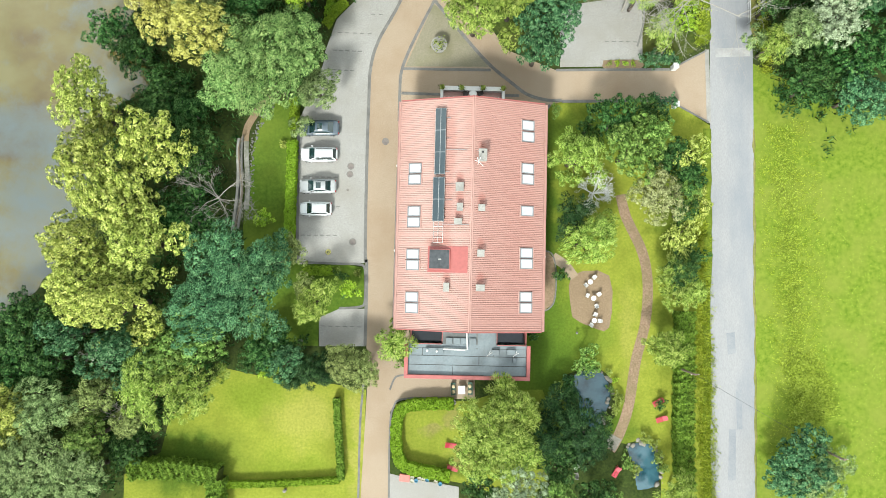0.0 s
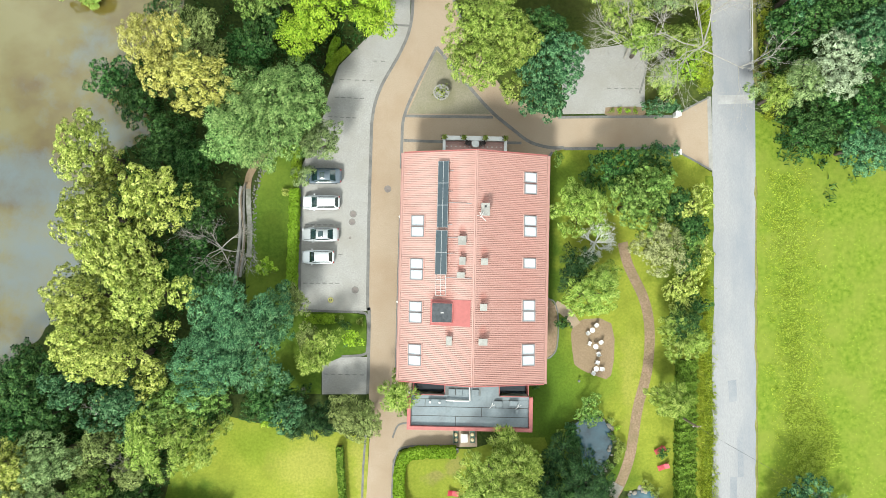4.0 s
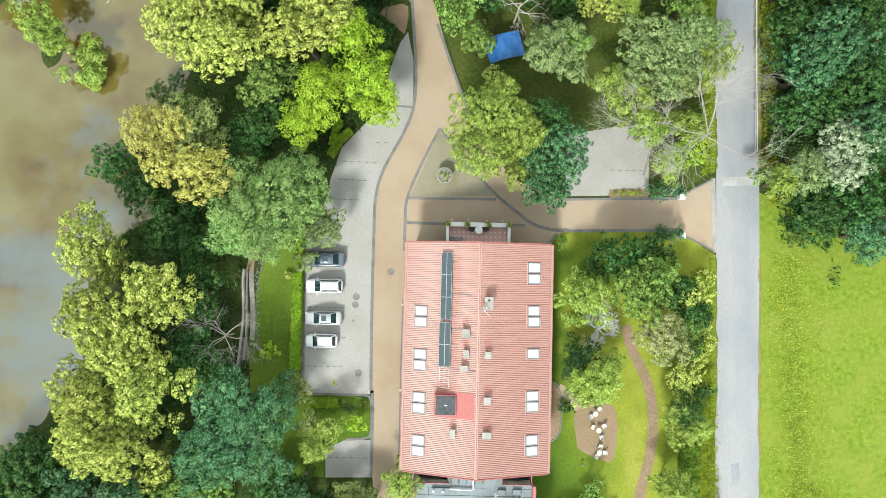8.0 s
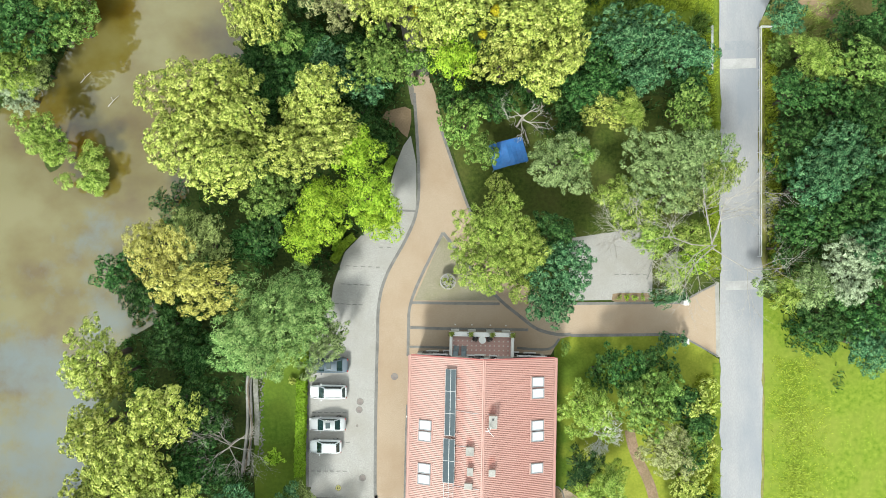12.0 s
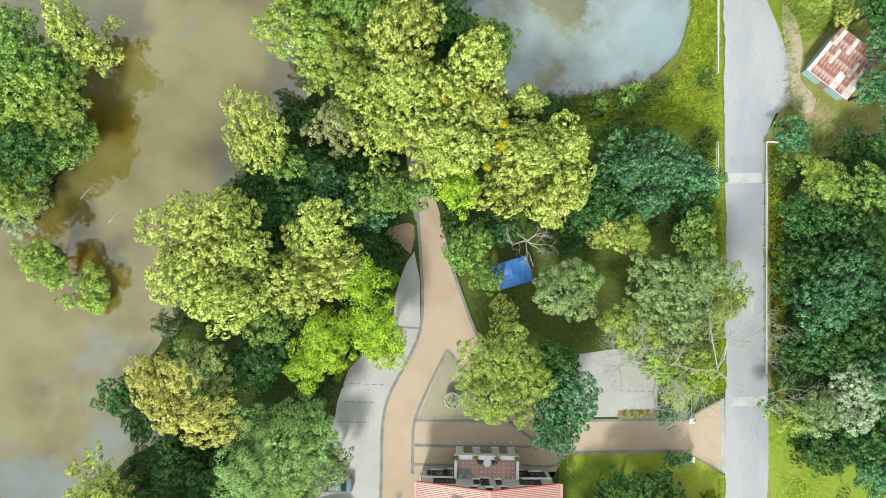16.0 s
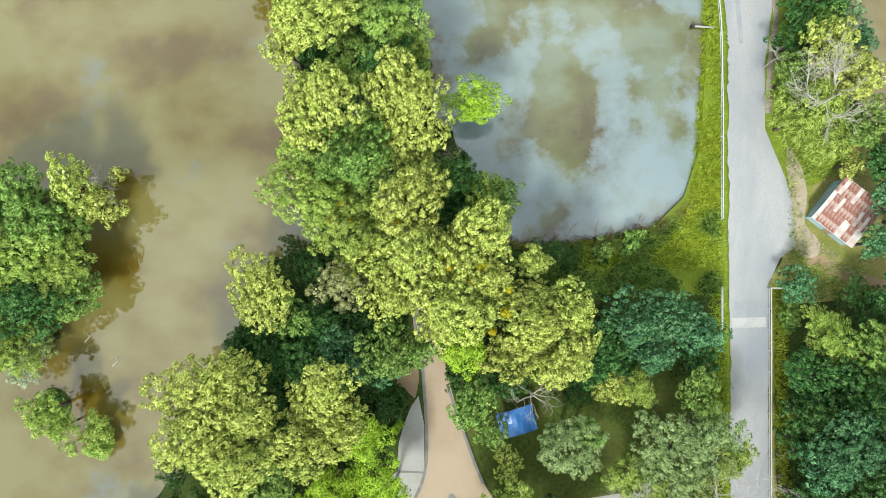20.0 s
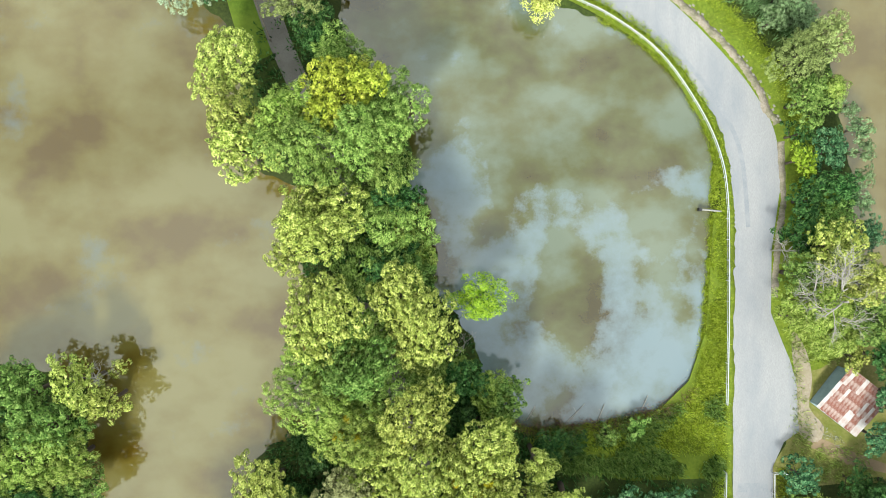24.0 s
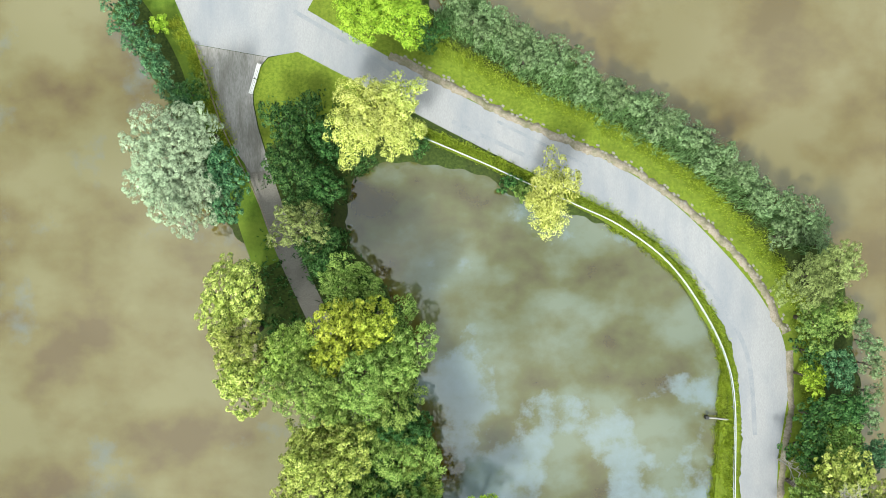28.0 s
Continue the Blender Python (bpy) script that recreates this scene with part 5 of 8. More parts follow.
# ---- trees ----
STYLE = {
    # lobes, clump radius, clump spacing, leaves per clump, leaf length, leaf width, crown flatness, raggedness, clump flatness, how far leaves follow their twigs
    "floret": (15, 0.46, 0.84, 70, 0.255, 0.165, 0.78, 0.30, 0.80, 0.0),
    "loose": (17, 0.48, 0.88, 70, 0.255, 0.16, 0.8, 0.42, 0.80, 0.1),
    "rosette": (13, 0.76, 1.30, 150, 0.29, 0.10, 0.70, 0.26, 0.66, 0.7),
    "sprig": (14, 0.56, 0.90, 92, 0.29, 0.11, 0.74, 0.32, 0.62, 0.6),
    "feather": (13, 0.62, 0.98, 88, 0.36, 0.085, 0.72, 0.30, 0.55, 0.85),
    "plume": (10, 0.85, 1.15, 150, 0.26, 0.12, 0.62, 0.22, 0.50, 0.6),
    "soft": (9, 0.44, 0.74, 78, 0.22, 0.11, 0.80, 0.12, 0.85, 0.2),
    "bush": (7, 0.34, 0.58, 46, 0.19, 0.125, 0.70, 0.18, 0.80, 0.0),
}


def crown_cloud(style, radius, seed):
    """Corners and faces of a crown of that radius, its middle at the origin; and the middles of its lobes."""
    lobes, clump, gap, per, length, width, flat, rag, press, along_twig = STYLE[style]
    rng = np.random.default_rng(seed)
    count = max(5, int(lobes * (0.6 + radius / 9)))
    ang = np.arange(count) * 2.399963 + rng.random() * 6
    rad = radius * 0.7 * np.sqrt((np.arange(count) + 0.3) / count) * (1 + rag * rng.normal(size=count))
    size = radius * (0.16 + 0.22 * rng.random(count)) * (5 / count ** 0.5 / 1.6) ** 0.5
    mid = np.stack([rad * np.cos(ang), rad * np.sin(ang), flat * radius * (0.55 - 0.75 * (rad / radius) ** 2 + 0.3 * rng.normal(size=count))], 1)
    clumps, outs, inner, inner_out = [], [], [], []
    for k in range(count):
        # evenly spread tufts over the lobe, with a sheet of shaded inner leaves beneath them
        for spread, depth, places, facing in ((gap, 1.0, clumps, outs), (0.31, 0.70, inner, inner_out)):
            m = max(5, int(2 * math.pi * 1.3 * (size[k] * depth) ** 2 / spread ** 2))
            h = 1 - (np.arange(m) + 0.5) / m * 1.3
            a = np.arange(m) * 2.399963 + rng.random() * 6
            r = np.sqrt(np.maximum(0, 1 - h * h))
            d = np.stack([r * np.cos(a), r * np.sin(a), h], 1) + 0.16 * rng.normal(size=(m, 3))
            d /= np.linalg.norm(d, axis=1)[:, None]
            c = mid[k] + d * size[k] * depth * (0.9 + 0.32 * rng.random((m, 1))) * np.array([1.08, 1.08, 0.9])
            keep = rng.random(m) > (0.08 if depth == 1.0 else 0)
            for j in range(count):
                if j != k:
                    keep &= np.linalg.norm(c - mid[j], axis=1) > size[j] * 0.82 * depth
            places.append(c[keep])
            facing.append(d[keep])
    clumps, outs, inner, inner_out = (np.concatenate(q) for q in (clumps, outs, inner, inner_out))
    n = len(clumps) * per
    own = np.repeat(np.arange(len(clumps)), per)
    s = clump * (0.6 + 0.75 * rng.random(len(clumps)))[own][:, None]
    d = rng.normal(size=(n, 3)) + outs[own] * 0.9 + np.array([0, 0, 0.4])
    d /= np.linalg.norm(d, axis=1)[:, None]
    seen = (d[:, 2] > -0.12) & (rng.random(n) < (s[:, 0] / clump) ** 2)
    d, own, s = d[seen], own[seen], s[seen]
    n = len(d)
    c = clumps[own] + d * s * (0.7 + 0.38 * rng.random((n, 1))) * np.array([1, 1, press])
    nor = d + 0.28 * rng.normal(size=(n, 3)) + np.array([0, 0, 0.2 + 0.5 * along_twig])
    nor /= np.linalg.norm(nor, axis=1)[:, None]
    twig = None
    if along_twig:
        twig = d * np.array([1, 1, 0.3]) + outs[own] * np.array([0.5, 0.5, 0]) + (1 - along_twig) * rng.normal(size=(n, 3))
    v, f = blades(c, nor, length, width, rng, twig)
    v2, f2 = blades(inner, inner_out + 0.3 * rng.normal(size=inner.shape), 0.38, 0.3, rng)
    return np.concatenate([v, v2]), np.concatenate([f, f2 + len(v)]), mid


CROWNS = {}


def crown_for(style, radius, seed):
    """A shared crown near that radius."""
    sizes = (1.2, 1.9, 2.8, 3.8, 5.0, 6.4)
    ref = min(sizes, key=lambda q: abs(math.log(q / radius)))
    key = (style, ref, seed % 3)
    if key not in CROWNS:
        v, f, mid = crown_cloud(style, ref, 17 * sizes.index(ref) + 5 * (seed % 3) + len(style))
        CROWNS[key] = (raw_mesh("crown", v, f), mid, ref)
    return CROWNS[key]


KINDS = {
    "alder": ("floret", "alder", "tall broadleaf tree with clumped yellow-green foliage"),
    "gold": ("soft", "gold", "broadleaf tree with dense tan-gold late-summer foliage"),
    "green": ("floret", "green", "broad mid-green leafy tree with rounded crown"),
    "dark": ("floret", "dark", "shaded dark-green leafy tree in the thicket"),
    "teal": ("floret", "teal", "blue-green leafy tree with dense crown"),
    "ash": ("rosette", "ash", "broad green tree with star-like sprays of leaflets"),
    "darkash": ("rosette", "teal", "broad deep-green tree with star-like sprays of leaflets"),
    "lime": ("plume", "lime", "bright lime-green tree with layered foliage"),
    "birch": ("feather", "birch", "light-green feathery tree with drooping sprays"),
    "olive": ("soft", "olive", "thin grey-olive tree with sparse fine twigs"),
    "tan": ("soft", "tan", "pale greyish-tan tree with fine withered foliage"),
    "sagebush": ("bush", "sage", "sage-green waterside shrub among reeds"),
    "fresh": ("sprig", "birch", "fresh yellow-green leafy tree at the water's edge"),
    "willow": ("soft", "willow", "silver-leaved willow overhanging the lake shore"),
    "weeping": ("plume", "weeping", "pale yellow willow with hanging fine foliage"),
    "greysage": ("sprig", "greysage", "sage-green leafy tree with fine dense sprays"),
    "yellow": ("floret", "yellow", "bright yellow-green broadleaf tree above darker crowns"),
    "lush": ("sprig", "lush", "dense mid-green tree with leafy twigs"),
    "loose": ("loose", "alder", "open-crowned tree with loose yellow-green boughs"),
    "pale": ("soft", "pale", "pale whitish-green leafy tree at the wood's edge"),
    "pine": ("feather", "pine", "dark-green conifer with spreading feathery boughs"),
    "bush": ("bush", "green", "rounded green garden shrub"),
    "yellowbush": ("bush", "alder", "small yellow-green garden shrub"),
    "limebush": ("bush", "lime", "small bright lime-green shrub"),
    "darkbush": ("bush", "dark", "low dark-green shrub in the undergrowth"),
    "tealbush": ("bush", "teal", "dense blue-green clipped evergreen shrub"),
}
TREE_SEED, TREES = [0], []


def tree(x, y, radius, height, kind):
    """A tapered trunk with limbs up into a crown of leaves."""
    TREE_SEED[0] += 1
    seed = TREE_SEED[0]
    rng = random.Random(seed * 7 + 1)
    style, leaf, label = KINDS[kind]
    shrub = "bush" in kind
    me, mid, ref = crown_for(style, radius, seed)
    k = radius / ref
    turn, stretch = rng.random() * 360, rng.uniform(0.86, 1.16)
    base_z = float(ground_height(np.array([x]), np.array([y]))[0]) - 0.05
    TREES.append(None)
    top = thing("shrub" if shrub else "tree", label, "shrub" if shrub else "tree", pose(x, y, base_z, 0, 0, turn))
    flat = STYLE[style][6]
    middle = max(height - radius * flat * 0.75, radius * 0.5)
    tall = min(1.25, max(0.75, height / (2.2 * radius)))
    key = (me.name, leaf)
    if key not in CROWNS:
        mm = me if not me.materials else me.copy()
        mm.materials.clear()
        mm.materials.append(LEAF[leaf])
        CROWNS[key] = mm
    crown = link("crown", CROWNS[key], top)
    crown.matrix_basis = Matrix.Translation((0, 0, middle)) @ Matrix.Diagonal((k * stretch, k / stretch, k * tall, 1))
    bm = bmesh.new()
    r0 = max(0.04, 0.028 * height + 0.012 * radius)
    lean = Vector((rng.uniform(-1, 1), rng.uniform(-1, 1), 0)) * 0.03 * height
    fork = middle * (0.35 if shrub else 0.6)
    tip = Vector((lean.x * 1.5, lean.y * 1.5, middle + radius * 0.35))
    tube(bm, [(0, 0, 0), lean * 0.4 + Vector((0, 0, fork * 0.5)), lean + Vector((0, 0, fork)), tip], [r0 * 1.25, r0, r0 * 0.8, r0 * 0.15], 7)
    for c in mid[: 9 if not shrub else 5]:
        end = Vector((c[0] * k * stretch, c[1] * k / stretch, middle + c[2] * k * tall))
        st = lean + Vector((0, 0, fork * rng.uniform(0.75, 1.1)))
        bend = (st + end) / 2 + Vector((0, 0, 0.1 * radius))
        tube(bm, [st, bend, end], [r0 * 0.5, r0 * 0.3, r0 * 0.08], 5)
    part("trunk", bm, M_BARK, top, smooth=True)
    TREES[-1] = (x, y, top, radius, middle)
    return top


def bare_tree(x, y, radius, height, label, seed, density=3, stout=1.0, mat=None):
    """A leafless tree: a trunk that forks again and again."""
    rng = random.Random(seed)
    top = thing("bare_tree", label, "bare tree", pose(x, y, -0.05))
    bm = bmesh.new()
    r0 = 0.017 * height * stout

    def grow(p, d, length, r, level):
        mid = p + d * length * 0.5 + Vector((rng.uniform(-1, 1), rng.uniform(-1, 1), rng.uniform(-0.3, 0.6))) * length * 0.09
        end = p + d * length
        tube(bm, [p, mid, end], [r, r * 0.8, r * 0.55], 5 if level < 2 else 4, cap=level == 0)
        if level >= 4:
            return
        for _ in range(density if level else density * 2):
            side = Vector((rng.gauss(0, 1), rng.gauss(0, 1), rng.gauss(0.1, 0.5))).normalized()
            nd = (d * 0.8 + side * 0.7).normalized()
            if level == 0:
                nd = (Vector((side.x, side.y, 0.35))).normalized()
            grow(p + (end - p) * rng.uniform(0.5, 1.0), nd, length * rng.uniform(0.55, 0.8) if level else radius * rng.uniform(0.45, 0.65), r * 0.5, level + 1)

    grow(Vector((0, 0, 0)), Vector((0.04, 0.02, 1)).normalized(), height * 0.7, r0, 0)
    part("crown", bm, mat or M_DEADWOOD, top)
    return top


WEST_BANK = [
    (-39.00, 18.59, 3.6, 10, "loose"), (-37.79, 16.47, 2.6, 7, "loose"), (-31.95, 12.65, 4.2, 10, "loose"), (-38.31, 11.17, 4.2, 10.5, "loose"),
    (-35.43, 6.96, 5.4, 11, "loose"), (-38.90, 2.25, 4.4, 10.5, "loose"), (-33.19, 2.15, 4.6, 10, "loose"), (-39.49, -2.79, 4.6, 10.5, "loose"),
    (-35.38, -4.75, 4.6, 10.5, "loose"), (-28.66, 12.52, 3.4, 6.5, "dark"), (-32.42, 19.25, 3.4, 5, "dark"),
    (-29.24, 17.95, 2.8, 4.5, "dark"), (-29.33, 4.89, 3.6, 6, "dark"), (-24.04, -0.53, 4.8, 9, "darkash"), (-21.49, -3.77, 5.2, 9, "darkash"),
    (-25.97, -4.97, 4.6, 9, "darkash"), (-19.18, -0.60, 3.4, 7.5, "darkash"), (-28.77, 9.14, 2.4, 3.5, "darkbush"), (-26.40, 2.98, 2.4, 3.5, "darkbush"),
    (-17.04, 1.07, 1.9, 4.5, "olive"),
]
WEST_SOUTH = [
    (-47.70, -7.27, 4.2, 7, "dark"), (-49.28, -12.45, 3.6, 7, "dark"), (-41.87, -7.94, 2.7, 7.5, "teal"), (-45.04, -11.22, 3.2, 6.5, "dark"),
    (-36.36, -9.97, 4.0, 8, "teal"), (-31.84, -10.37, 3.8, 8, "green"), (-28.02, -8.93, 3.6, 7, "green"), (-32.80, -14.51, 4.0, 8, "birch"), (-28.29, -14.60, 3.6, 7.5, "birch"),
    (-48.56, -16.46, 3.6, 8, "alder"), (-44.38, -15.90, 3.6, 8, "greysage"), (-41.08, -16.48, 2.6, 6, "olive"), (-39.75, -19.72, 3.0, 7, "green"), (-35.20, -17.87, 2.8, 6, "olive"),
    (-46.26, -21.90, 4.8, 8.5, "greysage"), (-40.47, -23.89, 4.2, 8, "greysage"), (-48.13, -26.28, 4.8, 8.5, "greysage"), (-43.00, -27.63, 4.4, 8.5, "greysage"), (-36.33, -21.32, 2.6, 5, "dark"),
    (-52.72, -18.61, 4.5, 8, "green"), (-53.91, -24.92, 4.5, 8, "dark"), (-52.90, -11.08, 4, 7, "dark"), (-38.80, -14.58, 2.8, 6.5, "olive"),
]
WEST_NORTH = [
    (-31.14, 30.13, 5.0, 9.5, "gold"), (-27.32, 26.84, 4.0, 9, "gold"), (-28.05, 31.22, 4.0, 8, "olive"), (-38.63, 28.17, 3.4, 5, "dark"), (-35.84, 25.15, 3.0, 4.5, "dark"),
    (-19.68, 22.84, 6.2, 10, "ash"), (-16.05, 24.22, 4.4, 9, "ash"), (-22.57, 19.79, 4.2, 9, "ash"), (-18.04, 20.36, 4.4, 9, "ash"), (-13.74, 19.59, 3.0, 5.5, "greysage"), (-32.67, 21.75, 3.0, 4, "darkbush"),
    (-27.02, 47.23, 5.2, 11, "alder"), (-28.37, 42.19, 4.4, 10.5, "alder"), (-23.33, 40.81, 5.2, 11, "alder"), (-21.34, 45.83, 3.6, 10.5, "alder"), (-23.82, 49.06, 3.8, 10, "alder"),
    (-13.93, 46.53, 4.6, 10, "alder"), (-14.99, 41.42, 4.4, 10, "alder"), (-11.58, 44.10, 3.0, 9, "alder"), (-19.38, 37.33, 3.6, 7, "green"), (-22.46, 31.42, 3.2, 5, "dark"), (-20.39, 33.40, 3.0, 5, "dark"),
    (-9.68, 41.46, 2.9, 8.5, "lime"), (-13.37, 35.69, 3.8, 8.5, "lime"), (-8.49, 36.23, 3.6, 8.5, "lime"), (-15.61, 31.88, 2.8, 7, "lime"), (-6.68, 33.98, 2.2, 7, "lime"),
    (-11.77, 51.20, 3.0, 7, "teal"), (-32.94, 36.81, 2.4, 4, "darkbush"), (-16.80, 49.98, 3.0, 7, "dark"), (-9.44, 46.91, 2.6, 3.5, "darkbush"), (-6.87, 43.60, 1.7, 2.4, "darkbush"),
    (-20.70, 53.05, 3.2, 5.5, "dark"), (-15.94, 54.30, 3.2, 5.5, "dark"), (-20.20, 43.54, 3.4, 5.5, "dark"),
]
DIKE_SOUTH = [
    (-20.48, 58.24, 4.4, 9, "alder"), (-18.14, 55.13, 3.0, 6.5, "green"), (-11.91, 59.12, 3.4, 8, "tan"), (-16.34, 60.79, 2.4, 4, "dark"), (-19.08, 54.85, 2.6, 4, "dark"), (-23.69, 53.07, 2.0, 3, "darkbush"), (-18.10, 63.12, 1.8, 2.4, "darkbush"), (-20.77, 49.50, 2.6, 5, "dark"), (-25.11, 50.92, 2.0, 3, "darkbush"), (-6.08, 51.36, 3.6, 9.5, "green"), (-8.38, 48.91, 2.6, 7, "teal"), (-2.94, 51.31, 2.4, 8, "green"),
    (-15.07, 53.79, 3.0, 5.5, "dark"), (-11.05, 53.68, 3.0, 5.5, "dark"), (-13.16, 49.72, 2.8, 5.5, "teal"),
    (-12.3, 72.6, 3.4, 9.5, "green"), (-13.2, 68.4, 5.0, 10.5, "fresh"), (-10.4, 65.2, 4.6, 10.5, "fresh"), (-8.69, 72.43, 3.8, 10.5, "green"), (-3.8, 67.4, 4.7, 12, "alder"),
    (-3.88, 60.03, 4.6, 11.5, "alder"), (-5.91, 57.71, 3.4, 10, "alder"), (3.70, 63.98, 4.4, 12, "alder"), (0.54, 61.16, 3.4, 11, "alder"), (4.88, 59.78, 3.4, 11, "alder"), (1.63, 56.00, 4.8, 12, "alder"),
    (9.14, 55.28, 4.4, 11.5, "alder"), (13.54, 55.78, 3.4, 10.5, "alder"), (7.14, 50.95, 4.0, 11, "alder"), (13.39, 50.78, 3.6, 10.5, "alder"), (9.87, 60.62, 2.0, 8.5, "alder"), (1.57, 51.51, 3.0, 8.5, "lime"),
    (-0.91, 54.39, 3.2, 9.5, "alder"), (5.96, 68.10, 3.0, 8, "green"), (2.13, 70.47, 2.6, 7, "dark"), (11.16, 49.64, 3.2, 9, "alder"),
]
DIKE_NORTH = [
    (-8.8, 76.0, 3.8, 8.5, "lush"), (-8.0, 70.2, 4.0, 8.5, "lush"), (-9.4, 83.4, 4.0, 8.5, "lush"), (-9.0, 90.2, 3.8, 8.5, "lush"), (-7.6, 62.6, 3.8, 9.5, "alder"), (-16.0, 72.0, 3.2, 8.5, "fresh"), (-2.2, 71.6, 3.4, 7.5, "lush"), (-12.2, 93.4, 3.2, 8, "lush"), (-3.4, 83.2, 3.0, 7.5, "green"),
    (-14.77, 88.45, 3.8, 10, "alder"), (-16.98, 85.13, 2.6, 8.5, "alder"), (-13.4, 78.4, 5.3, 11.5, "alder"), (-15.3, 76.2, 3.2, 10.5, "alder"), (-5.0, 80.4, 4.4, 11, "alder"), (-2.7, 76.2, 4.6, 11.5, "alder"),
    (3.76, 78.91, 3.4, 8, "lime"), (4.58, 69.01, 3.0, 6.5, "fresh"), (1.85, 65.11, 3.0, 6.5, "dark"), (5.83, 65.67, 2.6, 6, "fresh"),
    (-9.62, 81.88, 3.0, 6.5, "dark"), (-5.38, 90.81, 3.4, 8, "dark"), (-4.21, 85.59, 3.2, 7.5, "fresh"), (-8.19, 86.45, 2.8, 6, "dark"), (-1.99, 71.07, 2.8, 5, "dark"), (0.62, 68.33, 2.8, 5.5, "dark"),
    (-23.36, 106.04, 4.6, 9.5, "alder"), (-22.89, 101.00, 3.6, 9.5, "alder"), (-22.39, 96.56, 4.0, 9.5, "alder"), (-11.4, 102.4, 4.2, 12.5, "yellow"), (-8.2, 102.8, 3.0, 11.5, "yellow"), (-12.6, 99.8, 2.6, 12, "yellow"),
    (-14.63, 97.31, 4.6, 12, "lush"), (-9.06, 97.23, 4.8, 12, "lush"), (-5.37, 99.46, 4.0, 10.5, "lush"), (-16.41, 100.46, 3.6, 11, "fresh"), (-6.17, 94.13, 3.4, 9, "lush"),
    (-12.99, 87.85, 4.6, 11, "alder"), (-15.67, 88.80, 3.2, 9.5, "alder"), (-5.01, 87.63, 4.0, 9, "lush"), (-6.37, 83.74, 3.8, 8.5, "dark"), (-11.46, 106.91, 3.4, 8, "lush"), (-13.84, 108.80, 2.6, 6, "dark"),
    (-16.2, 113.0, 3.4, 7.5, "olive"), (-14.42, 111.41, 2.6, 6, "dark"), (-17.45, 119.85, 3.6, 6, "dark"), (-14.27, 117.87, 2.8, 5.5, "dark"), (-18.52, 125.14, 2.8, 5, "dark"), (-16.20, 126.39, 2.6, 4.5, "darkbush"), (-13.68, 123.12, 2.6, 5, "dark"), (-10.46, 121.12, 2.2, 4, "darkbush"),
]
NORTH_SHORE = [
    (-30.74, 121.78, 5.2, 9, "willow"), (-31.50, 118.04, 4.8, 8.5, "willow"), (-28.46, 116.78, 4.4, 8, "willow"), (-25.19, 119.98, 3.2, 6.5, "teal"), (-25.31, 116.11, 2.8, 6, "teal"), (-27.52, 124.22, 3.6, 8.5, "willow"),
    (-8.05, 126.39, 4.6, 9, "weeping"), (-9.37, 123.31, 3.6, 8.5, "weeping"), (-4.98, 127.14, 2.8, 7.5, "weeping"), (-5.12, 123.50, 2.6, 6.5, "weeping"), (11.88, 117.14, 3.1, 6.2, "weeping"), (11.70, 114.58, 2.2, 4.6, "weeping"),
    (-9.08, 136.87, 4.4, 8.5, "lime"), (-4.75, 136.19, 4.0, 8, "lime"), (-5.89, 141.08, 4.6, 8.5, "lime"), (-1.75, 135.44, 2.4, 3.6, "darkbush"), (-3.32, 122.53, 1.6, 2, "darkbush"), (7.40, 118.05, 1.5, 1.4, "darkbush"), (9.08, 117.15, 1.3, 1.3, "bush"),
    (-36.73, 137.45, 2.2, 3, "tealbush"), (-34.55, 133.83, 2.0, 3, "tealbush"), (-32.36, 130.19, 2.2, 3, "tealbush"), (-30.07, 129.17, 2.0, 3, "darkbush"), (-37.95, 140.07, 2.2, 3, "tealbush"), (-33.32, 137.22, 1.2, 2, "limebush"),
    (-35.48, 135.47, 2.0, 3, "tealbush"), (-33.30, 131.84, 1.9, 3, "tealbush"), (-31.11, 127.87, 1.6, 3, "tealbush"), (-39.17, 142.68, 2.2, 3, "tealbush"),
    (-28.58, 129.57, 1.2, 1.8, "bush"),
]
REED_LINE = [(0.30, 139.95), (6.29, 135.21), (12.32, 131.78), (20.40, 127.31), (27.84, 123.49), (35.31, 117.97), (41.47, 113.12), (44.21, 111.03)]
SHORE_SHRUBS = [(5.53, 137.41, 1.7, 3, "sagebush"), (7.82, 135.29, 1.9, 3.2, "sagebush"), (10.78, 134.20, 1.5, 2.6, "sagebush"), (13.07, 131.95, 1.8, 3, "sagebush"), (16.70, 130.19, 1.6, 2.8, "sagebush"), (19.34, 128.04, 1.9, 3.2, "sagebush"),
    (22.65, 127.01, 1.5, 2.6, "sagebush"), (25.30, 124.79, 1.9, 3.2, "sagebush"), (28.95, 123.28, 1.7, 3, "sagebush"), (31.42, 120.73, 2.0, 3.4, "sagebush"), (34.62, 118.89, 1.7, 3, "sagebush"), (36.97, 116.19, 1.9, 3.2, "sagebush"), (40.32, 114.14, 1.8, 3, "sagebush"), (39.34, 111.15, 2.0, 3.4, "sagebush"), (42.68, 112.10, 1.6, 3, "sagebush")]
rs = random.Random(19)
for p in spline(REED_LINE, 5):
    off = rs.uniform(-1.6, 2.6)
    SHORE_SHRUBS.append((float(p[0]) + 0.5 * off, float(p[1]) + 0.86 * off, rs.uniform(1.1, 1.9), rs.uniform(2.2, 3.2), "sagebush"))
SHORE_SHRUBS += [(49.6, 98.4, 1.5, 3.2, "sagebush"), (50.0, 95.6, 1.5, 3.0, "sagebush"), (49.8, 92.6, 1.6, 3.2, "sagebush"), (49.6, 89.8, 1.4, 2.8, "sagebush"), (48.4, 100.6, 1.3, 2.6, "sagebush")]
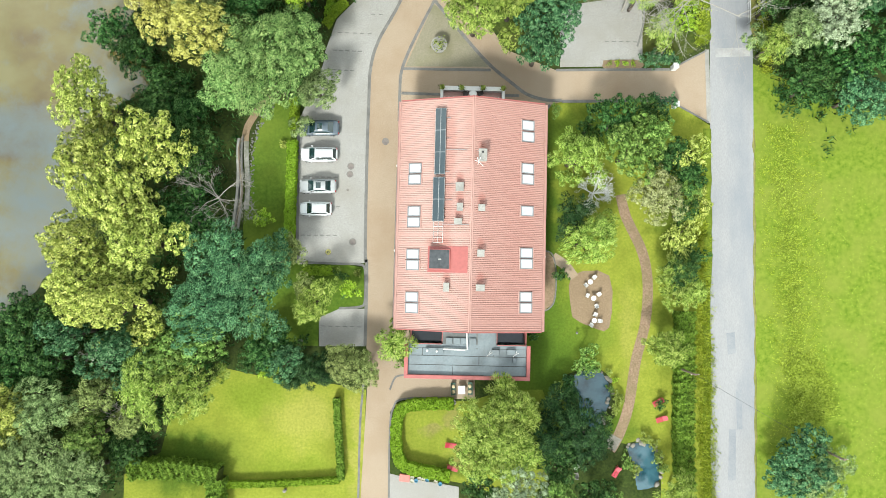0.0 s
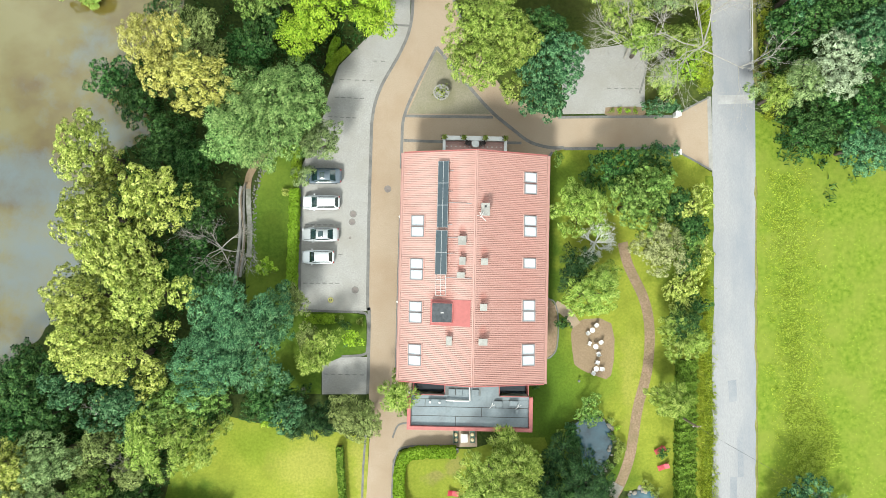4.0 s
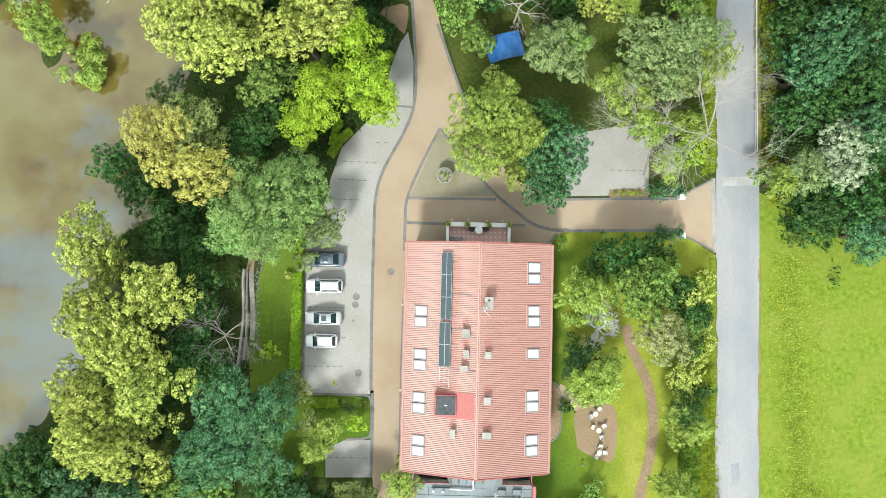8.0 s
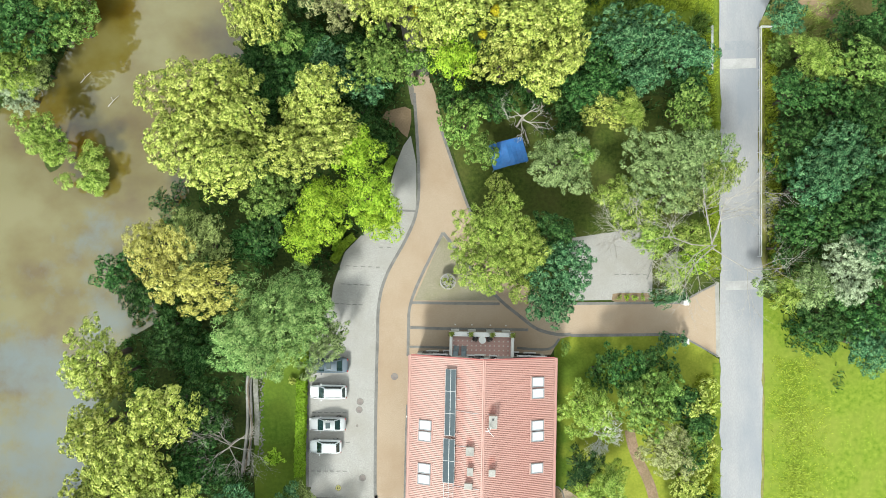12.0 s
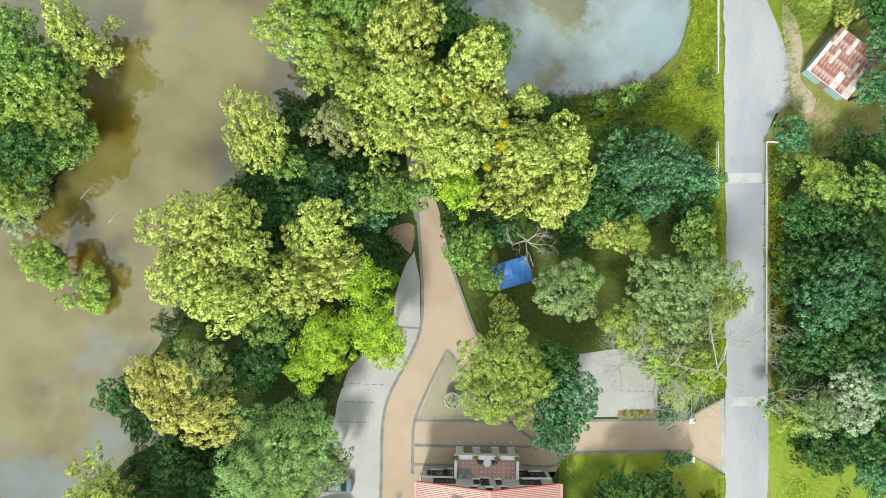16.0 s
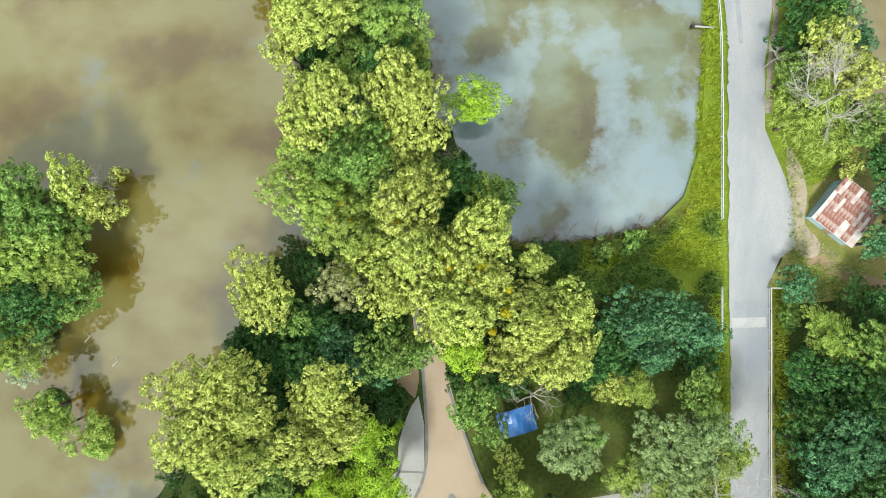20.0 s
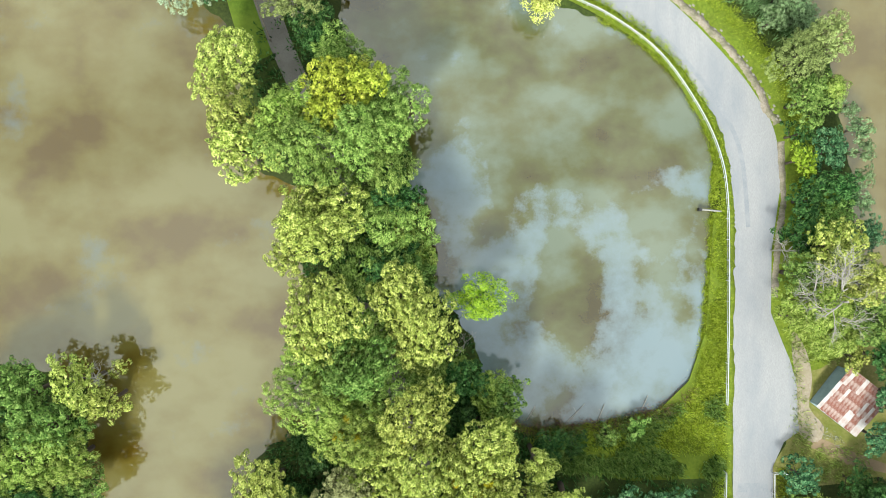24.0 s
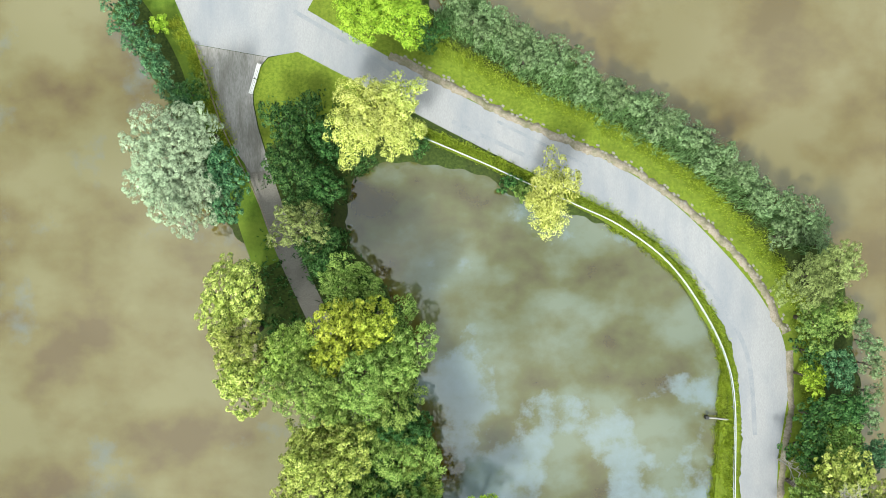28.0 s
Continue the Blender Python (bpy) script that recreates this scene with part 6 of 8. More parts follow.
EAST_BANK = [
    (41.97, 106.63, 4.6, 7, "olive"), (43.90, 107.90, 3.2, 6.5, "olive"), (42.02, 101.40, 3.4, 6, "green"), (45.0, 102.6, 2.0, 4.6, "fresh"), (42.01, 94.58, 2.1, 4.5, "limebush"), (45.30, 95.86, 2.8, 5, "teal"),
    (42.72, 89.86, 3.2, 5, "dark"), (46.02, 91.16, 2.8, 5, "dark"), (42.09, 85.82, 2.8, 4.8, "dark"), (45.40, 87.12, 2.8, 4.8, "green"), (49.41, 85.71, 2.4, 4.6, "teal"), (41.87, 97.71, 2.2, 4, "darkbush"),
    (44.00, 84.36, 4.0, 8.5, "alder"), (46.51, 80.44, 3.6, 8, "alder"), (43.20, 78.63, 4.2, 7.5, "birch"), (41.28, 81.28, 3.4, 7, "green"), (45.04, 74.65, 3.8, 6, "birch"), (40.98, 76.07, 2.6, 5, "birch"), (49.04, 75.88, 3.2, 6, "green"),
    (48.23, 71.15, 1.9, 4, "yellowbush"), (50.96, 71.14, 2.8, 6, "dark"), (51.56, 67.10, 2.8, 6, "teal"), (50.47, 61.75, 2.8, 6, "teal"), (54.21, 64.35, 3.6, 7, "dark"), (55.66, 71.03, 3.6, 7, "dark"), (41.86, 57.01, 2.6, 4, "teal"), (44.26, 52.82, 2.6, 4.5, "birch"), (41.31, 53.32, 1.8, 2.5, "bush"), (50.67, 54.40, 2.6, 5, "dark"), (48.60, 55.91, 2.2, 3, "darkbush"),
]
FOREST = [(41.45, 47.29, 3.2, 6.5, "dark"), (49.50, 49.49, 3.8, 8, "green"), (46.70, 45.17, 3.6, 7, "dark"), (49.96, 43.35, 4.4, 9, "dark"), (41.96, 41.94, 3.4, 6.5, "dark"), (45.32, 39.56, 4.6, 9, "teal"),
    (42.57, 36.49, 4.0, 8.5, "teal"), (48.45, 36.25, 4.6, 9, "dark"), (41.01, 31.98, 3.2, 7, "dark"), (45.07, 32.50, 4.2, 8.5, "dark"), (49.56, 30.40, 4.6, 9, "teal"), (45.58, 26.61, 4.4, 9, "pale"),
    (41.8, 25.2, 3.2, 7, "greysage"), (39.9, 24.3, 2.2, 5.5, "birch"), (49.67, 22.58, 4.2, 8, "dark"), (45.33, 21.27, 3.6, 6.5, "dark"), (49.19, 17.88, 3.6, 6.5, "teal"), (43.85, 19.20, 2.6, 5, "dark"), (40.40, 38.78, 2.2, 5, "darkbush"), (40.12, 29.36, 2.2, 5, "darkbush")]
FOREST_DEEP = [(56.66, 48.01, 5, 9, "dark"), (57.70, 39.43, 5, 9, "dark"), (56.76, 30.27, 5, 9, "green"), (55.86, 22.44, 4.6, 8, "dark"), (63.09, 44.57, 5, 9, "dark"), (63.43, 34.71, 5, 9, "teal"), (62.50, 26.22, 5, 9, "dark"), (49.57, 55.15, 2.4, 4, "darkbush"), (53.00, 55.40, 3.4, 6, "dark"), (44.76, 50.17, 2.6, 5.5, "birch"), (40.97, 52.61, 1.6, 3, "bush"), (41.40, -24.4, 4.2, 5.4, "teal"), (43.23, -26.00, 3.4, 5, "greysage"), (39.80, -26.56, 2.6, 4, "teal"), (56.06, 25.00, 4.6, 8, "dark")]
EAST_GARDEN = [
    (16.0, 11.2, 3.3, 7, "birch"), (22.3, 11.6, 4.1, 8.5, "green"), (24.6, 13.6, 2.6, 7, "green"), (20.9, 15.6, 3.0, 6.5, "dark"), (24.4, 16.2, 2.6, 5.5, "dark"), (18.2, 15.2, 2.2, 4.5, "darkbush"), (25.3, 6.2, 3.5, 7, "tan"), (27.6, 11.4, 2.2, 4.5, "dark"),
    (16.9, 1.3, 3.7, 7, "birch"), (15.6, 4.2, 2.6, 5.5, "pine"), (19.2, 3.4, 1.6, 4.5, "birch"), (30.16, 11.44, 2.3, 4.5, "yellowbush"), (29.59, 8.92, 2.0, 4.5, "dark"), (29.23, 7.38, 2.2, 4, "bush"), (28.5, 1.83, 2.9, 5, "yellowbush"), (28.9, 4.6, 1.8, 4, "darkbush"), (27.6, -3.0, 2.8, 5, "birch"), (28.20, -2.10, 2.4, 5, "dark"), (29.6, -4.6, 1.8, 3.6, "birch"), (30.17, -0.08, 2.0, 3, "darkbush"), (31.22, 6.38, 1.8, 3, "yellowbush"),
    (26.24, -11.00, 2.2, 4.6, "birch"), (14.77, 17.96, 0.85, 1.1, "bush"), (17.3, -12.6, 2.0, 2.6, "bush"), (15.23, -16.06, 1.4, 1.6, "darkbush"), (13.66, -17.85, 2.2, 3.4, "pine"), (15.70, -20.95, 4.3, 6, "pine"), (12.6, -21.6, 3.0, 5.5, "pine"), (13.35, -23.9, 2.8, 5.5, "dark"), (18.4, -22.6, 1.6, 3, "pine"), (26.34, -18.01, 0.8, 1.1, "darkbush"), (10.99, -9.24, 1.1, 1.6, "darkbush"), (14.62, -2.24, 0.9, 1.2, "darkbush"),
]
SOUTH_GARDEN = [
    (5.65, -19.42, 4.6, 9, "birch"), (3.75, -21.52, 3.4, 7.5, "birch"), (8.32, -17.80, 3.2, 7.5, "birch"), (7.20, -14.76, 1.3, 6.5, "birch"), (8.22, -22.23, 3.2, 7.5, "birch"), (8.74, -27.28, 3.6, 8, "pale"), (12.73, -27.68, 3.0, 6.5, "green"), (4.45, -26.90, 2.4, 4, "dark"), (17.47, -28.10, 2.8, 5, "dark"), (27.31, -27.63, 2.6, 5, "birch"), (19.92, -29.14, 1.6, 2, "bush"),
    (-5.19, -9.77, 2.2, 4.8, "birch"), (-4.59, -12.39, 0.9, 1.1, "bush"), (-14.76, -4.96, 2.7, 4.8, "birch"), (-15.96, -3.30, 1.6, 3.2, "olive"), (-10.58, -3.55, 1.25, 2, "limebush"), (-11.65, -2.03, 0.8, 1, "darkbush"), (-21.31, 5.23, 1.2, 1.5, "limebush"), (-10.20, -12.97, 3.0, 5, "olive"), (-12.00, -11.41, 2.0, 4, "olive"), (-8.54, -12.67, 1.8, 4, "olive"),
    (-17.81, -11.84, 2.6, 5, "teal"), (-20.73, -11.25, 2.0, 3.6, "dark"), (-20.34, -12.73, 1.4, 2, "limebush"), (-14.70, -12.69, 2.0, 4, "pine"), (-22.02, -10.67, 1.6, 2.4, "darkbush"), (-19.37, -9.27, 2.0, 3.4, "dark"), (-16.92, -10.09, 1.6, 2.4, "darkbush"), (-23.05, -12.34, 1.5, 2, "darkbush"), (-13.36, -13.05, 1.6, 3.2, "pine"), (-17.63, -13.79, 1.6, 2.4, "pine"),
]
NORTH_GARDEN = [
    (5.49, 31.66, 4.6, 9, "fresh"), (4.76, 27.75, 3.6, 8, "fresh"), (9.02, 29.63, 3.8, 8.5, "fresh"), (13.52, 27.59, 4.4, 8.5, "teal"), (11.96, 23.87, 3.2, 7.5, "teal"), (12.14, 31.80, 3.4, 7.5, "dark"), (21.5, 34.8, 4.0, 7, "birch"), (24.27, 30.50, 2.6, 6, "birch"),
    (25.6, 38.9, 4.6, 8.5, "greysage"), (29.4, 40.6, 3.9, 8, "greysage"), (28.2, 36.2, 3.0, 7, "olive"), (31.9, 37.6, 2.8, 7, "birch"), (28.67, 45.13, 3.0, 7, "green"), (13.5, 39.7, 4.1, 7.5, "greysage"), (15.6, 41.0, 2.4, 6.5, "green"), (6.76, 36.94, 2.4, 4, "yellowbush"), (19.13, 45.80, 2.6, 6, "yellowbush"), (22.12, 45.73, 2.4, 6, "birch"),
    (2.75, 44.63, 2.9, 7, "green"), (4.71, 41.46, 2.4, 6, "green"), (1.51, 47.55, 2.4, 6, "dark"), (6.24, 47.00, 2.6, 5.5, "dark"), (27.65, 26.92, 2.2, 3.6, "birch"), (29.73, 28.24, 2.4, 4, "limebush"), (29.42, 30.94, 2.6, 5, "birch"), (18.45, 49.43, 3.0, 6, "dark"),
]
THICKET = [
    (21.86, 53.94, 4.0, 8, "teal"), (26.42, 53.81, 3.8, 7.5, "teal"), (29.35, 51.83, 3.0, 6.5, "teal"), (24.02, 50.00, 3.4, 6.5, "teal"), (19.46, 52.10, 3.2, 6.5, "dark"), (16.70, 48.22, 2.6, 6, "dark"), (20.29, 48.80, 2.6, 5, "dark"), (29.64, 48.54, 2.6, 5, "dark"), (12.11, 61.60, 2.0, 3.4, "darkbush"),
    (14.99, 61.01, 1.8, 2.2, "darkbush"), (19.19, 61.96, 1.6, 1.6, "bush"), (22.65, 62.55, 1.5, 1.4, "bush"), (15.87, 46.33, 2.6, 4, "darkbush"), (12.38, 49.57, 2.6, 5, "dark"),
]
ISLAND_TREES = [
    (-48.30, 69.63, 4.0, 8, "green"), (-42.2, 70.8, 3.0, 8.5, "loose"), (-39.6, 68.6, 2.8, 7.5, "loose"), (-45.10, 66.26, 4.0, 8, "green"), (-47.80, 62.88, 4.4, 9, "fresh"), (-43.90, 61.64, 3.8, 8, "fresh"), (-43.25, 57.81, 3.6, 7, "green"), (-47.93, 57.17, 4.2, 8, "dark"), (-50.00, 52.70, 3.6, 7, "fresh"), (-50.06, 49.72, 2.6, 5, "pale"), (-47.93, 52.73, 2.4, 4, "olive"), (-53.63, 65.84, 4.6, 9, "dark"), (-54.46, 58.01, 4.6, 8.5, "green"), (-54.69, 50.84, 4.0, 7, "pale"), (-57.64, 62.03, 5, 9, "dark"), (-59.15, 52.91, 4.6, 8, "fresh"),
    (-46.87, 44.67, 2.6, 6, "fresh"), (-45.53, 42.56, 2.4, 5, "fresh"), (-42.19, 41.80, 2.0, 4.5, "fresh"), (-42.46, 39.34, 1.4, 3.4, "fresh"),
]
for grove in (WEST_BANK, WEST_SOUTH, WEST_NORTH, DIKE_SOUTH, DIKE_NORTH, NORTH_SHORE, SHORE_SHRUBS, EAST_BANK, FOREST, FOREST_DEEP, EAST_GARDEN, SOUTH_GARDEN, NORTH_GARDEN, THICKET, ISLAND_TREES):
    for row in grove:
        tree(*row)

# mistletoe balls in the tall trees of the dike
LEAF["mistletoe"] = leaf_material("yellow_mistletoe_leaf", (0.12, 0.12, 0.006), (0.30, 0.27, 0.012), (0.42, 0.36, 0.02))
MISTLETOE = [(4.07, 60.46, 0.75), (3.00, 58.93, 0.75), (-2.19, 56.61, 0.75), (2.58, 55.14, 0.6), (-11.78, 65.53, 0.7), (-10.01, 65.36, 0.6), (5.92, 61.88, 0.65), (6.73, 57.90, 0.6), (-0.29, 61.74, 0.5), (4.94, 53.39, 0.55),
    (-10.88, 67.40, 0.6), (-4.91, 65.43, 0.5), (6.41, 55.49, 0.7), (0.41, 60.44, 0.5)]
rng = np.random.default_rng(77)
ball = rng.normal(size=(420, 3))
ball /= np.linalg.norm(ball, axis=1)[:, None]
ball_mesh = raw_mesh("mistletoe", *blades(ball * (0.85 + 0.35 * rng.random((420, 1))), ball + 0.3 * rng.normal(size=(420, 3)), 0.4, 0.26, rng))
ball_mesh.materials.append(LEAF["mistletoe"])
for x, y, r in MISTLETOE:
    near = min((q for q in TREES if q[4] > 5), key=lambda q: math.hypot(q[0] - x, q[1] - y) - 0.5 * q[3])
    m = link("mistletoe", ball_mesh, near[2], "yellow-green ball of mistletoe")
    reach = math.hypot(near[0] - x, near[1] - y) / near[3]
    m.matrix_basis = near[2].matrix_basis.inverted() @ Matrix.Translation((x, y, near[4] + near[3] * max(0.1, 0.72 - 0.6 * reach ** 2))) @ Matrix.Diagonal((r / 1.2, r / 1.2, r / 1.2, 1))


# ---- bare trees ----
bare_tree(-25.76, 7.30, 5.2, 6.5, "leafless grey shrub-tree on the shaded bank", 3, 4)
bare_tree(18.6, 7.3, 2.5, 3.6, "bleached white leafless garden shrub", 8, 5, 2.2, M_BLEACHED)
bare_tree(30.86, 29.74, 10.5, 9.5, "bleached dead tree leaning over the lane", 11, 4, 0.85)
bare_tree(23.41, 30.36, 6.5, 8.0, "bleached dead tree beside the car park", 21, 4)
bare_tree(9.55, 45.25, 3.6, 8.5, "leafless grey tree behind the blue canopy", 34, 3)
bare_tree(-39.68, -11.38, 2.2, 8.0, "leafless grey treetop in the thicket", 41, 3)
bare_tree(-37.29, -17.94, 2.8, 7.4, "leafless brown tree among olive bushes", 52, 3)
bare_tree(43.62, 78.20, 5.4, 12.5, "bleached bare limbs above a bushy tree", 63, 4, 1.2)
bare_tree(40.03, 83.91, 2.4, 7.0, "bare grey branches at the lane edge", 71, 3)
bare_tree(1.73, 72.99, 2.6, 5.0, "leafless grey tree leaning over the pond", 83, 3)
bare_tree(-15.98, 113.72, 2.6, 9.0, "thin bare twigs above an olive tree", 92, 3)
bare_tree(-34.87, 128.44, 1.8, 2.0, "drowned bare branches at the lake edge", 95, 2)
bare_tree(-49.32, 51.41, 2.0, 4.6, "bare broken tree on the island shore", 97, 3)
bare_tree(-41.0, 71.2, 1.8, 8.6, "thin bare twigs above an island tree", 99, 3)


# ---- hedges ----
def hedge(pts, width, height, leaf, label, density=150, wave=0.05, smooth=6):
    """A clipped hedge: woody core with leaves all over its sides and top."""
    c = spline(pts, smooth)
    top = thing("hedge", label, "hedge", pose(c[0][0], c[0][1], 0))
    o = c[0]
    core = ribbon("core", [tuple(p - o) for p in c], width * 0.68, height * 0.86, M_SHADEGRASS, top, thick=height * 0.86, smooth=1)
    rng = np.random.default_rng(len(c) + int(width * 100))
    seg = np.linalg.norm(np.diff(c, axis=0), axis=1)
    total = seg.sum()
    n = int(total * (width + 2 * height) * density)
    s = rng.random(n) * total
    acc = np.concatenate([[0], np.cumsum(seg)])
    x, y = np.interp(s, acc, c[:, 0]), np.interp(s, acc, c[:, 1])
    d = np.gradient(c, axis=0)
    d /= np.linalg.norm(d, axis=1)[:, None]
    nx, ny = np.interp(s, acc, -d[:, 1]), np.interp(s, acc, d[:, 0])
    u = rng.random(n) * (width + 2 * height)
    side = np.clip(u - height, 0, width) - width / 2
    z = np.where(u < height, u, np.where(u > height + width, width + 2 * height - u, height))
    lump = wave * (np.sin(s * 3.1) + np.sin(s * 7.7 + side * 4))
    k = 1 + lump * 1.2
    z = z * (1 + lump * 0.6) + rng.normal(size=n) * 0.025
    side = side * k + rng.normal(size=n) * 0.025
    on_top = (u > height) & (u < height + width)
    nor = np.stack([np.where(on_top, 0, np.sign(side)) * nx, np.where(on_top, 0, np.sign(side)) * ny, np.where(on_top, 1.0, 0.25)], 1) + 0.5 * rng.normal(size=(n, 3))
    nor /= np.linalg.norm(nor, axis=1)[:, None]
    pos = np.stack([x + nx * side - o[0], y + ny * side - o[1], z], 1)
    v, f = blades(pos, nor, 0.26, 0.18, rng)
    link("foliage", raw_mesh("foliage", v, f), top, mat=LEAF[leaf])
    return top


hedge([(-17.36, 20.00), (-17.37, 17.90), (-17.46, 16.10)], 0.95, 1.2, "hedge", "clipped bright-green hedge behind the car park")
hedge([(-17.61, 14.71), (-17.79, 9.45), (-18.03, 5.33), (-18.12, 2.86)], 1.05, 1.2, "hedge", "clipped bright-green hedge behind the car park")
hedge([(-16.50, -1.19), (-14.79, -1.22), (-12.88, -1.25)], 1.0, 1.0, "hedge", "short clipped hedge at the flower bed")
hedge([(1.51, -17.52), (-2.74, -17.51), (-4.64, -18.01), (-5.34, -19.67), (-5.45, -22.33), (-4.74, -24.60), (-2.20, -25.45), (0.88, -26.10)], 1.2, 1.25, "hedge", "rounded U-shaped clipped yellow-green hedge")
hedge([(-12.56, -16.64), (-12.35, -21.59), (-12.13, -26.26)], 0.7, 1.1, "darkhedge", "low clipped hedge edging the lawn")
hedge([(-25.95, -26.68), (-20.42, -26.64), (-12.33, -26.39)], 0.6, 0.9, "hedge", "low clipped hedge closing the lawn")
hedge([(-37.07, -24.39), (-32.14, -24.42), (-26.47, -25.30)], 1.9, 2.3, "darkhedge", "tall billowing dark-green hedge", wave=0.09)
hedge([(-26.81, -25.69), (-27.02, -28.96), (-27.02, -32.87)], 1.9, 2.2, "darkhedge", "tall billowing dark-green hedge", wave=0.09)
hedge([(29.11, -6.97), (28.63, -16.89), (28.38, -22.20), (28.41, -26.82)], 1.1, 1.9, "darkhedge", "ridged dark conifer hedge along the garden", wave=0.1)
hedge([(30.25, -7.02), (29.82, -17.00), (29.57, -22.34), (29.49, -28.32)], 1.0, 1.2, "darkhedge", "loose green growth outside the garden hedge", wave=0.14)
hedge([(-13.17, 30.27), (-12.78, 31.99), (-12.06, 33.34)], 0.7, 1.1, "hedge", "clipped hedge following the car park curve")
hedge([(-6.69, 40.16), (-6.11, 41.05), (-5.62, 41.52)], 0.8, 1.1, "hedge", "short lime-green clipped hedge")
hedge([(-13.46, 28.94), (-12.40, 30.69), (-10.85, 32.08)], 0.8, 1.1, "hedge", "clipped hedge at the car park's upper edge")
# clipped evergreens flanking the gateway
for row in ((26.88, 23.8, 1.7, 2.2), (28.47, 23.85, 1.0, 1.7), (26.54, 18.45, 1.1, 1.8), (27.78, 18.42, 1.0, 1.7), (28.88, 18.46, 0.8, 1.6)):
    tree(*row, "tealbush")


# ---- reeds, tall grass, waterside growth ----
def tufts(name, label, category, x, y, height, spread, leaf, per, seed, width=0.05, lean=0.5):
    """Upright blades in tufts; one object of many."""
    rng = np.random.default_rng(seed)
    per = int(per * 1.5)
    width *= 0.62
    n = len(x) * per
    bx, by = np.repeat(x, per) + rng.normal(size=n) * spread, np.repeat(y, per) + rng.normal(size=n) * spread
    bz = ground_height(bx, by)
    h = height * (0.55 + 0.6 * rng.random(n)) * np.repeat(0.7 + 0.6 * rng.random(len(x)), per)
    a = rng.random(n) * math.tau
    out = lean * h * (0.3 + rng.random(n))
    side = np.stack([-np.sin(a), np.cos(a), np.zeros(n)], 1) * (width * (0.7 + 0.6 * rng.random(n)))[:, None]
    base = np.stack([bx, by, bz - 0.05], 1)
    tip = base + np.stack([np.cos(a) * out, np.sin(a) * out, h], 1)
    v = np.stack([base + side, base - side, tip], 1).reshape(-1, 3)
    ob = link(name, raw_mesh(name, v, np.arange(n * 3).reshape(-1, 3)), mat=LEAF[leaf])
    return tagged(ob, label, category, kind="stuff")


def along(pts, lo, hi, count, seed):
    """Random places in a band beside a line, from lo to hi metres to its left."""
    rng = np.random.default_rng(seed)
    c = spline(pts, 8)
    d = np.gradient(c, axis=0)
    d /= np.linalg.norm(d, axis=1)[:, None]
    seg = np.concatenate([[0], np.cumsum(np.linalg.norm(np.diff(c, axis=0), axis=1))])
    s = rng.random(count) * seg[-1]
    o = lo + (hi - lo) * (rng.random(count) * 0.8 + 0.2 * rng.normal(size=count) * 0.5 + 0.1)
    x = np.interp(s, seg, c[:, 0]) - np.interp(s, seg, d[:, 1]) * o
    y = np.interp(s, seg, c[:, 1]) + np.interp(s, seg, d[:, 0]) * o
    return x, y


x, y = along(REED_LINE, -2.6, 3.2, 2300, 1)
tufts("reed_bed", "dense grey-green reeds along the lake shore", "reeds", x, y, 1.0, 0.3, "reed", 11, 2, 0.085, 0.55)
OUTER = [(-9.84, 137.13), (-2.51, 133.02), (4.19, 129.24), (10.92, 126.12), (17.67, 122.98), (24.45, 119.16), (31.25, 113.62), (36.73, 107.73), (40.54, 101.48), (41.77, 94.53), (41.84, 86.14)]
x, y = along(OUTER, 1.2, 3.6, 1900, 5)
tufts("verge_grass", "bright green verge grass between lane and reeds", "grass", x, y, 0.3, 0.25, "grass", 12, 6, 0.07, 0.6)
INNER = [(-2.99, 124.53), (4.09, 121.51), (10.17, 118.71), (16.28, 116.10), (21.71, 113.09), (27.17, 108.91), (31.28, 102.66), (33.71, 96.74), (34.22, 90.46), (34.12, 80.61), (33.94, 78.32), (33.41, 68.59), (33.62, 67.98)]
x, y = along(INNER, -0.9, 0.7, 1500, 7)
tufts("verge_grass", "tall yellow-green grass between railing and pond", "grass", x, y, 0.36, 0.2, "grass", 11, 8, 0.065, 0.6)
shore = POND_EAST[(POND_EAST[:, 0] > 7) & (POND_EAST[:, 1] < 113)]
x, y = along(shore[::4], -0.75, 0.35, 1500, 71)
tufts("bank_grass", "tufts of grass hanging over the pond's edge", "grass", x, y, 0.4, 0.16, "grass", 9, 72, 0.075, 0.9)
LEAF["stalk"] = leaf_material("withered_reddish_stalk", (0.06, 0.03, 0.02), (0.14, 0.075, 0.05), (0.24, 0.16, 0.11))
x, y = along([(6.5, 65.6), (8.55, 63.2), (14.46, 62.8), (20.05, 63.4), (27.41, 65.3), (29.6, 67.6)], -0.9, 0.9, 260, 73)
tufts("dead_stalks", "withered reddish stalks along the pond's shallow edge", "dead stalks", x, y, 1.2, 0.25, "stalk", 7, 74, 0.045, 0.6)
rng = np.random.default_rng(9)
gx, gy = rng.uniform(10, 34.2, 5200), rng.uniform(54, 78, 5200)
keep = (signed(POND_EAST, gx, gy) > 0.1) & (gy > 60.5 - (gx - 10) * 0.06)
tufts("bank_grass", "rank green grass and nettles on the pond bank", "grass", gx[keep], gy[keep], 0.5, 0.25, "grass", 9, 10, 0.08, 0.8)
gx, gy = rng.uniform(12, 33.5, 2600), rng.uniform(55, 66, 2600)
keep = (signed(POND_EAST, gx, gy) > 0.1) & (np.sin(gx * 0.55 + 1) + np.sin(gy * 0.8) + 0.09 * (26 - gx) > -0.1) & (gy > 57.6 - (gx - 10) * 0.06)
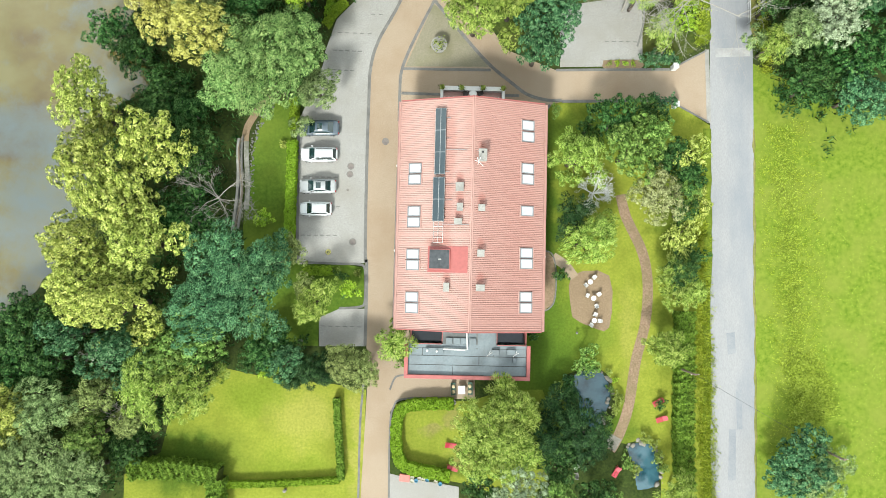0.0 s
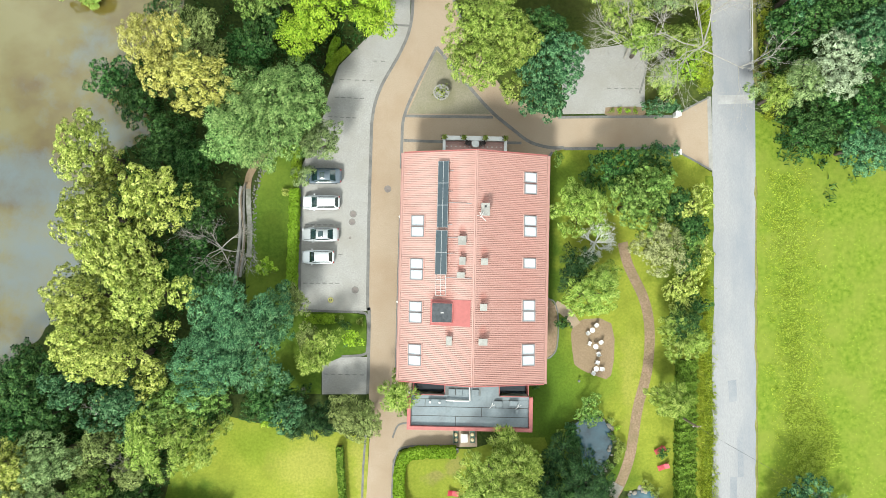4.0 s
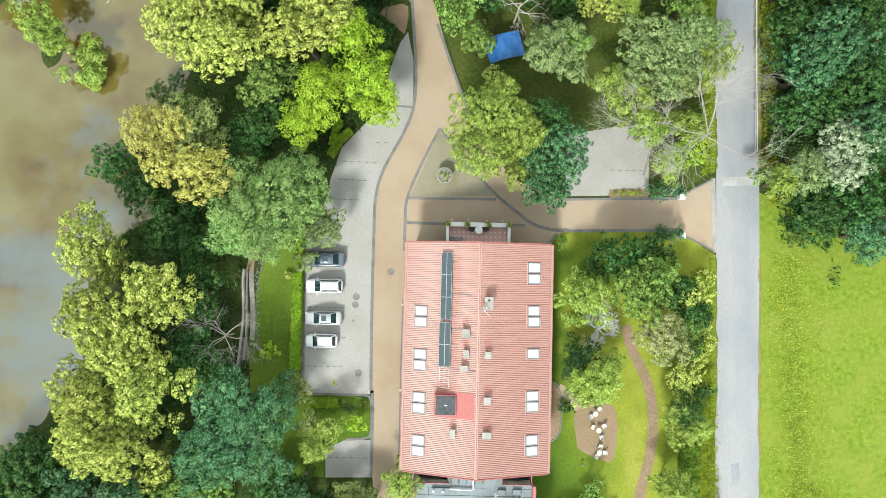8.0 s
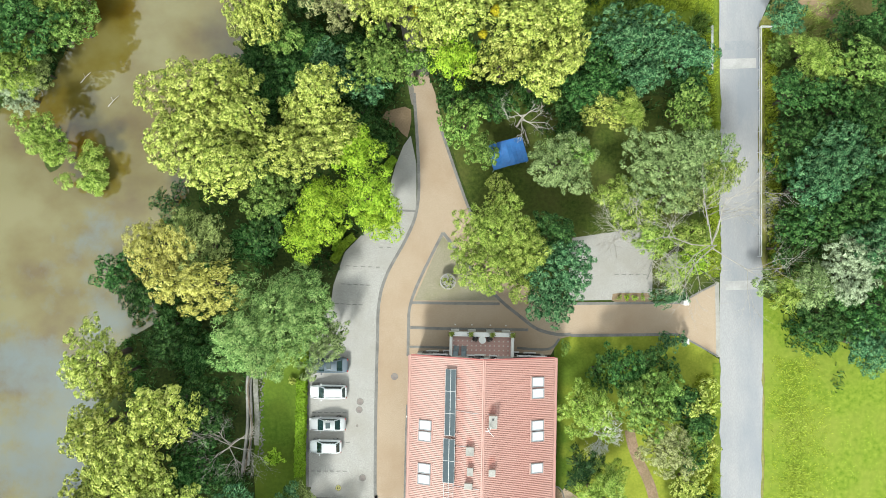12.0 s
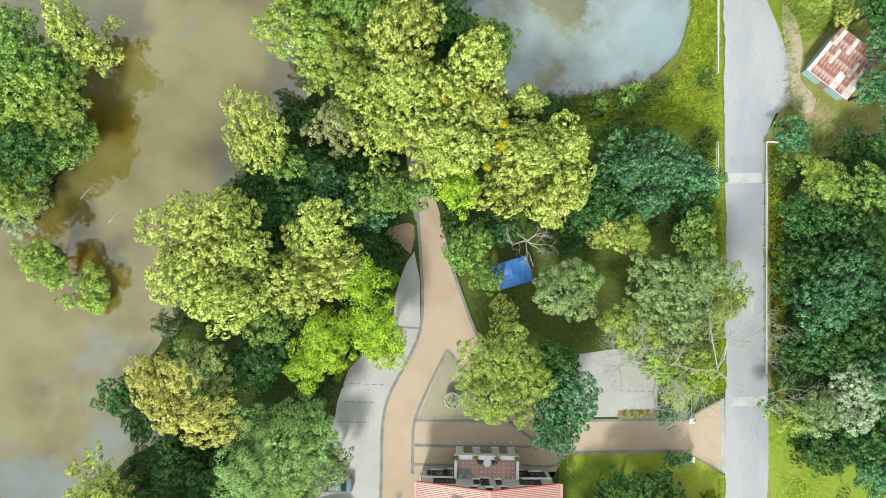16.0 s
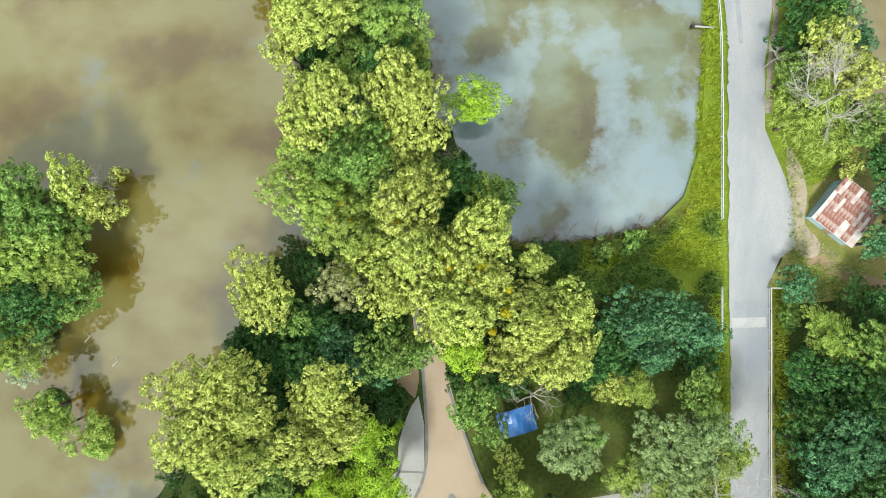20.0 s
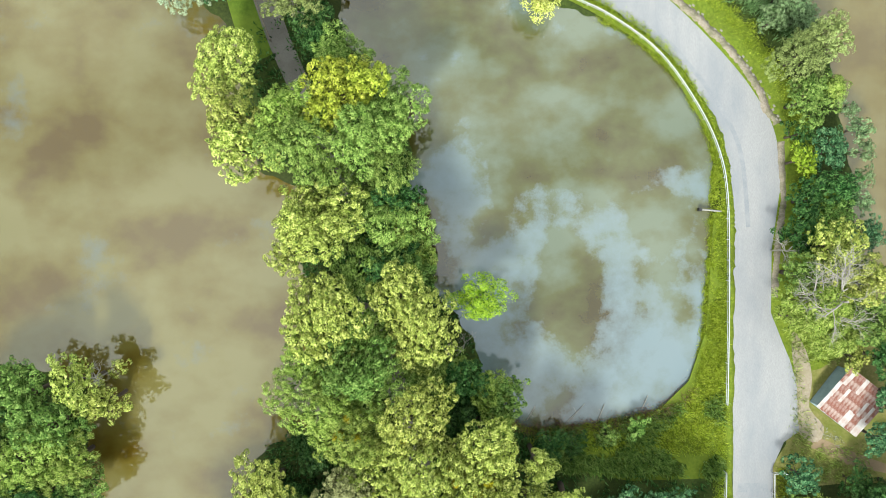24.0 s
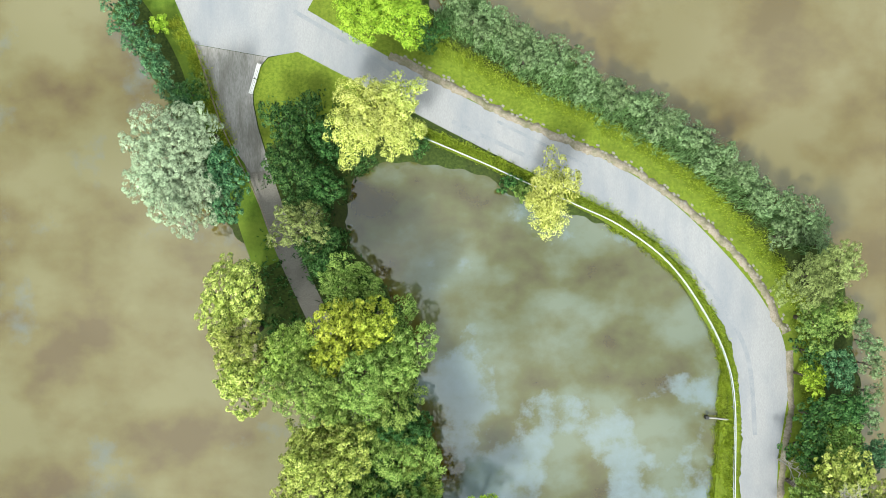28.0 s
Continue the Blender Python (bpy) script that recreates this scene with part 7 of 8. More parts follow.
tufts("nettle_bed", "dense dark-green nettles on the pond bank", "weeds", gx[keep], gy[keep], 0.8, 0.3, "green", 9, 43, 0.15, 0.7)
x, y = along([(39.6, -60), (39.4, -20), (39.3, 5), (39.0, 16)], -8.0, 0.0, 2000, 11)
x = np.where(x < 39.5, 40.5 + np.abs(x - 39.5), x)
tufts("verge_grass", "tall weedy grass along the meadow edge", "grass", x, y, 0.18, 0.3, "grass", 8, 12, 0.09, 1.5)
x, y = along([(43.3, -60), (43.2, -20), (42.9, 8), (42.6, 15)], -1.2, 1.2, 900, 13)
tufts("weed_strip", "dense leafy weeds in the meadow margin", "weeds", x, y, 0.2, 0.4, "weed", 10, 14, 0.13, 1.6)
x, y = along([(43.66, -13.34), (45.22, -16.77), (46.09, -20.18)], -2.2, 2.2, 420, 15)
tufts("weed_strip", "dense leafy weeds in the meadow margin", "weeds", x, y, 0.22, 0.4, "weed", 10, 16, 0.13, 1.6)
x, y = along([(33.2, -45), (33.3, -20), (33.2, 5), (33.0, 14)], 0.2, 2.4, 1500, 17)
tufts("verge_grass", "bright tall grass between hedge and lane", "grass", x, y, 0.42, 0.2, "grass", 8, 18, 0.075, 0.8)
x, y = along([(40.3, 22), (40.2, 40), (40.2, 57)], -1.6, 0.1, 700, 19)
tufts("verge_grass", "grass verge under the roadside railing", "grass", x, y, 0.4, 0.2, "grass", 8, 20, 0.075, 0.8)
x, y = along([(34.2, 26), (34.4, 44), (34.3, 60)], 0.1, 1.8, 700, 21)
tufts("verge_grass", "grass verge at the wooded lane side", "grass", x, y, 0.4, 0.2, "grass", 8, 22, 0.075, 0.8)
gx, gy = np.random.default_rng(23).uniform(40, 52, 1700), np.random.default_rng(24).uniform(55, 78, 1700)
keep = (gx > 41.5 + np.abs(gy - 66) * -0.12 + 1.4) & ~((gx > 43.4) & (gy > 59.6) & (gy < 70) & (gx + gy * 0.2 > 57))
tufts("bank_grass", "dry yellowish grass around the hut", "grass", gx[keep], gy[keep], 0.4, 0.3, "flower", 7, 25, 0.08, 0.8)
x, y = along([(-32.73, 137.84), (-30.19, 133.14), (-28.02, 127.08), (-26.45, 123.01)], -0.5, 1.4, 420, 27)
tufts("verge_grass", "grass verge beside the gravel track", "grass", x, y, 0.4, 0.2, "grass", 8, 28, 0.07, 0.8)
# undergrowth on the shaded woodland floor
rng = np.random.default_rng(41)
spots = []
for grove in (WEST_BANK, WEST_SOUTH, WEST_NORTH, DIKE_SOUTH, DIKE_NORTH, THICKET, FOREST, ISLAND_TREES):
    for row in grove:
        spots.append(np.array(row[:2]) + rng.normal(size=(26, 2)) * row[2] * 0.55)
spots = np.concatenate(spots)
gx, gy = spots[:, 0], spots[:, 1]
TRACK_LINE = spline([(-17.06, 104.79), (-13.47, 96.77), (-10.20, 88.33), (-9.51, 77.96), (-6.28, 68.15), (-3.34, 58.55), (-2.51, 50.87), (-2.09, 48.42)], 6)
ROAD_LINE = spline(ROAD, 6)
off_track = np.min(np.hypot(gx[:, None] - TRACK_LINE[:, 0], gy[:, None] - TRACK_LINE[:, 1]), axis=1) > 1.7
keep = (ground_height(gx, gy) > -0.3) & off_track & (np.min(np.hypot(gx[:, None] - ROAD_LINE[:, 0], gy[:, None] - ROAD_LINE[:, 1]), axis=1) > 5.2) & (signed(np.array(DRIVE), gx, gy) > 0.5) & (signed(np.array(PARKING), gx, gy) > 0.6) & ((gx < 34) | (gx > 41)) & (signed(np.array([(-6.72, 34.99), (-6.50, 38.85), (-4.85, 43.73), (-3.63, 44.83), (-2.67, 40.87), (-2.79, 34.90)]), gx, gy) > 0.7) & (signed(np.array([(-23.20, 20.97), (-9.17, 20.70), (-9.44, -0.68), (-8.05, -0.71), (-8.54, -36.66), (-38.76, -36.13), (-38.46, -25.43), (-34.02, -22.81), (-32.99, -18.77), (-26.11, -12.90), (-23.69, -10.21), (-24.32, 4.46)]), gx, gy) > 0.4)
tufts("undergrowth", "dark leafy undergrowth on the woodland floor", "undergrowth", gx[keep], gy[keep], 0.6, 0.4, "dark", 12, 42, 0.15, 0.9)
gx, gy = np.random.default_rng(31).uniform(45, 120, 5200), np.random.default_rng(32).uniform(-60, 9, 5200)
tufts("meadow_tufts", "scattered coarse tussocks in the meadow", "grass", gx, gy, 0.12, 0.35, "weed", 6, 33, 0.1, 1.8)


# ---- parked cars ----
def car(m, length, width, height, style, paint, label):
    """A parked car, nose towards -x, standing on its wheels."""
    c = thing("car", label, "car", m, "parked cars")
    W = width / 2
    bm = bmesh.new()
    stations = [(0.0, 0.46, 0.34, 0.54), (0.014, 0.66, 0.28, 0.62), (0.04, 0.8, 0.24, 0.69), (0.09, 0.92, 0.22, 0.75), (0.17, 0.98, 0.2, 0.82), (0.27, 1.0, 0.2, 0.90), (0.4, 1.0, 0.2, 0.93), (0.6, 1.0, 0.2, 0.94), (0.8, 0.99, 0.2, 0.94), (0.92, 0.95, 0.22, 0.93), (0.975, 0.86, 0.28, 0.86), (1.0, 0.68, 0.36, 0.66)]
    rings = []
    for f, w, zb, zt in stations:
        x, w = (f - 0.5) * length, w * W
        sec = [(-w * 0.86, zb), (-w, zb + 0.16), (-w, zt - 0.2), (-w * 0.94, zt - 0.04), (-w * 0.72, zt), (0, zt + 0.035), (w * 0.72, zt), (w * 0.94, zt - 0.04), (w, zt - 0.2), (w, zb + 0.16), (w * 0.86, zb)]
        rings.append([bm.verts.new((x, y, z)) for y, z in sec])
    for r0, r1 in zip(rings, rings[1:]):
        for k in range(11):
            bm.faces.new((r0[k], r1[k], r1[(k + 1) % 11], r0[(k + 1) % 11]))
    bm.faces.new(rings[0]), bm.faces.new(rings[-1][::-1])
    bmesh.ops.recalc_face_normals(bm, faces=bm.faces[:])
    body = part("body", bm, paint, c, smooth=True)
    rear_base, rear_top = {"estate": (0.965, 0.90), "hatch": (0.95, 0.86), "saloon": (0.86, 0.72)}[style]
    fa, fb = 0.245, 0.42
    zb, zt = 0.92, height
    low, up = W * 0.90, W * 0.70
    X = lambda f: (f - 0.5) * length
    P = [(X(fa), -low * 0.93, zb), (X(rear_base), -low * 0.9, zb), (X(rear_base), low * 0.9, zb), (X(fa), low * 0.93, zb), (X(fb), -up, zt), (X(rear_top), -up * 0.95, zt), (X(rear_top), up * 0.95, zt), (X(fb), up, zt)]
    bm = bmesh.new()
    vs = [bm.verts.new(p) for p in P]
    for f in ((0, 1, 5, 4), (1, 2, 6, 5), (2, 3, 7, 6), (3, 0, 4, 7), (4, 5, 6, 7)):
        bm.faces.new([vs[i] for i in f])
    bmesh.ops.recalc_face_normals(bm, faces=bm.faces[:])
    bmesh.ops.bevel(bm, geom=bm.edges[:], offset=0.05, segments=2, affect="EDGES")
    part("cabin", bm, paint, c, smooth=True)

    def glass(name, quad, inset=0.1):
        q = [Vector(P[i]) for i in quad]
        mid = sum(q, Vector()) / 4
        n = (q[1] - q[0]).cross(q[2] - q[0]).normalized()
        if n.dot(mid - Vector((0, 0, 1.0))) < 0:
            n = -n
        q = [mid + (p - mid) * (1 - inset) for p in q]
        bm = bmesh.new()
        a = [bm.verts.new(p + n * 0.012) for p in q]
        b = [bm.verts.new(p - n * 0.02) for p in q]
        bm.faces.new(a), bm.faces.new(b[::-1])
        for i in range(4):
            bm.faces.new((a[i], b[i], b[(i + 1) % 4], a[(i + 1) % 4]))
        bmesh.ops.recalc_face_normals(bm, faces=bm.faces[:])
        part(name, bm, M_CARGLASS, c)

    glass("windscreen", (3, 0, 4, 7), 0.08)
    glass("rear_window", (1, 2, 6, 5), 0.12)
    glass("side_window", (0, 1, 5, 4), 0.14)
    glass("side_window", (2, 3, 7, 6), 0.14)
    if style == "saloon":
        part("sunroof", boxes((X(fb) + 0.25, X(fb) + 0.85, -0.36, 0.36, zt + 0.0, zt + 0.012), bevel=0.004), M_CARGLASS, c)
    if style == "estate":
        for s in (-1, 1):
            part("roof_rail", boxes((X(fb) + 0.15, X(rear_top) - 0.1, s * up * 0.9 - 0.025, s * up * 0.9 + 0.025, zt, zt + 0.05), bevel=0.01), M_BLACK, c)
    for s in (-1, 1):
        part("mirror", boxes((X(0.31), X(0.31) + 0.14, s * (W + 0.08) - 0.1, s * (W + 0.08) + 0.1, 0.93, 1.06), bevel=0.03), paint, c)
        part("headlight", boxes((X(0.012), X(0.065), s * W * 0.68 - 0.15, s * W * 0.68 + 0.15, 0.6, 0.7), bevel=0.02), M_LAMPGLASS, c)
        part("tail_light", boxes((X(0.972), X(1.0) - 0.02, s * W * 0.74 - 0.11, s * W * 0.74 + 0.11, 0.68, 0.86), bevel=0.02), M_TAIL, c)
        for f in (0.185, 0.80):
            r = 0.32
            bm = bmesh.new()
            tube(bm, [(X(f), s * (W - 0.2), r), (X(f), s * (W - 0.0), r)], r, 20)
            tyre = part("tyre", bm, M_RUBBER, c)
            bm = bmesh.new()
            tube(bm, [(X(f), s * (W - 0.05), r), (X(f), s * (W + 0.012), r)], r * 0.64, 14)
            part("rim", bm, M_ALU, tyre)
    part("bumper", boxes((X(0.0) - 0.02, X(0.03), -W * 0.62, W * 0.62, 0.36, 0.5), bevel=0.03), M_BLACK, c)
    part("bumper", boxes((X(0.985), X(1.0) + 0.02, -W * 0.62, W * 0.62, 0.4, 0.52), bevel=0.02), M_BLACK, c)
    part("grille", boxes((X(0.0) - 0.012, X(0.01), -0.32, 0.32, 0.5, 0.58)), M_BLACK, c)
    part("bonnet_seam", boxes((X(0.075), X(0.235), -W * 0.74, -W * 0.72, 0.80, 0.885), (X(0.075), X(0.235), W * 0.72, W * 0.74, 0.80, 0.885)), M_BLACK, c)
    part("number_plate", boxes((X(0.0) - 0.03, X(0.0) - 0.015, -0.26, 0.26, 0.42, 0.53)), M_WHITE, c, "plain white plate with a dark bar")
    return c


def car_paint(name, color, rough=0.22):
    m = plain(name, color, rough, vary=0.03)
    m.node_tree.nodes["Principled BSDF"].inputs["Coat Weight"].default_value = 0.6
    m.node_tree.nodes["Principled BSDF"].inputs["Coat Roughness"].default_value = 0.06
    return m


M_CARGLASS = plain("tinted_car_glass", (0.0104, 0.026, 0.026), 0.05, spec=0.9)
M_LAMPGLASS = plain("headlight_glass", (0.286, 0.291, 0.302), 0.1)
M_TAIL = plain("red_tail_glass", (0.182, 0.0104, 0.0104), 0.2)
P_WHITE, P_SILVER, P_BLUE = car_paint("white_car_paint", (0.47, 0.49, 0.50)), car_paint("silver_car_paint", (0.25, 0.26, 0.265), 0.3), car_paint("dark_grey_blue_paint", (0.05, 0.068, 0.085))
for x, y, ln, wd, ht, style, paint, label in (
        (-14.28, 16.28, 4.85, 1.9, 1.5, "saloon", P_BLUE, "dark grey-blue saloon car under tree branches"),
        (-14.40, 13.0, 4.55, 1.78, 1.46, "estate", P_WHITE, "white estate car with dark windscreen"),
        (-14.58, 9.09, 4.55, 1.74, 1.42, "saloon", P_SILVER, "silver saloon car with a sunroof"),
        (-14.87, 6.33, 3.95, 1.7, 1.45, "hatch", P_WHITE, "small white hatchback car")):
    car(pose(x, y, 0.028, 0, 0, -1.2), ln, wd, ht, style, paint, label)

# ---- covers and bay lines in the paving ----
def cover(x, y, r, mat, label, z=0.028):
    c = thing("manhole_cover", label, "manhole cover", pose(x, y, z))
    part("ring", lathe(bmesh.new(), [(r, -0.02), (r, 0.012), (r * 0.88, 0.012), (r * 0.88, -0.02)], 24), M_EDGE, c)
    part("lid", lathe(bmesh.new(), [(r * 0.86, -0.02), (r * 0.86, 0.008), (0.02, 0.01)], 24), mat, c)
    return c


for row in ((-10.49, 2.22, 0.44), (-10.61, 11.58, 0.44), (-10.74, 10.60, 0.42), (-11.04, 8.65, 0.16)):
    cover(*row, M_MANHOLE, "round cast-iron manhole cover in grey setts")
cover(-6.29, 14.59, 0.44, M_MANHOLE, "round cast-iron manhole cover in the drive", 0.02)
M_YELLOW = plain("yellow_road_paint", (0.322, 0.302, 0.0832), 0.7)
drain = thing("drain_cover", "round dark drain cover with yellow cross pattern", "drain cover", pose(-13.52, 1.03, 0.03))
part("disc", lathe(bmesh.new(), [(0.36, -0.02), (0.36, 0.012), (0.02, 0.014)], 24), M_BLACK, drain)
part("ring", lathe(bmesh.new(), [(0.33, 0.013), (0.33, 0.022), (0.25, 0.022), (0.25, 0.013)], 24), M_YELLOW, drain)
part("cross", boxes((-0.24, 0.24, -0.035, 0.035, 0.014, 0.021), (-0.035, 0.035, -0.24, -0.036, 0.014, 0.021), (-0.035, 0.035, 0.036, 0.24, 0.014, 0.021)), M_YELLOW, drain)


def bay_line(x0, y0, x1, y1, n):
    b = structure(thing("bay_line", "dashed dark sett line between parking bays", "marking", pose(x0, y0, 0.028)), "dashed dark sett line between parking bays", "marking")
    a = math.degrees(math.atan2(y1 - y0, x1 - x0))
    ln = math.hypot(x1 - x0, y1 - y0)
    me = bpy.data.meshes.new("sett")
    bm = boxes((-0.26, 0.26, -0.055, 0.055, -0.04, 0.012))
    bm.to_mesh(me)
    bm.free()
    me.materials.append(M_EDGE)
    for k in range(n):
        s = link("sett", me, b)
        f = (k + 0.5) / n
        s.matrix_basis = pose((x1 - x0) * f, (y1 - y0) * f, 0, 0, 0, a)


for a in ((-16.74, 10.37, -12.14, 10.24, 6), (-17.01, 3.18, -12.29, 3.06, 6), (-12.53, 6.60, -11.97, 6.59, 1),
          (-12.27, 28.41, -7.61, 28.11, 5), (-12.81, 26.19, -8.92, 25.92, 5), (-13.64, 23.77, -9.95, 23.51, 5), (-8.10, 30.63, -6.15, 30.55, 2), (-14.64, -7.97, -9.40, -8.20, 6), (21.02, 26.63, 25.35, 26.46, 5)):
    bay_line(*a)
structure(ribbon("bay_kerb", [(-6.38, 35.19), (-3.25, 35.00)], 0.25, 0.05, M_EDGE, smooth=1), "dark sett strip across the car park", "kerb")


# ---- railings ----
def railing(pts, height, label, step=2.5, two=True, mat=None):
    """Posts with a pipe along their tops."""
    mat = mat or M_GALV
    c = spline(pts, 10)
    top = thing("railing", label, "railing", pose(c[0][0], c[0][1], 0))
    o = c[0]
    seg = np.concatenate([[0], np.cumsum(np.linalg.norm(np.diff(c, axis=0), axis=1))])
    n = max(2, int(seg[-1] / step) + 1)
    for s in np.linspace(0, seg[-1], n):
        x, y = np.interp(s, seg, c[:, 0]) - o[0], np.interp(s, seg, c[:, 1]) - o[1]
        part("post", tube(bmesh.new(), [(x, y, -0.3), (x, y, height)], 0.045, 6), mat, top)
    for z in (height, height * 0.55) if two else (height,):
        part("rail", tube(bmesh.new(), [(p[0] - o[0], p[1] - o[1], z) for p in c[::2]] + [(c[-1][0] - o[0], c[-1][1] - o[1], z)], 0.065 if z == height else 0.03, 6), mat, top)
    return top


M_GALV = plain("pale_grey_painted_steel", (0.354, 0.364, 0.369), 0.45)
railing([(-2.77, 123.65), (4.02, 120.68), (9.70, 117.98), (15.72, 115.21), (20.75, 112.71), (26.48, 108.23), (30.88, 101.98), (33.48, 96.27), (34.42, 90.75), (34.46, 82.0), (34.3, 74.0), (34.01, 65.23)], 1.0, "long pale pipe railing curving along the pond")
railing([(33.76, 56.91), (33.67, 53.95), (33.58, 51.07)], 1.0, "short pale pipe railing at the lane")
railing([(39.65, 56.68), (39.48, 48.99), (39.18, 39.39), (38.91, 28.45)], 1.0, "pale pipe railing along the wooded lane side")
railing([(39.65, 56.68), (40.54, 56.65), (41.23, 56.56)], 1.0, "short pale railing return at the corner", 1.5)
railing([(-29.56, 134.97), (-28.35, 130.97), (-26.52, 124.95), (-23.35, 118.19), (-20.52, 110.71)], 0.6, "low dark timber rail along the gravel track", 2.5, False, M_WOOD)
railing([(-23.64, 15.60), (-24.20, 13.94), (-24.08, 11.30), (-23.81, 8.52), (-24.37, 5.76), (-24.93, 3.15)], 0.9, "weathered rail beside the garden steps", 1.8, True, M_WOOD)

# retaining wall and stepped path behind the bank lawn
structure(ribbon("retaining_wall", [(-24.31, 15.26), (-24.46, 13.86), (-24.48, 9.57), (-24.85, 6.16), (-25.35, 2.75)], 0.28, 0.45, M_CONCRETE, thick=0.8), "weathered pale concrete retaining wall", "wall")
structure(ribbon("retaining_wall", [(-23.89, 15.54), (-24.04, 13.85), (-24.07, 9.57), (-24.29, 6.15), (-24.58, 4.06)], 0.22, 0.3, M_CONCRETE, thick=0.6), "weathered pale concrete retaining wall", "wall")
structure(ribbon("bank_channel", [(-23.48, 14.96), (-23.49, 13.13), (-23.37, 9.55), (-23.52, 6.48)], 0.6, 0.1, surface("mossy_stone_path", (0.11, 0.11, 0.09), (0.21, 0.21, 0.19), 3, 0.5, 0.9, stain_color=(0.05, 0.06, 0.03), amount=0.8), thick=0.2), "mossy grey concrete channel on the bank", "path")
structure(ribbon("bank_path", [(-23.62, 14.83), (-23.40, 16.51), (-22.40, 18.26), (-21.13, 20.00), (-20.14, 21.55)], 0.85, 0.08, M_SAND, thick=0.2), "reddish bare earth path on the bank", "path")
border = structure(thing("stone_border", "row of rough stones bordering the bank lawn", "edging", pose(0, 0, 0)), "row of rough stones bordering the bank lawn", "edging")
rb = random.Random(12)
line = spline([(-22.97, 5.42), (-22.95, 9.54), (-22.78, 13.82), (-21.92, 16.77), (-20.29, 19.56)], 14)
pebbles = []
for k in range(4):
    bm = bmesh.new()
    bmesh.ops.create_icosphere(bm, subdivisions=1, radius=0.12)
    for v in bm.verts:
        v.co = Vector((v.co.x * rb.uniform(0.8, 1.3), v.co.y * rb.uniform(0.7, 1.2), v.co.z * 0.7))
    me = bpy.data.meshes.new("stone")
    bm.to_mesh(me)
    bm.free()
    me.materials.append(M_EDGE)
    pebbles.append(me)
for p in line:
    for _ in range(2):
        link("stone", rb.choice(pebbles), border).matrix_basis = pose(p[0] + rb.uniform(-0.35, 0.35), p[1] + rb.uniform(-0.3, 0.3), 0.05, 0, 0, rb.uniform(0, 360))
structure(slab("bare_patch", [(-7.18, 46.74), (-6.60, 47.50), (-5.47, 47.76), (-4.34, 48.01), (-3.57, 47.64), (-3.53, 46.38), (-3.77, 45.11), (-4.07, 44.13), (-4.76, 44.71), (-5.31, 45.43), (-6.07, 45.73), (-6.34, 46.30)], 0.02, M_SAND), "bare earth patch beside the drive", "ground")
structure(slab("stone_landing", [(20.53, -21.62), (21.74, -22.32), (20.88, -23.73), (19.60, -22.96)], 0.05, M_STONE), "mossy stone slab bridging the ponds", "path")

# kerb stones along the outer bend
kerb = structure(thing("kerb_stones", "broken row of pale kerb stones at the bend", "kerb", pose(0, 0, 0)), "broken row of pale kerb stones at the bend", "kerb")
c = spline(STONES, 12)
seg = np.concatenate([[0], np.cumsum(np.linalg.norm(np.diff(c, axis=0), axis=1))])
rk = random.Random(4)
meshes = []
for k in range(4):
    bm = boxes((-0.2, 0.2, -0.13, 0.13, -0.1, 0.11), bevel=0.04)
    for v in bm.verts:
        v.co += Vector((rk.uniform(-1, 1), rk.uniform(-1, 1), rk.uniform(-1, 1))) * 0.02
    me = bpy.data.meshes.new("stone")
    bm.to_mesh(me)
    bm.free()
    me.materials.append(M_STONE)
    meshes.append(me)
for row in (0, 1):
    s = rk.uniform(0, 0.5)
    while s < seg[-1]:
        x, y = np.interp(s, seg, c[:, 0]), np.interp(s, seg, c[:, 1])
        x2, y2 = np.interp(s + 0.3, seg, c[:, 0]), np.interp(s + 0.3, seg, c[:, 1])
        a = math.atan2(y2 - y, x2 - x)
        off = 0.35 + 0.3 * row + rk.uniform(-0.1, 0.1)
        if rk.random() < (0.5 if row == 0 else 0.3):
            st = link("stone", rk.choice(meshes), kerb)
            st.matrix_basis = pose(x - math.sin(a) * off, y + math.cos(a) * off, rk.uniform(-0.06, -0.02), rk.uniform(-4, 4), rk.uniform(-4, 4), math.degrees(a) + rk.uniform(-8, 8))
        s += rk.uniform(0.42, 0.8)

# ---- garden furniture ----
for tx, ty, chairs in ((18.71, -5.20, ((18.08, -4.86), (19.39, -4.75), (19.07, -6.11))), (18.70, -7.89, ((18.91, -7.21), (19.40, -7.96), (18.42, -8.39))), (18.36, -3.21, ((17.91, -3.56), (18.90, -2.68)))):
    round_table(pose(tx, ty, 0.016), 0.31, 0.72, "white round garden table with umbrella hole", group="garden tables")
    for x, y in chairs:
        garden_chair(pose(x, y, 0.016, 0, 0, math.degrees(math.atan2(ty - y, tx - x)) - 90) @ Matrix.Scale(0.78, 4), M_WHITE, "white moulded plastic garden chair", "garden chairs")
round_table(pose(16.05, -25.32, 0), 0.36, 0.72, "white round garden table under conifers", group="garden tables")
garden_chair(pose(16.02, -26.34, 0, 0, 0, 0), M_CONCRETE, "weathered grey garden chair under conifers", "garden chairs")
for x, y, a in ((26.27, -17.86, -62), (26.61, -19.90, -72), (20.95, -26.07, -32), (1.02, -22.6, 80), (1.17, -25.3, 75)):
    lounger(pose(x, y, 0.006, 0, 0, a), M_RED, "bright red sun lounger on the lawn", "red loungers", 1.45)
lamp = thing("garden_lamp", "small dark globe lamp in the lawn", "lamp", pose(16.61, -9.35, 0))
part("post", tube(bmesh.new(), [(0, 0, 0), (0, 0, 0.35)], 0.04, 8), M_BLACK, lamp)
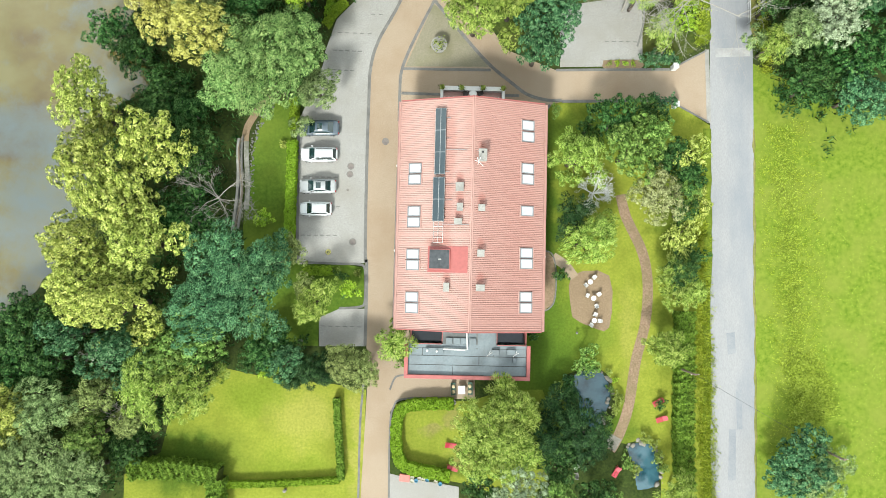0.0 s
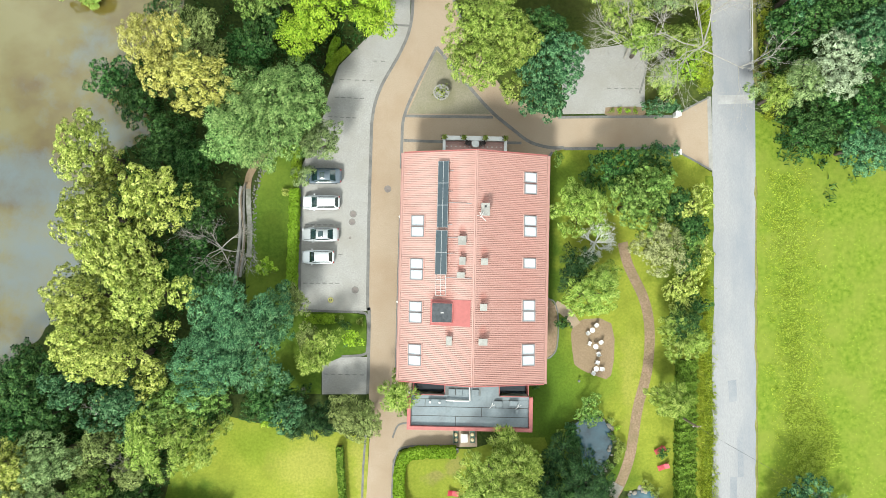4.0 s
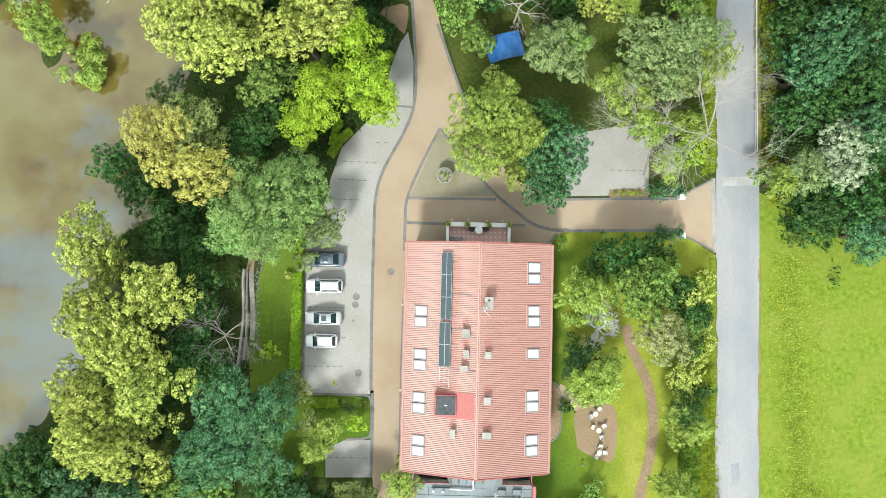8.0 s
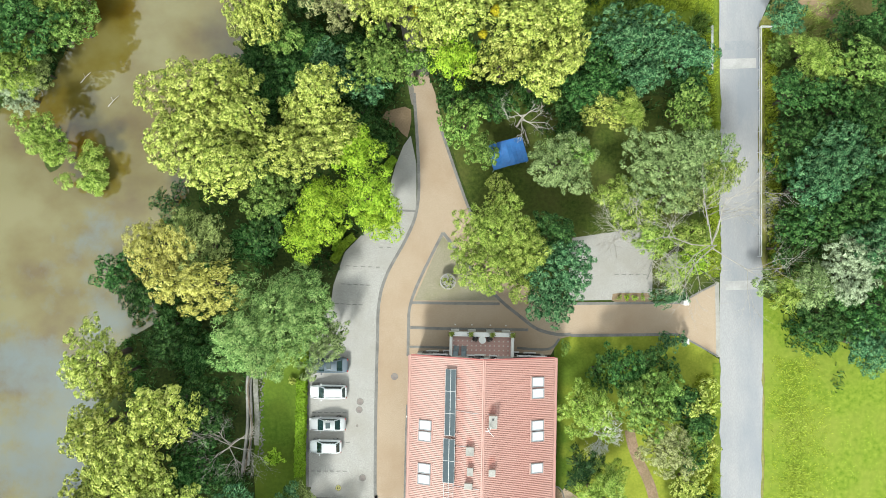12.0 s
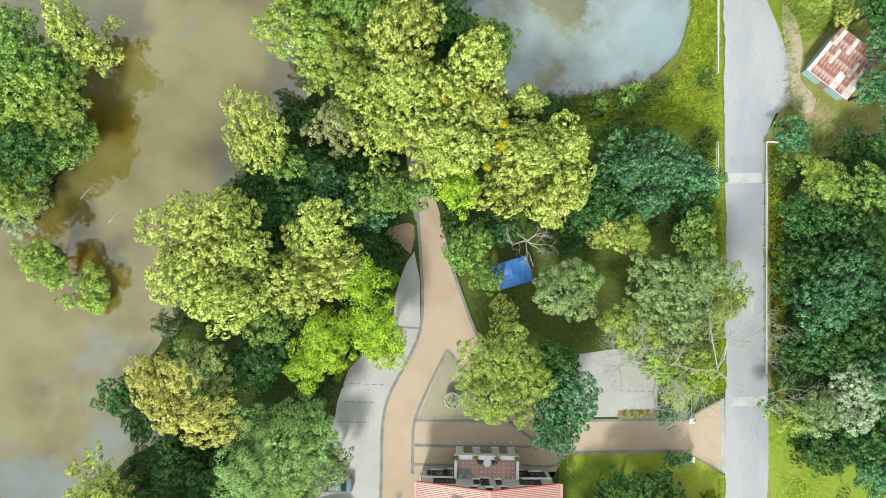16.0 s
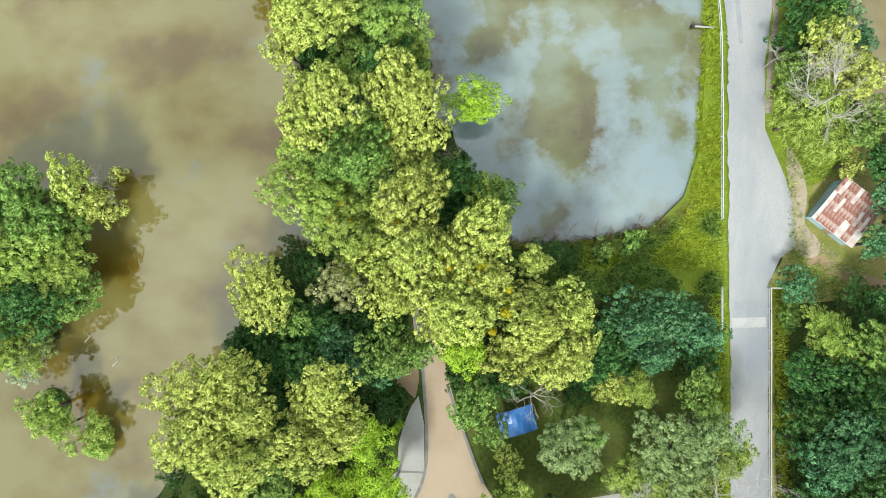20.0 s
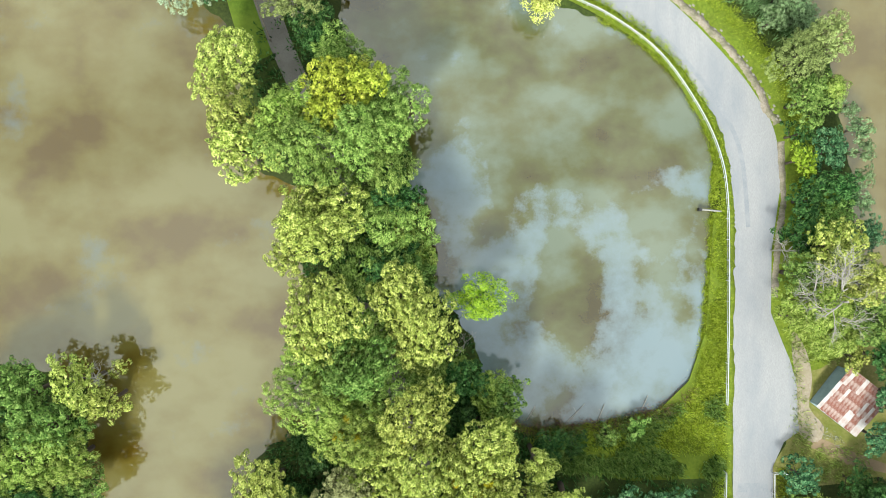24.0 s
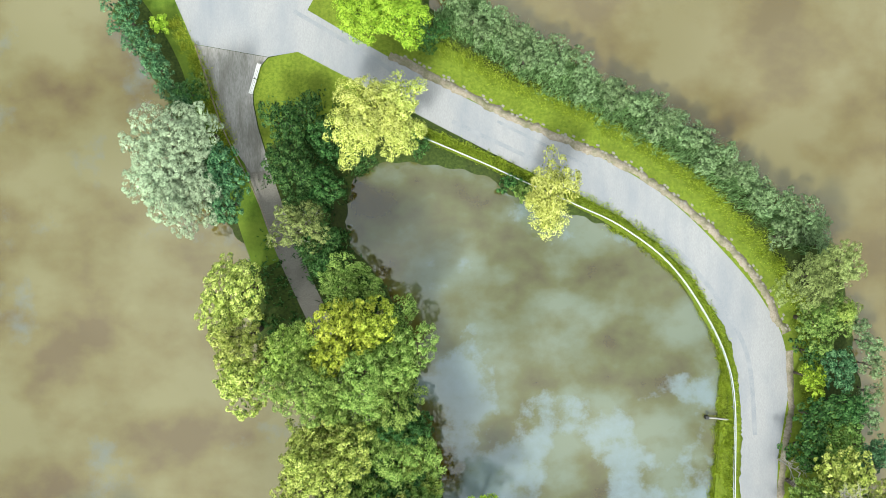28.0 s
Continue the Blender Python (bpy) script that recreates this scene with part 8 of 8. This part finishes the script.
part("globe", lathe(bmesh.new(), [(0.03, 0.33), (0.13, 0.4), (0.16, 0.5), (0.11, 0.6), (0.02, 0.64)], 14), M_FRAME, lamp, smooth=True)
for x, y in ((-18.99, -27.59), (-16.93, -9.71)):
    g = thing("garden_lamp", "small pale stone garden lamp", "lamp", pose(x, y, 0))
    part("base", lathe(bmesh.new(), [(0.2, 0), (0.14, 0.3), (0.12, 0.4)], 12), M_STONE, g)
    part("head", lathe(bmesh.new(), [(0.2, 0.4), (0.22, 0.55), (0.05, 0.68)], 12), M_STONE, g)
planter_pot(pose(0.57, 26.23, 0.03), 0.95, 1.15, "large round stone planter with yellow flowers", M_CONCRETE)

# table and two green benches with cushions behind the annex
bx, by_ = 2.51, -15.91
M_GREENWOOD, M_CUSHION = plain("dark_green_paint", (0.026, 0.0624, 0.0416), 0.6), plain("cream_cushion", (0.374, 0.312, 0.187), 0.8)
t = thing("garden_table", "white-clothed garden table behind the annex", "table", pose(bx, by_, 0.02))
part("tabletop", boxes((-0.42, 0.42, -0.5, 0.5, 0.7, 0.75), bevel=0.02), M_WHITE, t)
for sx in (-1, 1):
    for sy in (-1, 1):
        part("leg", boxes((sx * 0.36 - 0.03, sx * 0.36 + 0.03, sy * 0.42 - 0.03, sy * 0.42 + 0.03, 0, 0.7)), M_WHITE, t)
for s in (-1, 1):
    b = thing("garden_bench", "dark green garden bench with cream cushions", "bench", pose(bx + s * 1.0, by_ + 0.1, 0.02), "benches by the annex")
    part("seat", boxes((-0.25, 0.25, -0.75, 0.75, 0.4, 0.45), bevel=0.01), M_GREENWOOD, b)
    part("backrest", boxes((s * 0.28 - 0.03, s * 0.28 + 0.03, -0.75, 0.75, 0.45, 0.9), bevel=0.01), M_GREENWOOD, b)
    for y in (-0.65, 0.65):
        part("leg", boxes((-0.22, 0.22, y - 0.04, y + 0.04, 0, 0.4)), M_GREENWOOD, b)
    for y in (-0.35, 0.3):
        cu = thing("cushion", "round cream seat cushion on a bench", "cushion", pose(bx + s * 1.0, by_ + 0.1 + y, 0.47))
        part("pad", lathe(bmesh.new(), [(0.18, 0), (0.23, 0.04), (0.18, 0.09), (0.02, 0.1)], 14), M_CUSHION, cu, smooth=True)
garden_chair(pose(bx - 1.1, by_ - 1.4, 0.02, 0, 0, 40), M_WHITE, "white moulded plastic garden chair", "garden chairs")

# crate and barrels in the yard behind the hedge
cr = thing("storage_box", "low salmon-red storage box in the yard", "box", pose(-4.55, -26.31, 0.03, 0, 0, -8))
part("body", boxes((-0.6, 0.6, -0.4, 0.4, 0, 0.45), bevel=0.03), plain("salmon_plastic", (0.312, 0.0832, 0.0676), 0.5), cr)
part("lid", boxes((-0.63, 0.63, -0.43, 0.43, 0.45, 0.52), bevel=0.025), plain("salmon_lid", (0.343, 0.104, 0.0832), 0.5), cr)
M_BLUEDRUM, M_CREAMDRUM = plain("blue_drum", (0.0208, 0.13, 0.218), 0.5), plain("cream_drum", (0.343, 0.322, 0.25), 0.6)
for k, (x, y) in enumerate(((-3.62, -26.25), (-3.15, -26.66), (-2.80, -26.39), (-2.33, -26.54), (-1.85, -26.61), (-3.69, -26.72), (-0.83, -26.83), (-0.29, -27.11))):
    d = thing("garden_tub", "small blue plastic tub by the hedge" if k in (1, 4, 7) else "small cream plastic tub by the hedge", "tub", pose(x, y, 0.03), "tubs by the hedge")
    part("tub", lathe(bmesh.new(), [(0.17, 0), (0.22, 0.42), (0.24, 0.44), (0.2, 0.44), (0.15, 0.3), (0.02, 0.3)], 14), M_BLUEDRUM if k in (1, 4, 7) else M_CREAMDRUM, d)

# bench at the gravel track
be = thing("park_bench", "long pale slatted park bench beside gravel", "bench", pose(-22.62, 130.94, 0.02, 0, 0, -18))
for y in (-0.95, 0.95):
    for s in (-0.17, 0.0, 0.17):
        part("slat", boxes((s - 0.065, s + 0.065, y - 0.9, y + 0.9, 0.44, 0.48), bevel=0.008), M_WHITE, be)
    for yy in (y - 0.7, y + 0.7):
        part("leg", boxes((-0.2, 0.2, yy - 0.05, yy + 0.05, 0, 0.44)), M_CONCRETE, be)

# ---- blue canopy ----
CX0, CY0, CX1, CY1 = 5.95, 39.9, 10.3, 43.2
tent = thing("party_tent", "blue tarpaulin canopy on thin poles", "canopy", pose((CX0 + CX1) / 2, (CY0 + CY1) / 2, 0, 0, 0, 14))
bm = bmesh.new()
hx, hy = 2.2, 1.55
g = [[None] * 9 for _ in range(7)]
for j in range(7):
    for i in range(9):
        x, y = -hx + 2 * hx * i / 8, -hy + 2 * hy * j / 6
        g[j][i] = bm.verts.new((x, y, 2.65 - 0.5 * abs(x + 0.3) / hx - 0.05 * math.sin(i * 1.9 + j) - 0.08 * (1 - abs(y) / hy)))
for j in range(6):
    for i in range(8):
        bm.faces.new((g[j][i], g[j][i + 1], g[j + 1][i + 1], g[j + 1][i]))
ext = bmesh.ops.extrude_face_region(bm, geom=bm.faces[:])
bmesh.ops.translate(bm, vec=(0, 0, 0.02), verts=[v for v in ext["geom"] if isinstance(v, bmesh.types.BMVert)])
bmesh.ops.recalc_face_normals(bm, faces=bm.faces[:])
part("canopy", bm, M_TARP, tent)
for sx in (-1, 1):
    for sy in (-1, 1):
        part("pole", tube(bmesh.new(), [(sx * hx * 0.97, sy * hy * 0.95, 0), (sx * hx * 0.97, sy * hy * 0.95, 2.2)], 0.03, 6), M_WHITE, tent)

# ---- rusty hut by the lane ----
HUT = pose(48.5, 65.6, 0, 0, 0, -39)
hut = thing("hut", "small hut with patched rusty sheet roof", "hut", HUT)
HW, HD, HH = 2.8, 2.8, 2.05
for spec in ((-HW, HW, -HD, -HD + 0.12, 0, HH), (-HW, HW, HD - 0.12, HD, 0, HH + 0.5), (HW - 0.12, HW, -HD + 0.12, HD - 0.12, 0, HH)):
    part("wall", boxes(spec), M_PALEBLUE, hut)
for k in range(14):
    y = -HD + 0.12 + (k + 0.5) * (2 * HD - 0.24) / 14
    part("board", boxes((-HW, -HW + 0.06, y - 0.215, y + 0.215, 0, HH + 0.1), bevel=0.008), M_PALEBLUE, hut)
rk = random.Random(12)
ncol, nrow = 13, 3
white = {(0, 0), (0, 1), (1, 2), (3, 1), (5, 2), (7, 0), (8, 0), (9, 1), (11, 0), (11, 1), (12, 0)}
for i in range(ncol):
    for j in range(nrow):
        w, d = 2 * (HW + 0.2) / ncol, 2 * (HD + 0.2) / nrow
        x, y = -HW - 0.2 + (i + 0.5) * w, -HD - 0.2 + (j + 0.5) * d
        bm = bmesh.new()
        n = 8
        rows = []
        for k in range(n + 1):
            xx = -w / 2 - 0.03 + (w + 0.06) * k / n
            zz = 0.02 * (k % 2)
            rows.append([bm.verts.new((xx, yy, zz + dz)) for yy in (-d / 2 - 0.06, d / 2 + 0.06) for dz in (0, 0.012)])
        for r0, r1 in zip(rows, rows[1:]):
            bm.faces.new((r0[1], r1[1], r1[3], r0[3]))
            bm.faces.new((r0[0], r0[2], r1[2], r1[0]))
        s = part("roof_sheet", bm, M_TINWHITE if (i, j) in white else M_RUST, hut)
        s.matrix_basis = pose(x, y, HH + 0.35 + y * 0.12 + 0.02 * ((i + j) % 2) + rk.uniform(0, 0.015), math.degrees(math.atan(0.12)) + rk.uniform(-1, 1), rk.uniform(-1, 1), rk.uniform(-2, 2))
part("bargeboard", boxes((-HW - 0.22, HW + 0.22, -HD - 0.24, -HD - 0.18, HH - 0.2, HH + 0.0)), M_WHITE, hut)
part("door", boxes((-0.5, 0.5, -HD - 0.05, -HD, 0, 1.95), bevel=0.01), M_WOOD, hut)

# ---- utility poles with a wire ----
tops = []
for x, y, h in ((28.61, -13.75, 6.2), (44.72, -23.40, 6.4)):
    u = thing("utility_pole", "weathered grey timber utility pole", "utility pole", pose(x, y, 0))
    part("pole", tube(bmesh.new(), [(0, 0, -0.2), (0, 0, h)], [0.15, 0.11], 10), M_WOOD, u)
    part("crossarm", boxes((-0.5, 0.5, -0.05, 0.05, h - 0.3, h - 0.2), bevel=0.01), M_WOOD, u)
    for s in (-0.42, 0.42):
        part("insulator", lathe(bmesh.new(), [(0.03, h - 0.2), (0.05, h - 0.14), (0.03, h - 0.06)], 8, s, 0), M_WHITE, u)
    tops.append(Vector((x, y, h - 0.08)))
w = thing("overhead_wire", "thin overhead wire between two poles", "wire", Matrix.Translation(tops[0]))
pts = [(tops[1] - tops[0]) * (k / 12) - Vector((0, 0, 0.5 * math.sin(math.pi * k / 12))) for k in range(13)]
part("wire", tube(bmesh.new(), pts, 0.015, 4), M_BLACK, w)

# ---- outlet pipe in the pond, logs in the lake, stones ----
pipe = thing("outlet_pipe", "pale outlet pipe with a dark cap over pond water", "pipe", pose(31.39, 89.17, -0.3, 0, 0, -6))
part("pipe", tube(bmesh.new(), [(0, 0, 0.35), (2.6, 0, 0.42)], 0.11, 10), M_CONCRETE, pipe)
part("cap", boxes((-0.22, 0.18, -0.2, 0.2, -0.4, 0.55), bevel=0.03), M_BLACK, pipe)
for x0, y0, x1, y1 in ((-44.84, 51.99, -43.48, 53.30), (-41.44, 48.95, -40.01, 50.26), (14.69, 63.33, 16.82, 65.50), (10.69, 65.31, 9.61, 63.59), (18.52, 63.51, 19.26, 65.45), (23.91, 64.64, 24.65, 66.36)):
    lg = thing("driftwood", "bleached dead branch lying in shallow water", "branch", pose(x0, y0, LEVEL))
    dx, dy = x1 - x0, y1 - y0
    bm = bmesh.new()
    tube(bm, [(0, 0, -0.02), (dx * 0.5, dy * 0.5, 0.14), (dx, dy, 0.1)], [0.08, 0.06, 0.03], 6)
    tube(bm, [(dx * 0.5, dy * 0.5, 0.12), (dx * 0.6 - dy * 0.25, dy * 0.6 + dx * 0.25, 0.25)], [0.04, 0.015], 5)
    part("limb", bm, M_DEADWOOD, lg)

rk = random.Random(77)
STONE_MESH = []
for k in range(5):
    bm = bmesh.new()
    bmesh.ops.create_icosphere(bm, subdivisions=2, radius=0.3)
    for v in bm.verts:
        v.co *= 1 + 0.35 * noise.noise(v.co * 3 + Vector((k * 5, 0, 0)))
        v.co.z *= 0.6
    me = bpy.data.meshes.new("rock")
    bm.to_mesh(me)
    bm.free()
    me.materials.append(M_STONE)
    STONE_MESH.append(me)
for outline, lo, hi, step in ((POND_GARDEN, 0.02, 0.62, 1), (POND_SMALL, 0.0, 0.55, 1)):
    n = len(outline)
    for i in range(int(n * lo), int(n * hi)):
        p = outline[i]
        if rk.random() < 0.8:
            d = outline[(i + 1) % n] - outline[i - 1]
            nn = np.array([d[1], -d[0]]) / (np.linalg.norm(d) + 1e-9)
            q = p + nn * rk.uniform(-0.3, 0.5) * np.sign(signed(outline, np.array([p[0] + nn[0]]), np.array([p[1] + nn[1]]))[0])
            s = rk.uniform(0.5, 1.3)
            ob = tagged(link("stone", rk.choice(STONE_MESH)), "grey-brown field stone edging the garden pond", "stone", "pond edge stones")
            ob.matrix_basis = pose(q[0], q[1], -0.08, 0, 0, rk.uniform(0, 360)) @ Matrix.Diagonal((s, s * 0.8, s, 1))
KINDS["perennial"] = ("bush", "flower", "clump of pale flowering perennials at the pond")
for row in ((20.33, -14.15, 0.5, 0.6, "perennial"), (21.05, -15.11, 0.45, 0.6, "limebush"), (21.44, -17.27, 0.75, 0.9, "perennial"), (21.00, -18.34, 0.75, 0.9, "perennial"), (20.48, -16.12, 0.6, 0.7, "bush"), (15.62, -16.80, 1.0, 1.1, "darkbush"), (15.53, -14.97, 0.8, 0.9, "tealbush"), (14.29, -15.98, 1.0, 0.9, "perennial"), (13.78, -17.32, 0.8, 0.8, "perennial"),
            (24.44, -22.05, 0.8, 0.9, "perennial"), (25.43, -22.95, 0.7, 0.8, "perennial"), (26.07, -24.37, 0.8, 0.9, "perennial"), (26.50, -25.66, 0.7, 0.8, "bush"), (22.10, -24.90, 1.0, 1.0, "bush"), (23.10, -25.59, 0.8, 0.9, "perennial"), (19.96, -19.50, 0.6, 0.8, "bush"),
            (21.64, 23.71, 0.4, 0.5, "perennial"), (22.54, 23.69, 0.4, 0.5, "limebush"), (23.51, 23.66, 0.4, 0.5, "limebush"), (24.48, 23.64, 0.4, 0.5, "limebush"), (-9.96, -1.58, 0.5, 0.6, "perennial"), (-12.17, -1.19, 0.4, 0.5, "perennial"), (-11.51, -4.09, 0.5, 0.6, "tealbush"), (-18.89, 14.37, 0.55, 0.6, "yellowbush")):
    tree(*row)
structure(slab("flower_bed", [(20.89, 23.98), (21.38, 24.25), (25.43, 24.15), (25.40, 23.11), (21.21, 23.20)], 0.05, M_SAND, smooth=4), "narrow flower bed edged with setts", "flower bed")
# low white gateposts beside the clipped evergreens
for x, y in ((29.51, 23.02), (29.39, 18.28)):
    gp = thing("gatepost", "low white rendered gatepost", "gatepost", pose(x, y, 0))
    part("post", boxes((-0.28, 0.28, -0.28, 0.28, 0, 1.2), bevel=0.02), M_WHITE, gp)
    part("cap", boxes((-0.34, 0.34, -0.34, 0.34, 1.2, 1.28), bevel=0.02), M_WHITE, gp)
# repair patches in the lane
M_PATCH = surface("dark_repair_asphalt", (0.13, 0.14, 0.156), (0.177, 0.185, 0.2), 10, 0.6, 0.9, stain_color=(0.218, 0.224, 0.229), relief=0.15)
M_PALEPATCH = surface("pale_concrete_joint", (0.218, 0.218, 0.218), (0.281, 0.281, 0.276), 10, 0.5, 0.9, relief=0.1)
road_ob = bpy.data.objects["road"]
for pts, mat in (([(35.59, 55.24), (39.28, 55.28), (39.24, 54.17), (35.56, 54.13)], M_PATCH), ([(35.18, 53.03), (39.42, 53.05), (39.38, 51.80), (35.14, 51.77)], M_PALEPATCH),
                 ([(34.87, 25.46), (39.20, 25.51), (39.17, 24.39), (34.84, 24.34)], M_PALEPATCH), ([(35.77, -16.60), (36.46, -16.62), (36.41, -21.36), (35.72, -21.35)], M_PATCH), ([(34.77, -21.33), (35.59, -21.35), (35.35, -27.41), (34.40, -27.39)], M_PATCH),
                 ([(34.87, -9.76), (35.91, -9.64), (35.94, -12.18), (34.98, -12.36)], M_PATCH)):
    slab("repair_patch", pts, 0.035, mat, road_ob, thick=0.02)
for pts, w in (([(21.37, 112.76), (26.48, 110.77), (30.59, 106.45), (34.03, 101.58), (36.46, 96.00), (37.27, 86.91)], 0.55), ([(-17.88, 138.92), (-9.91, 134.14), (-5.91, 131.41)], 0.5), ([(0.76, 125.61), (7.49, 122.34), (11.55, 120.38)], 0.5), ([(6.17, 125.52), (11.57, 122.74), (16.98, 119.96)], 0.35)):
    ribbon("repair_strip", pts, w, 0.036, M_PATCH, road_ob, thick=0.02)

# white wild flowers by the hut
rng = np.random.default_rng(61)
fx, fy = along([(43.62, 63.17), (45.80, 61.71), (48.52, 59.76)], -0.8, 0.9, 45, 62)
tufts("wild_flowers", "white wild flowers in the grass by the hut", "flowers", fx, fy, 0.35, 0.15, "bloom", 3, 63, 0.07, 0.9)
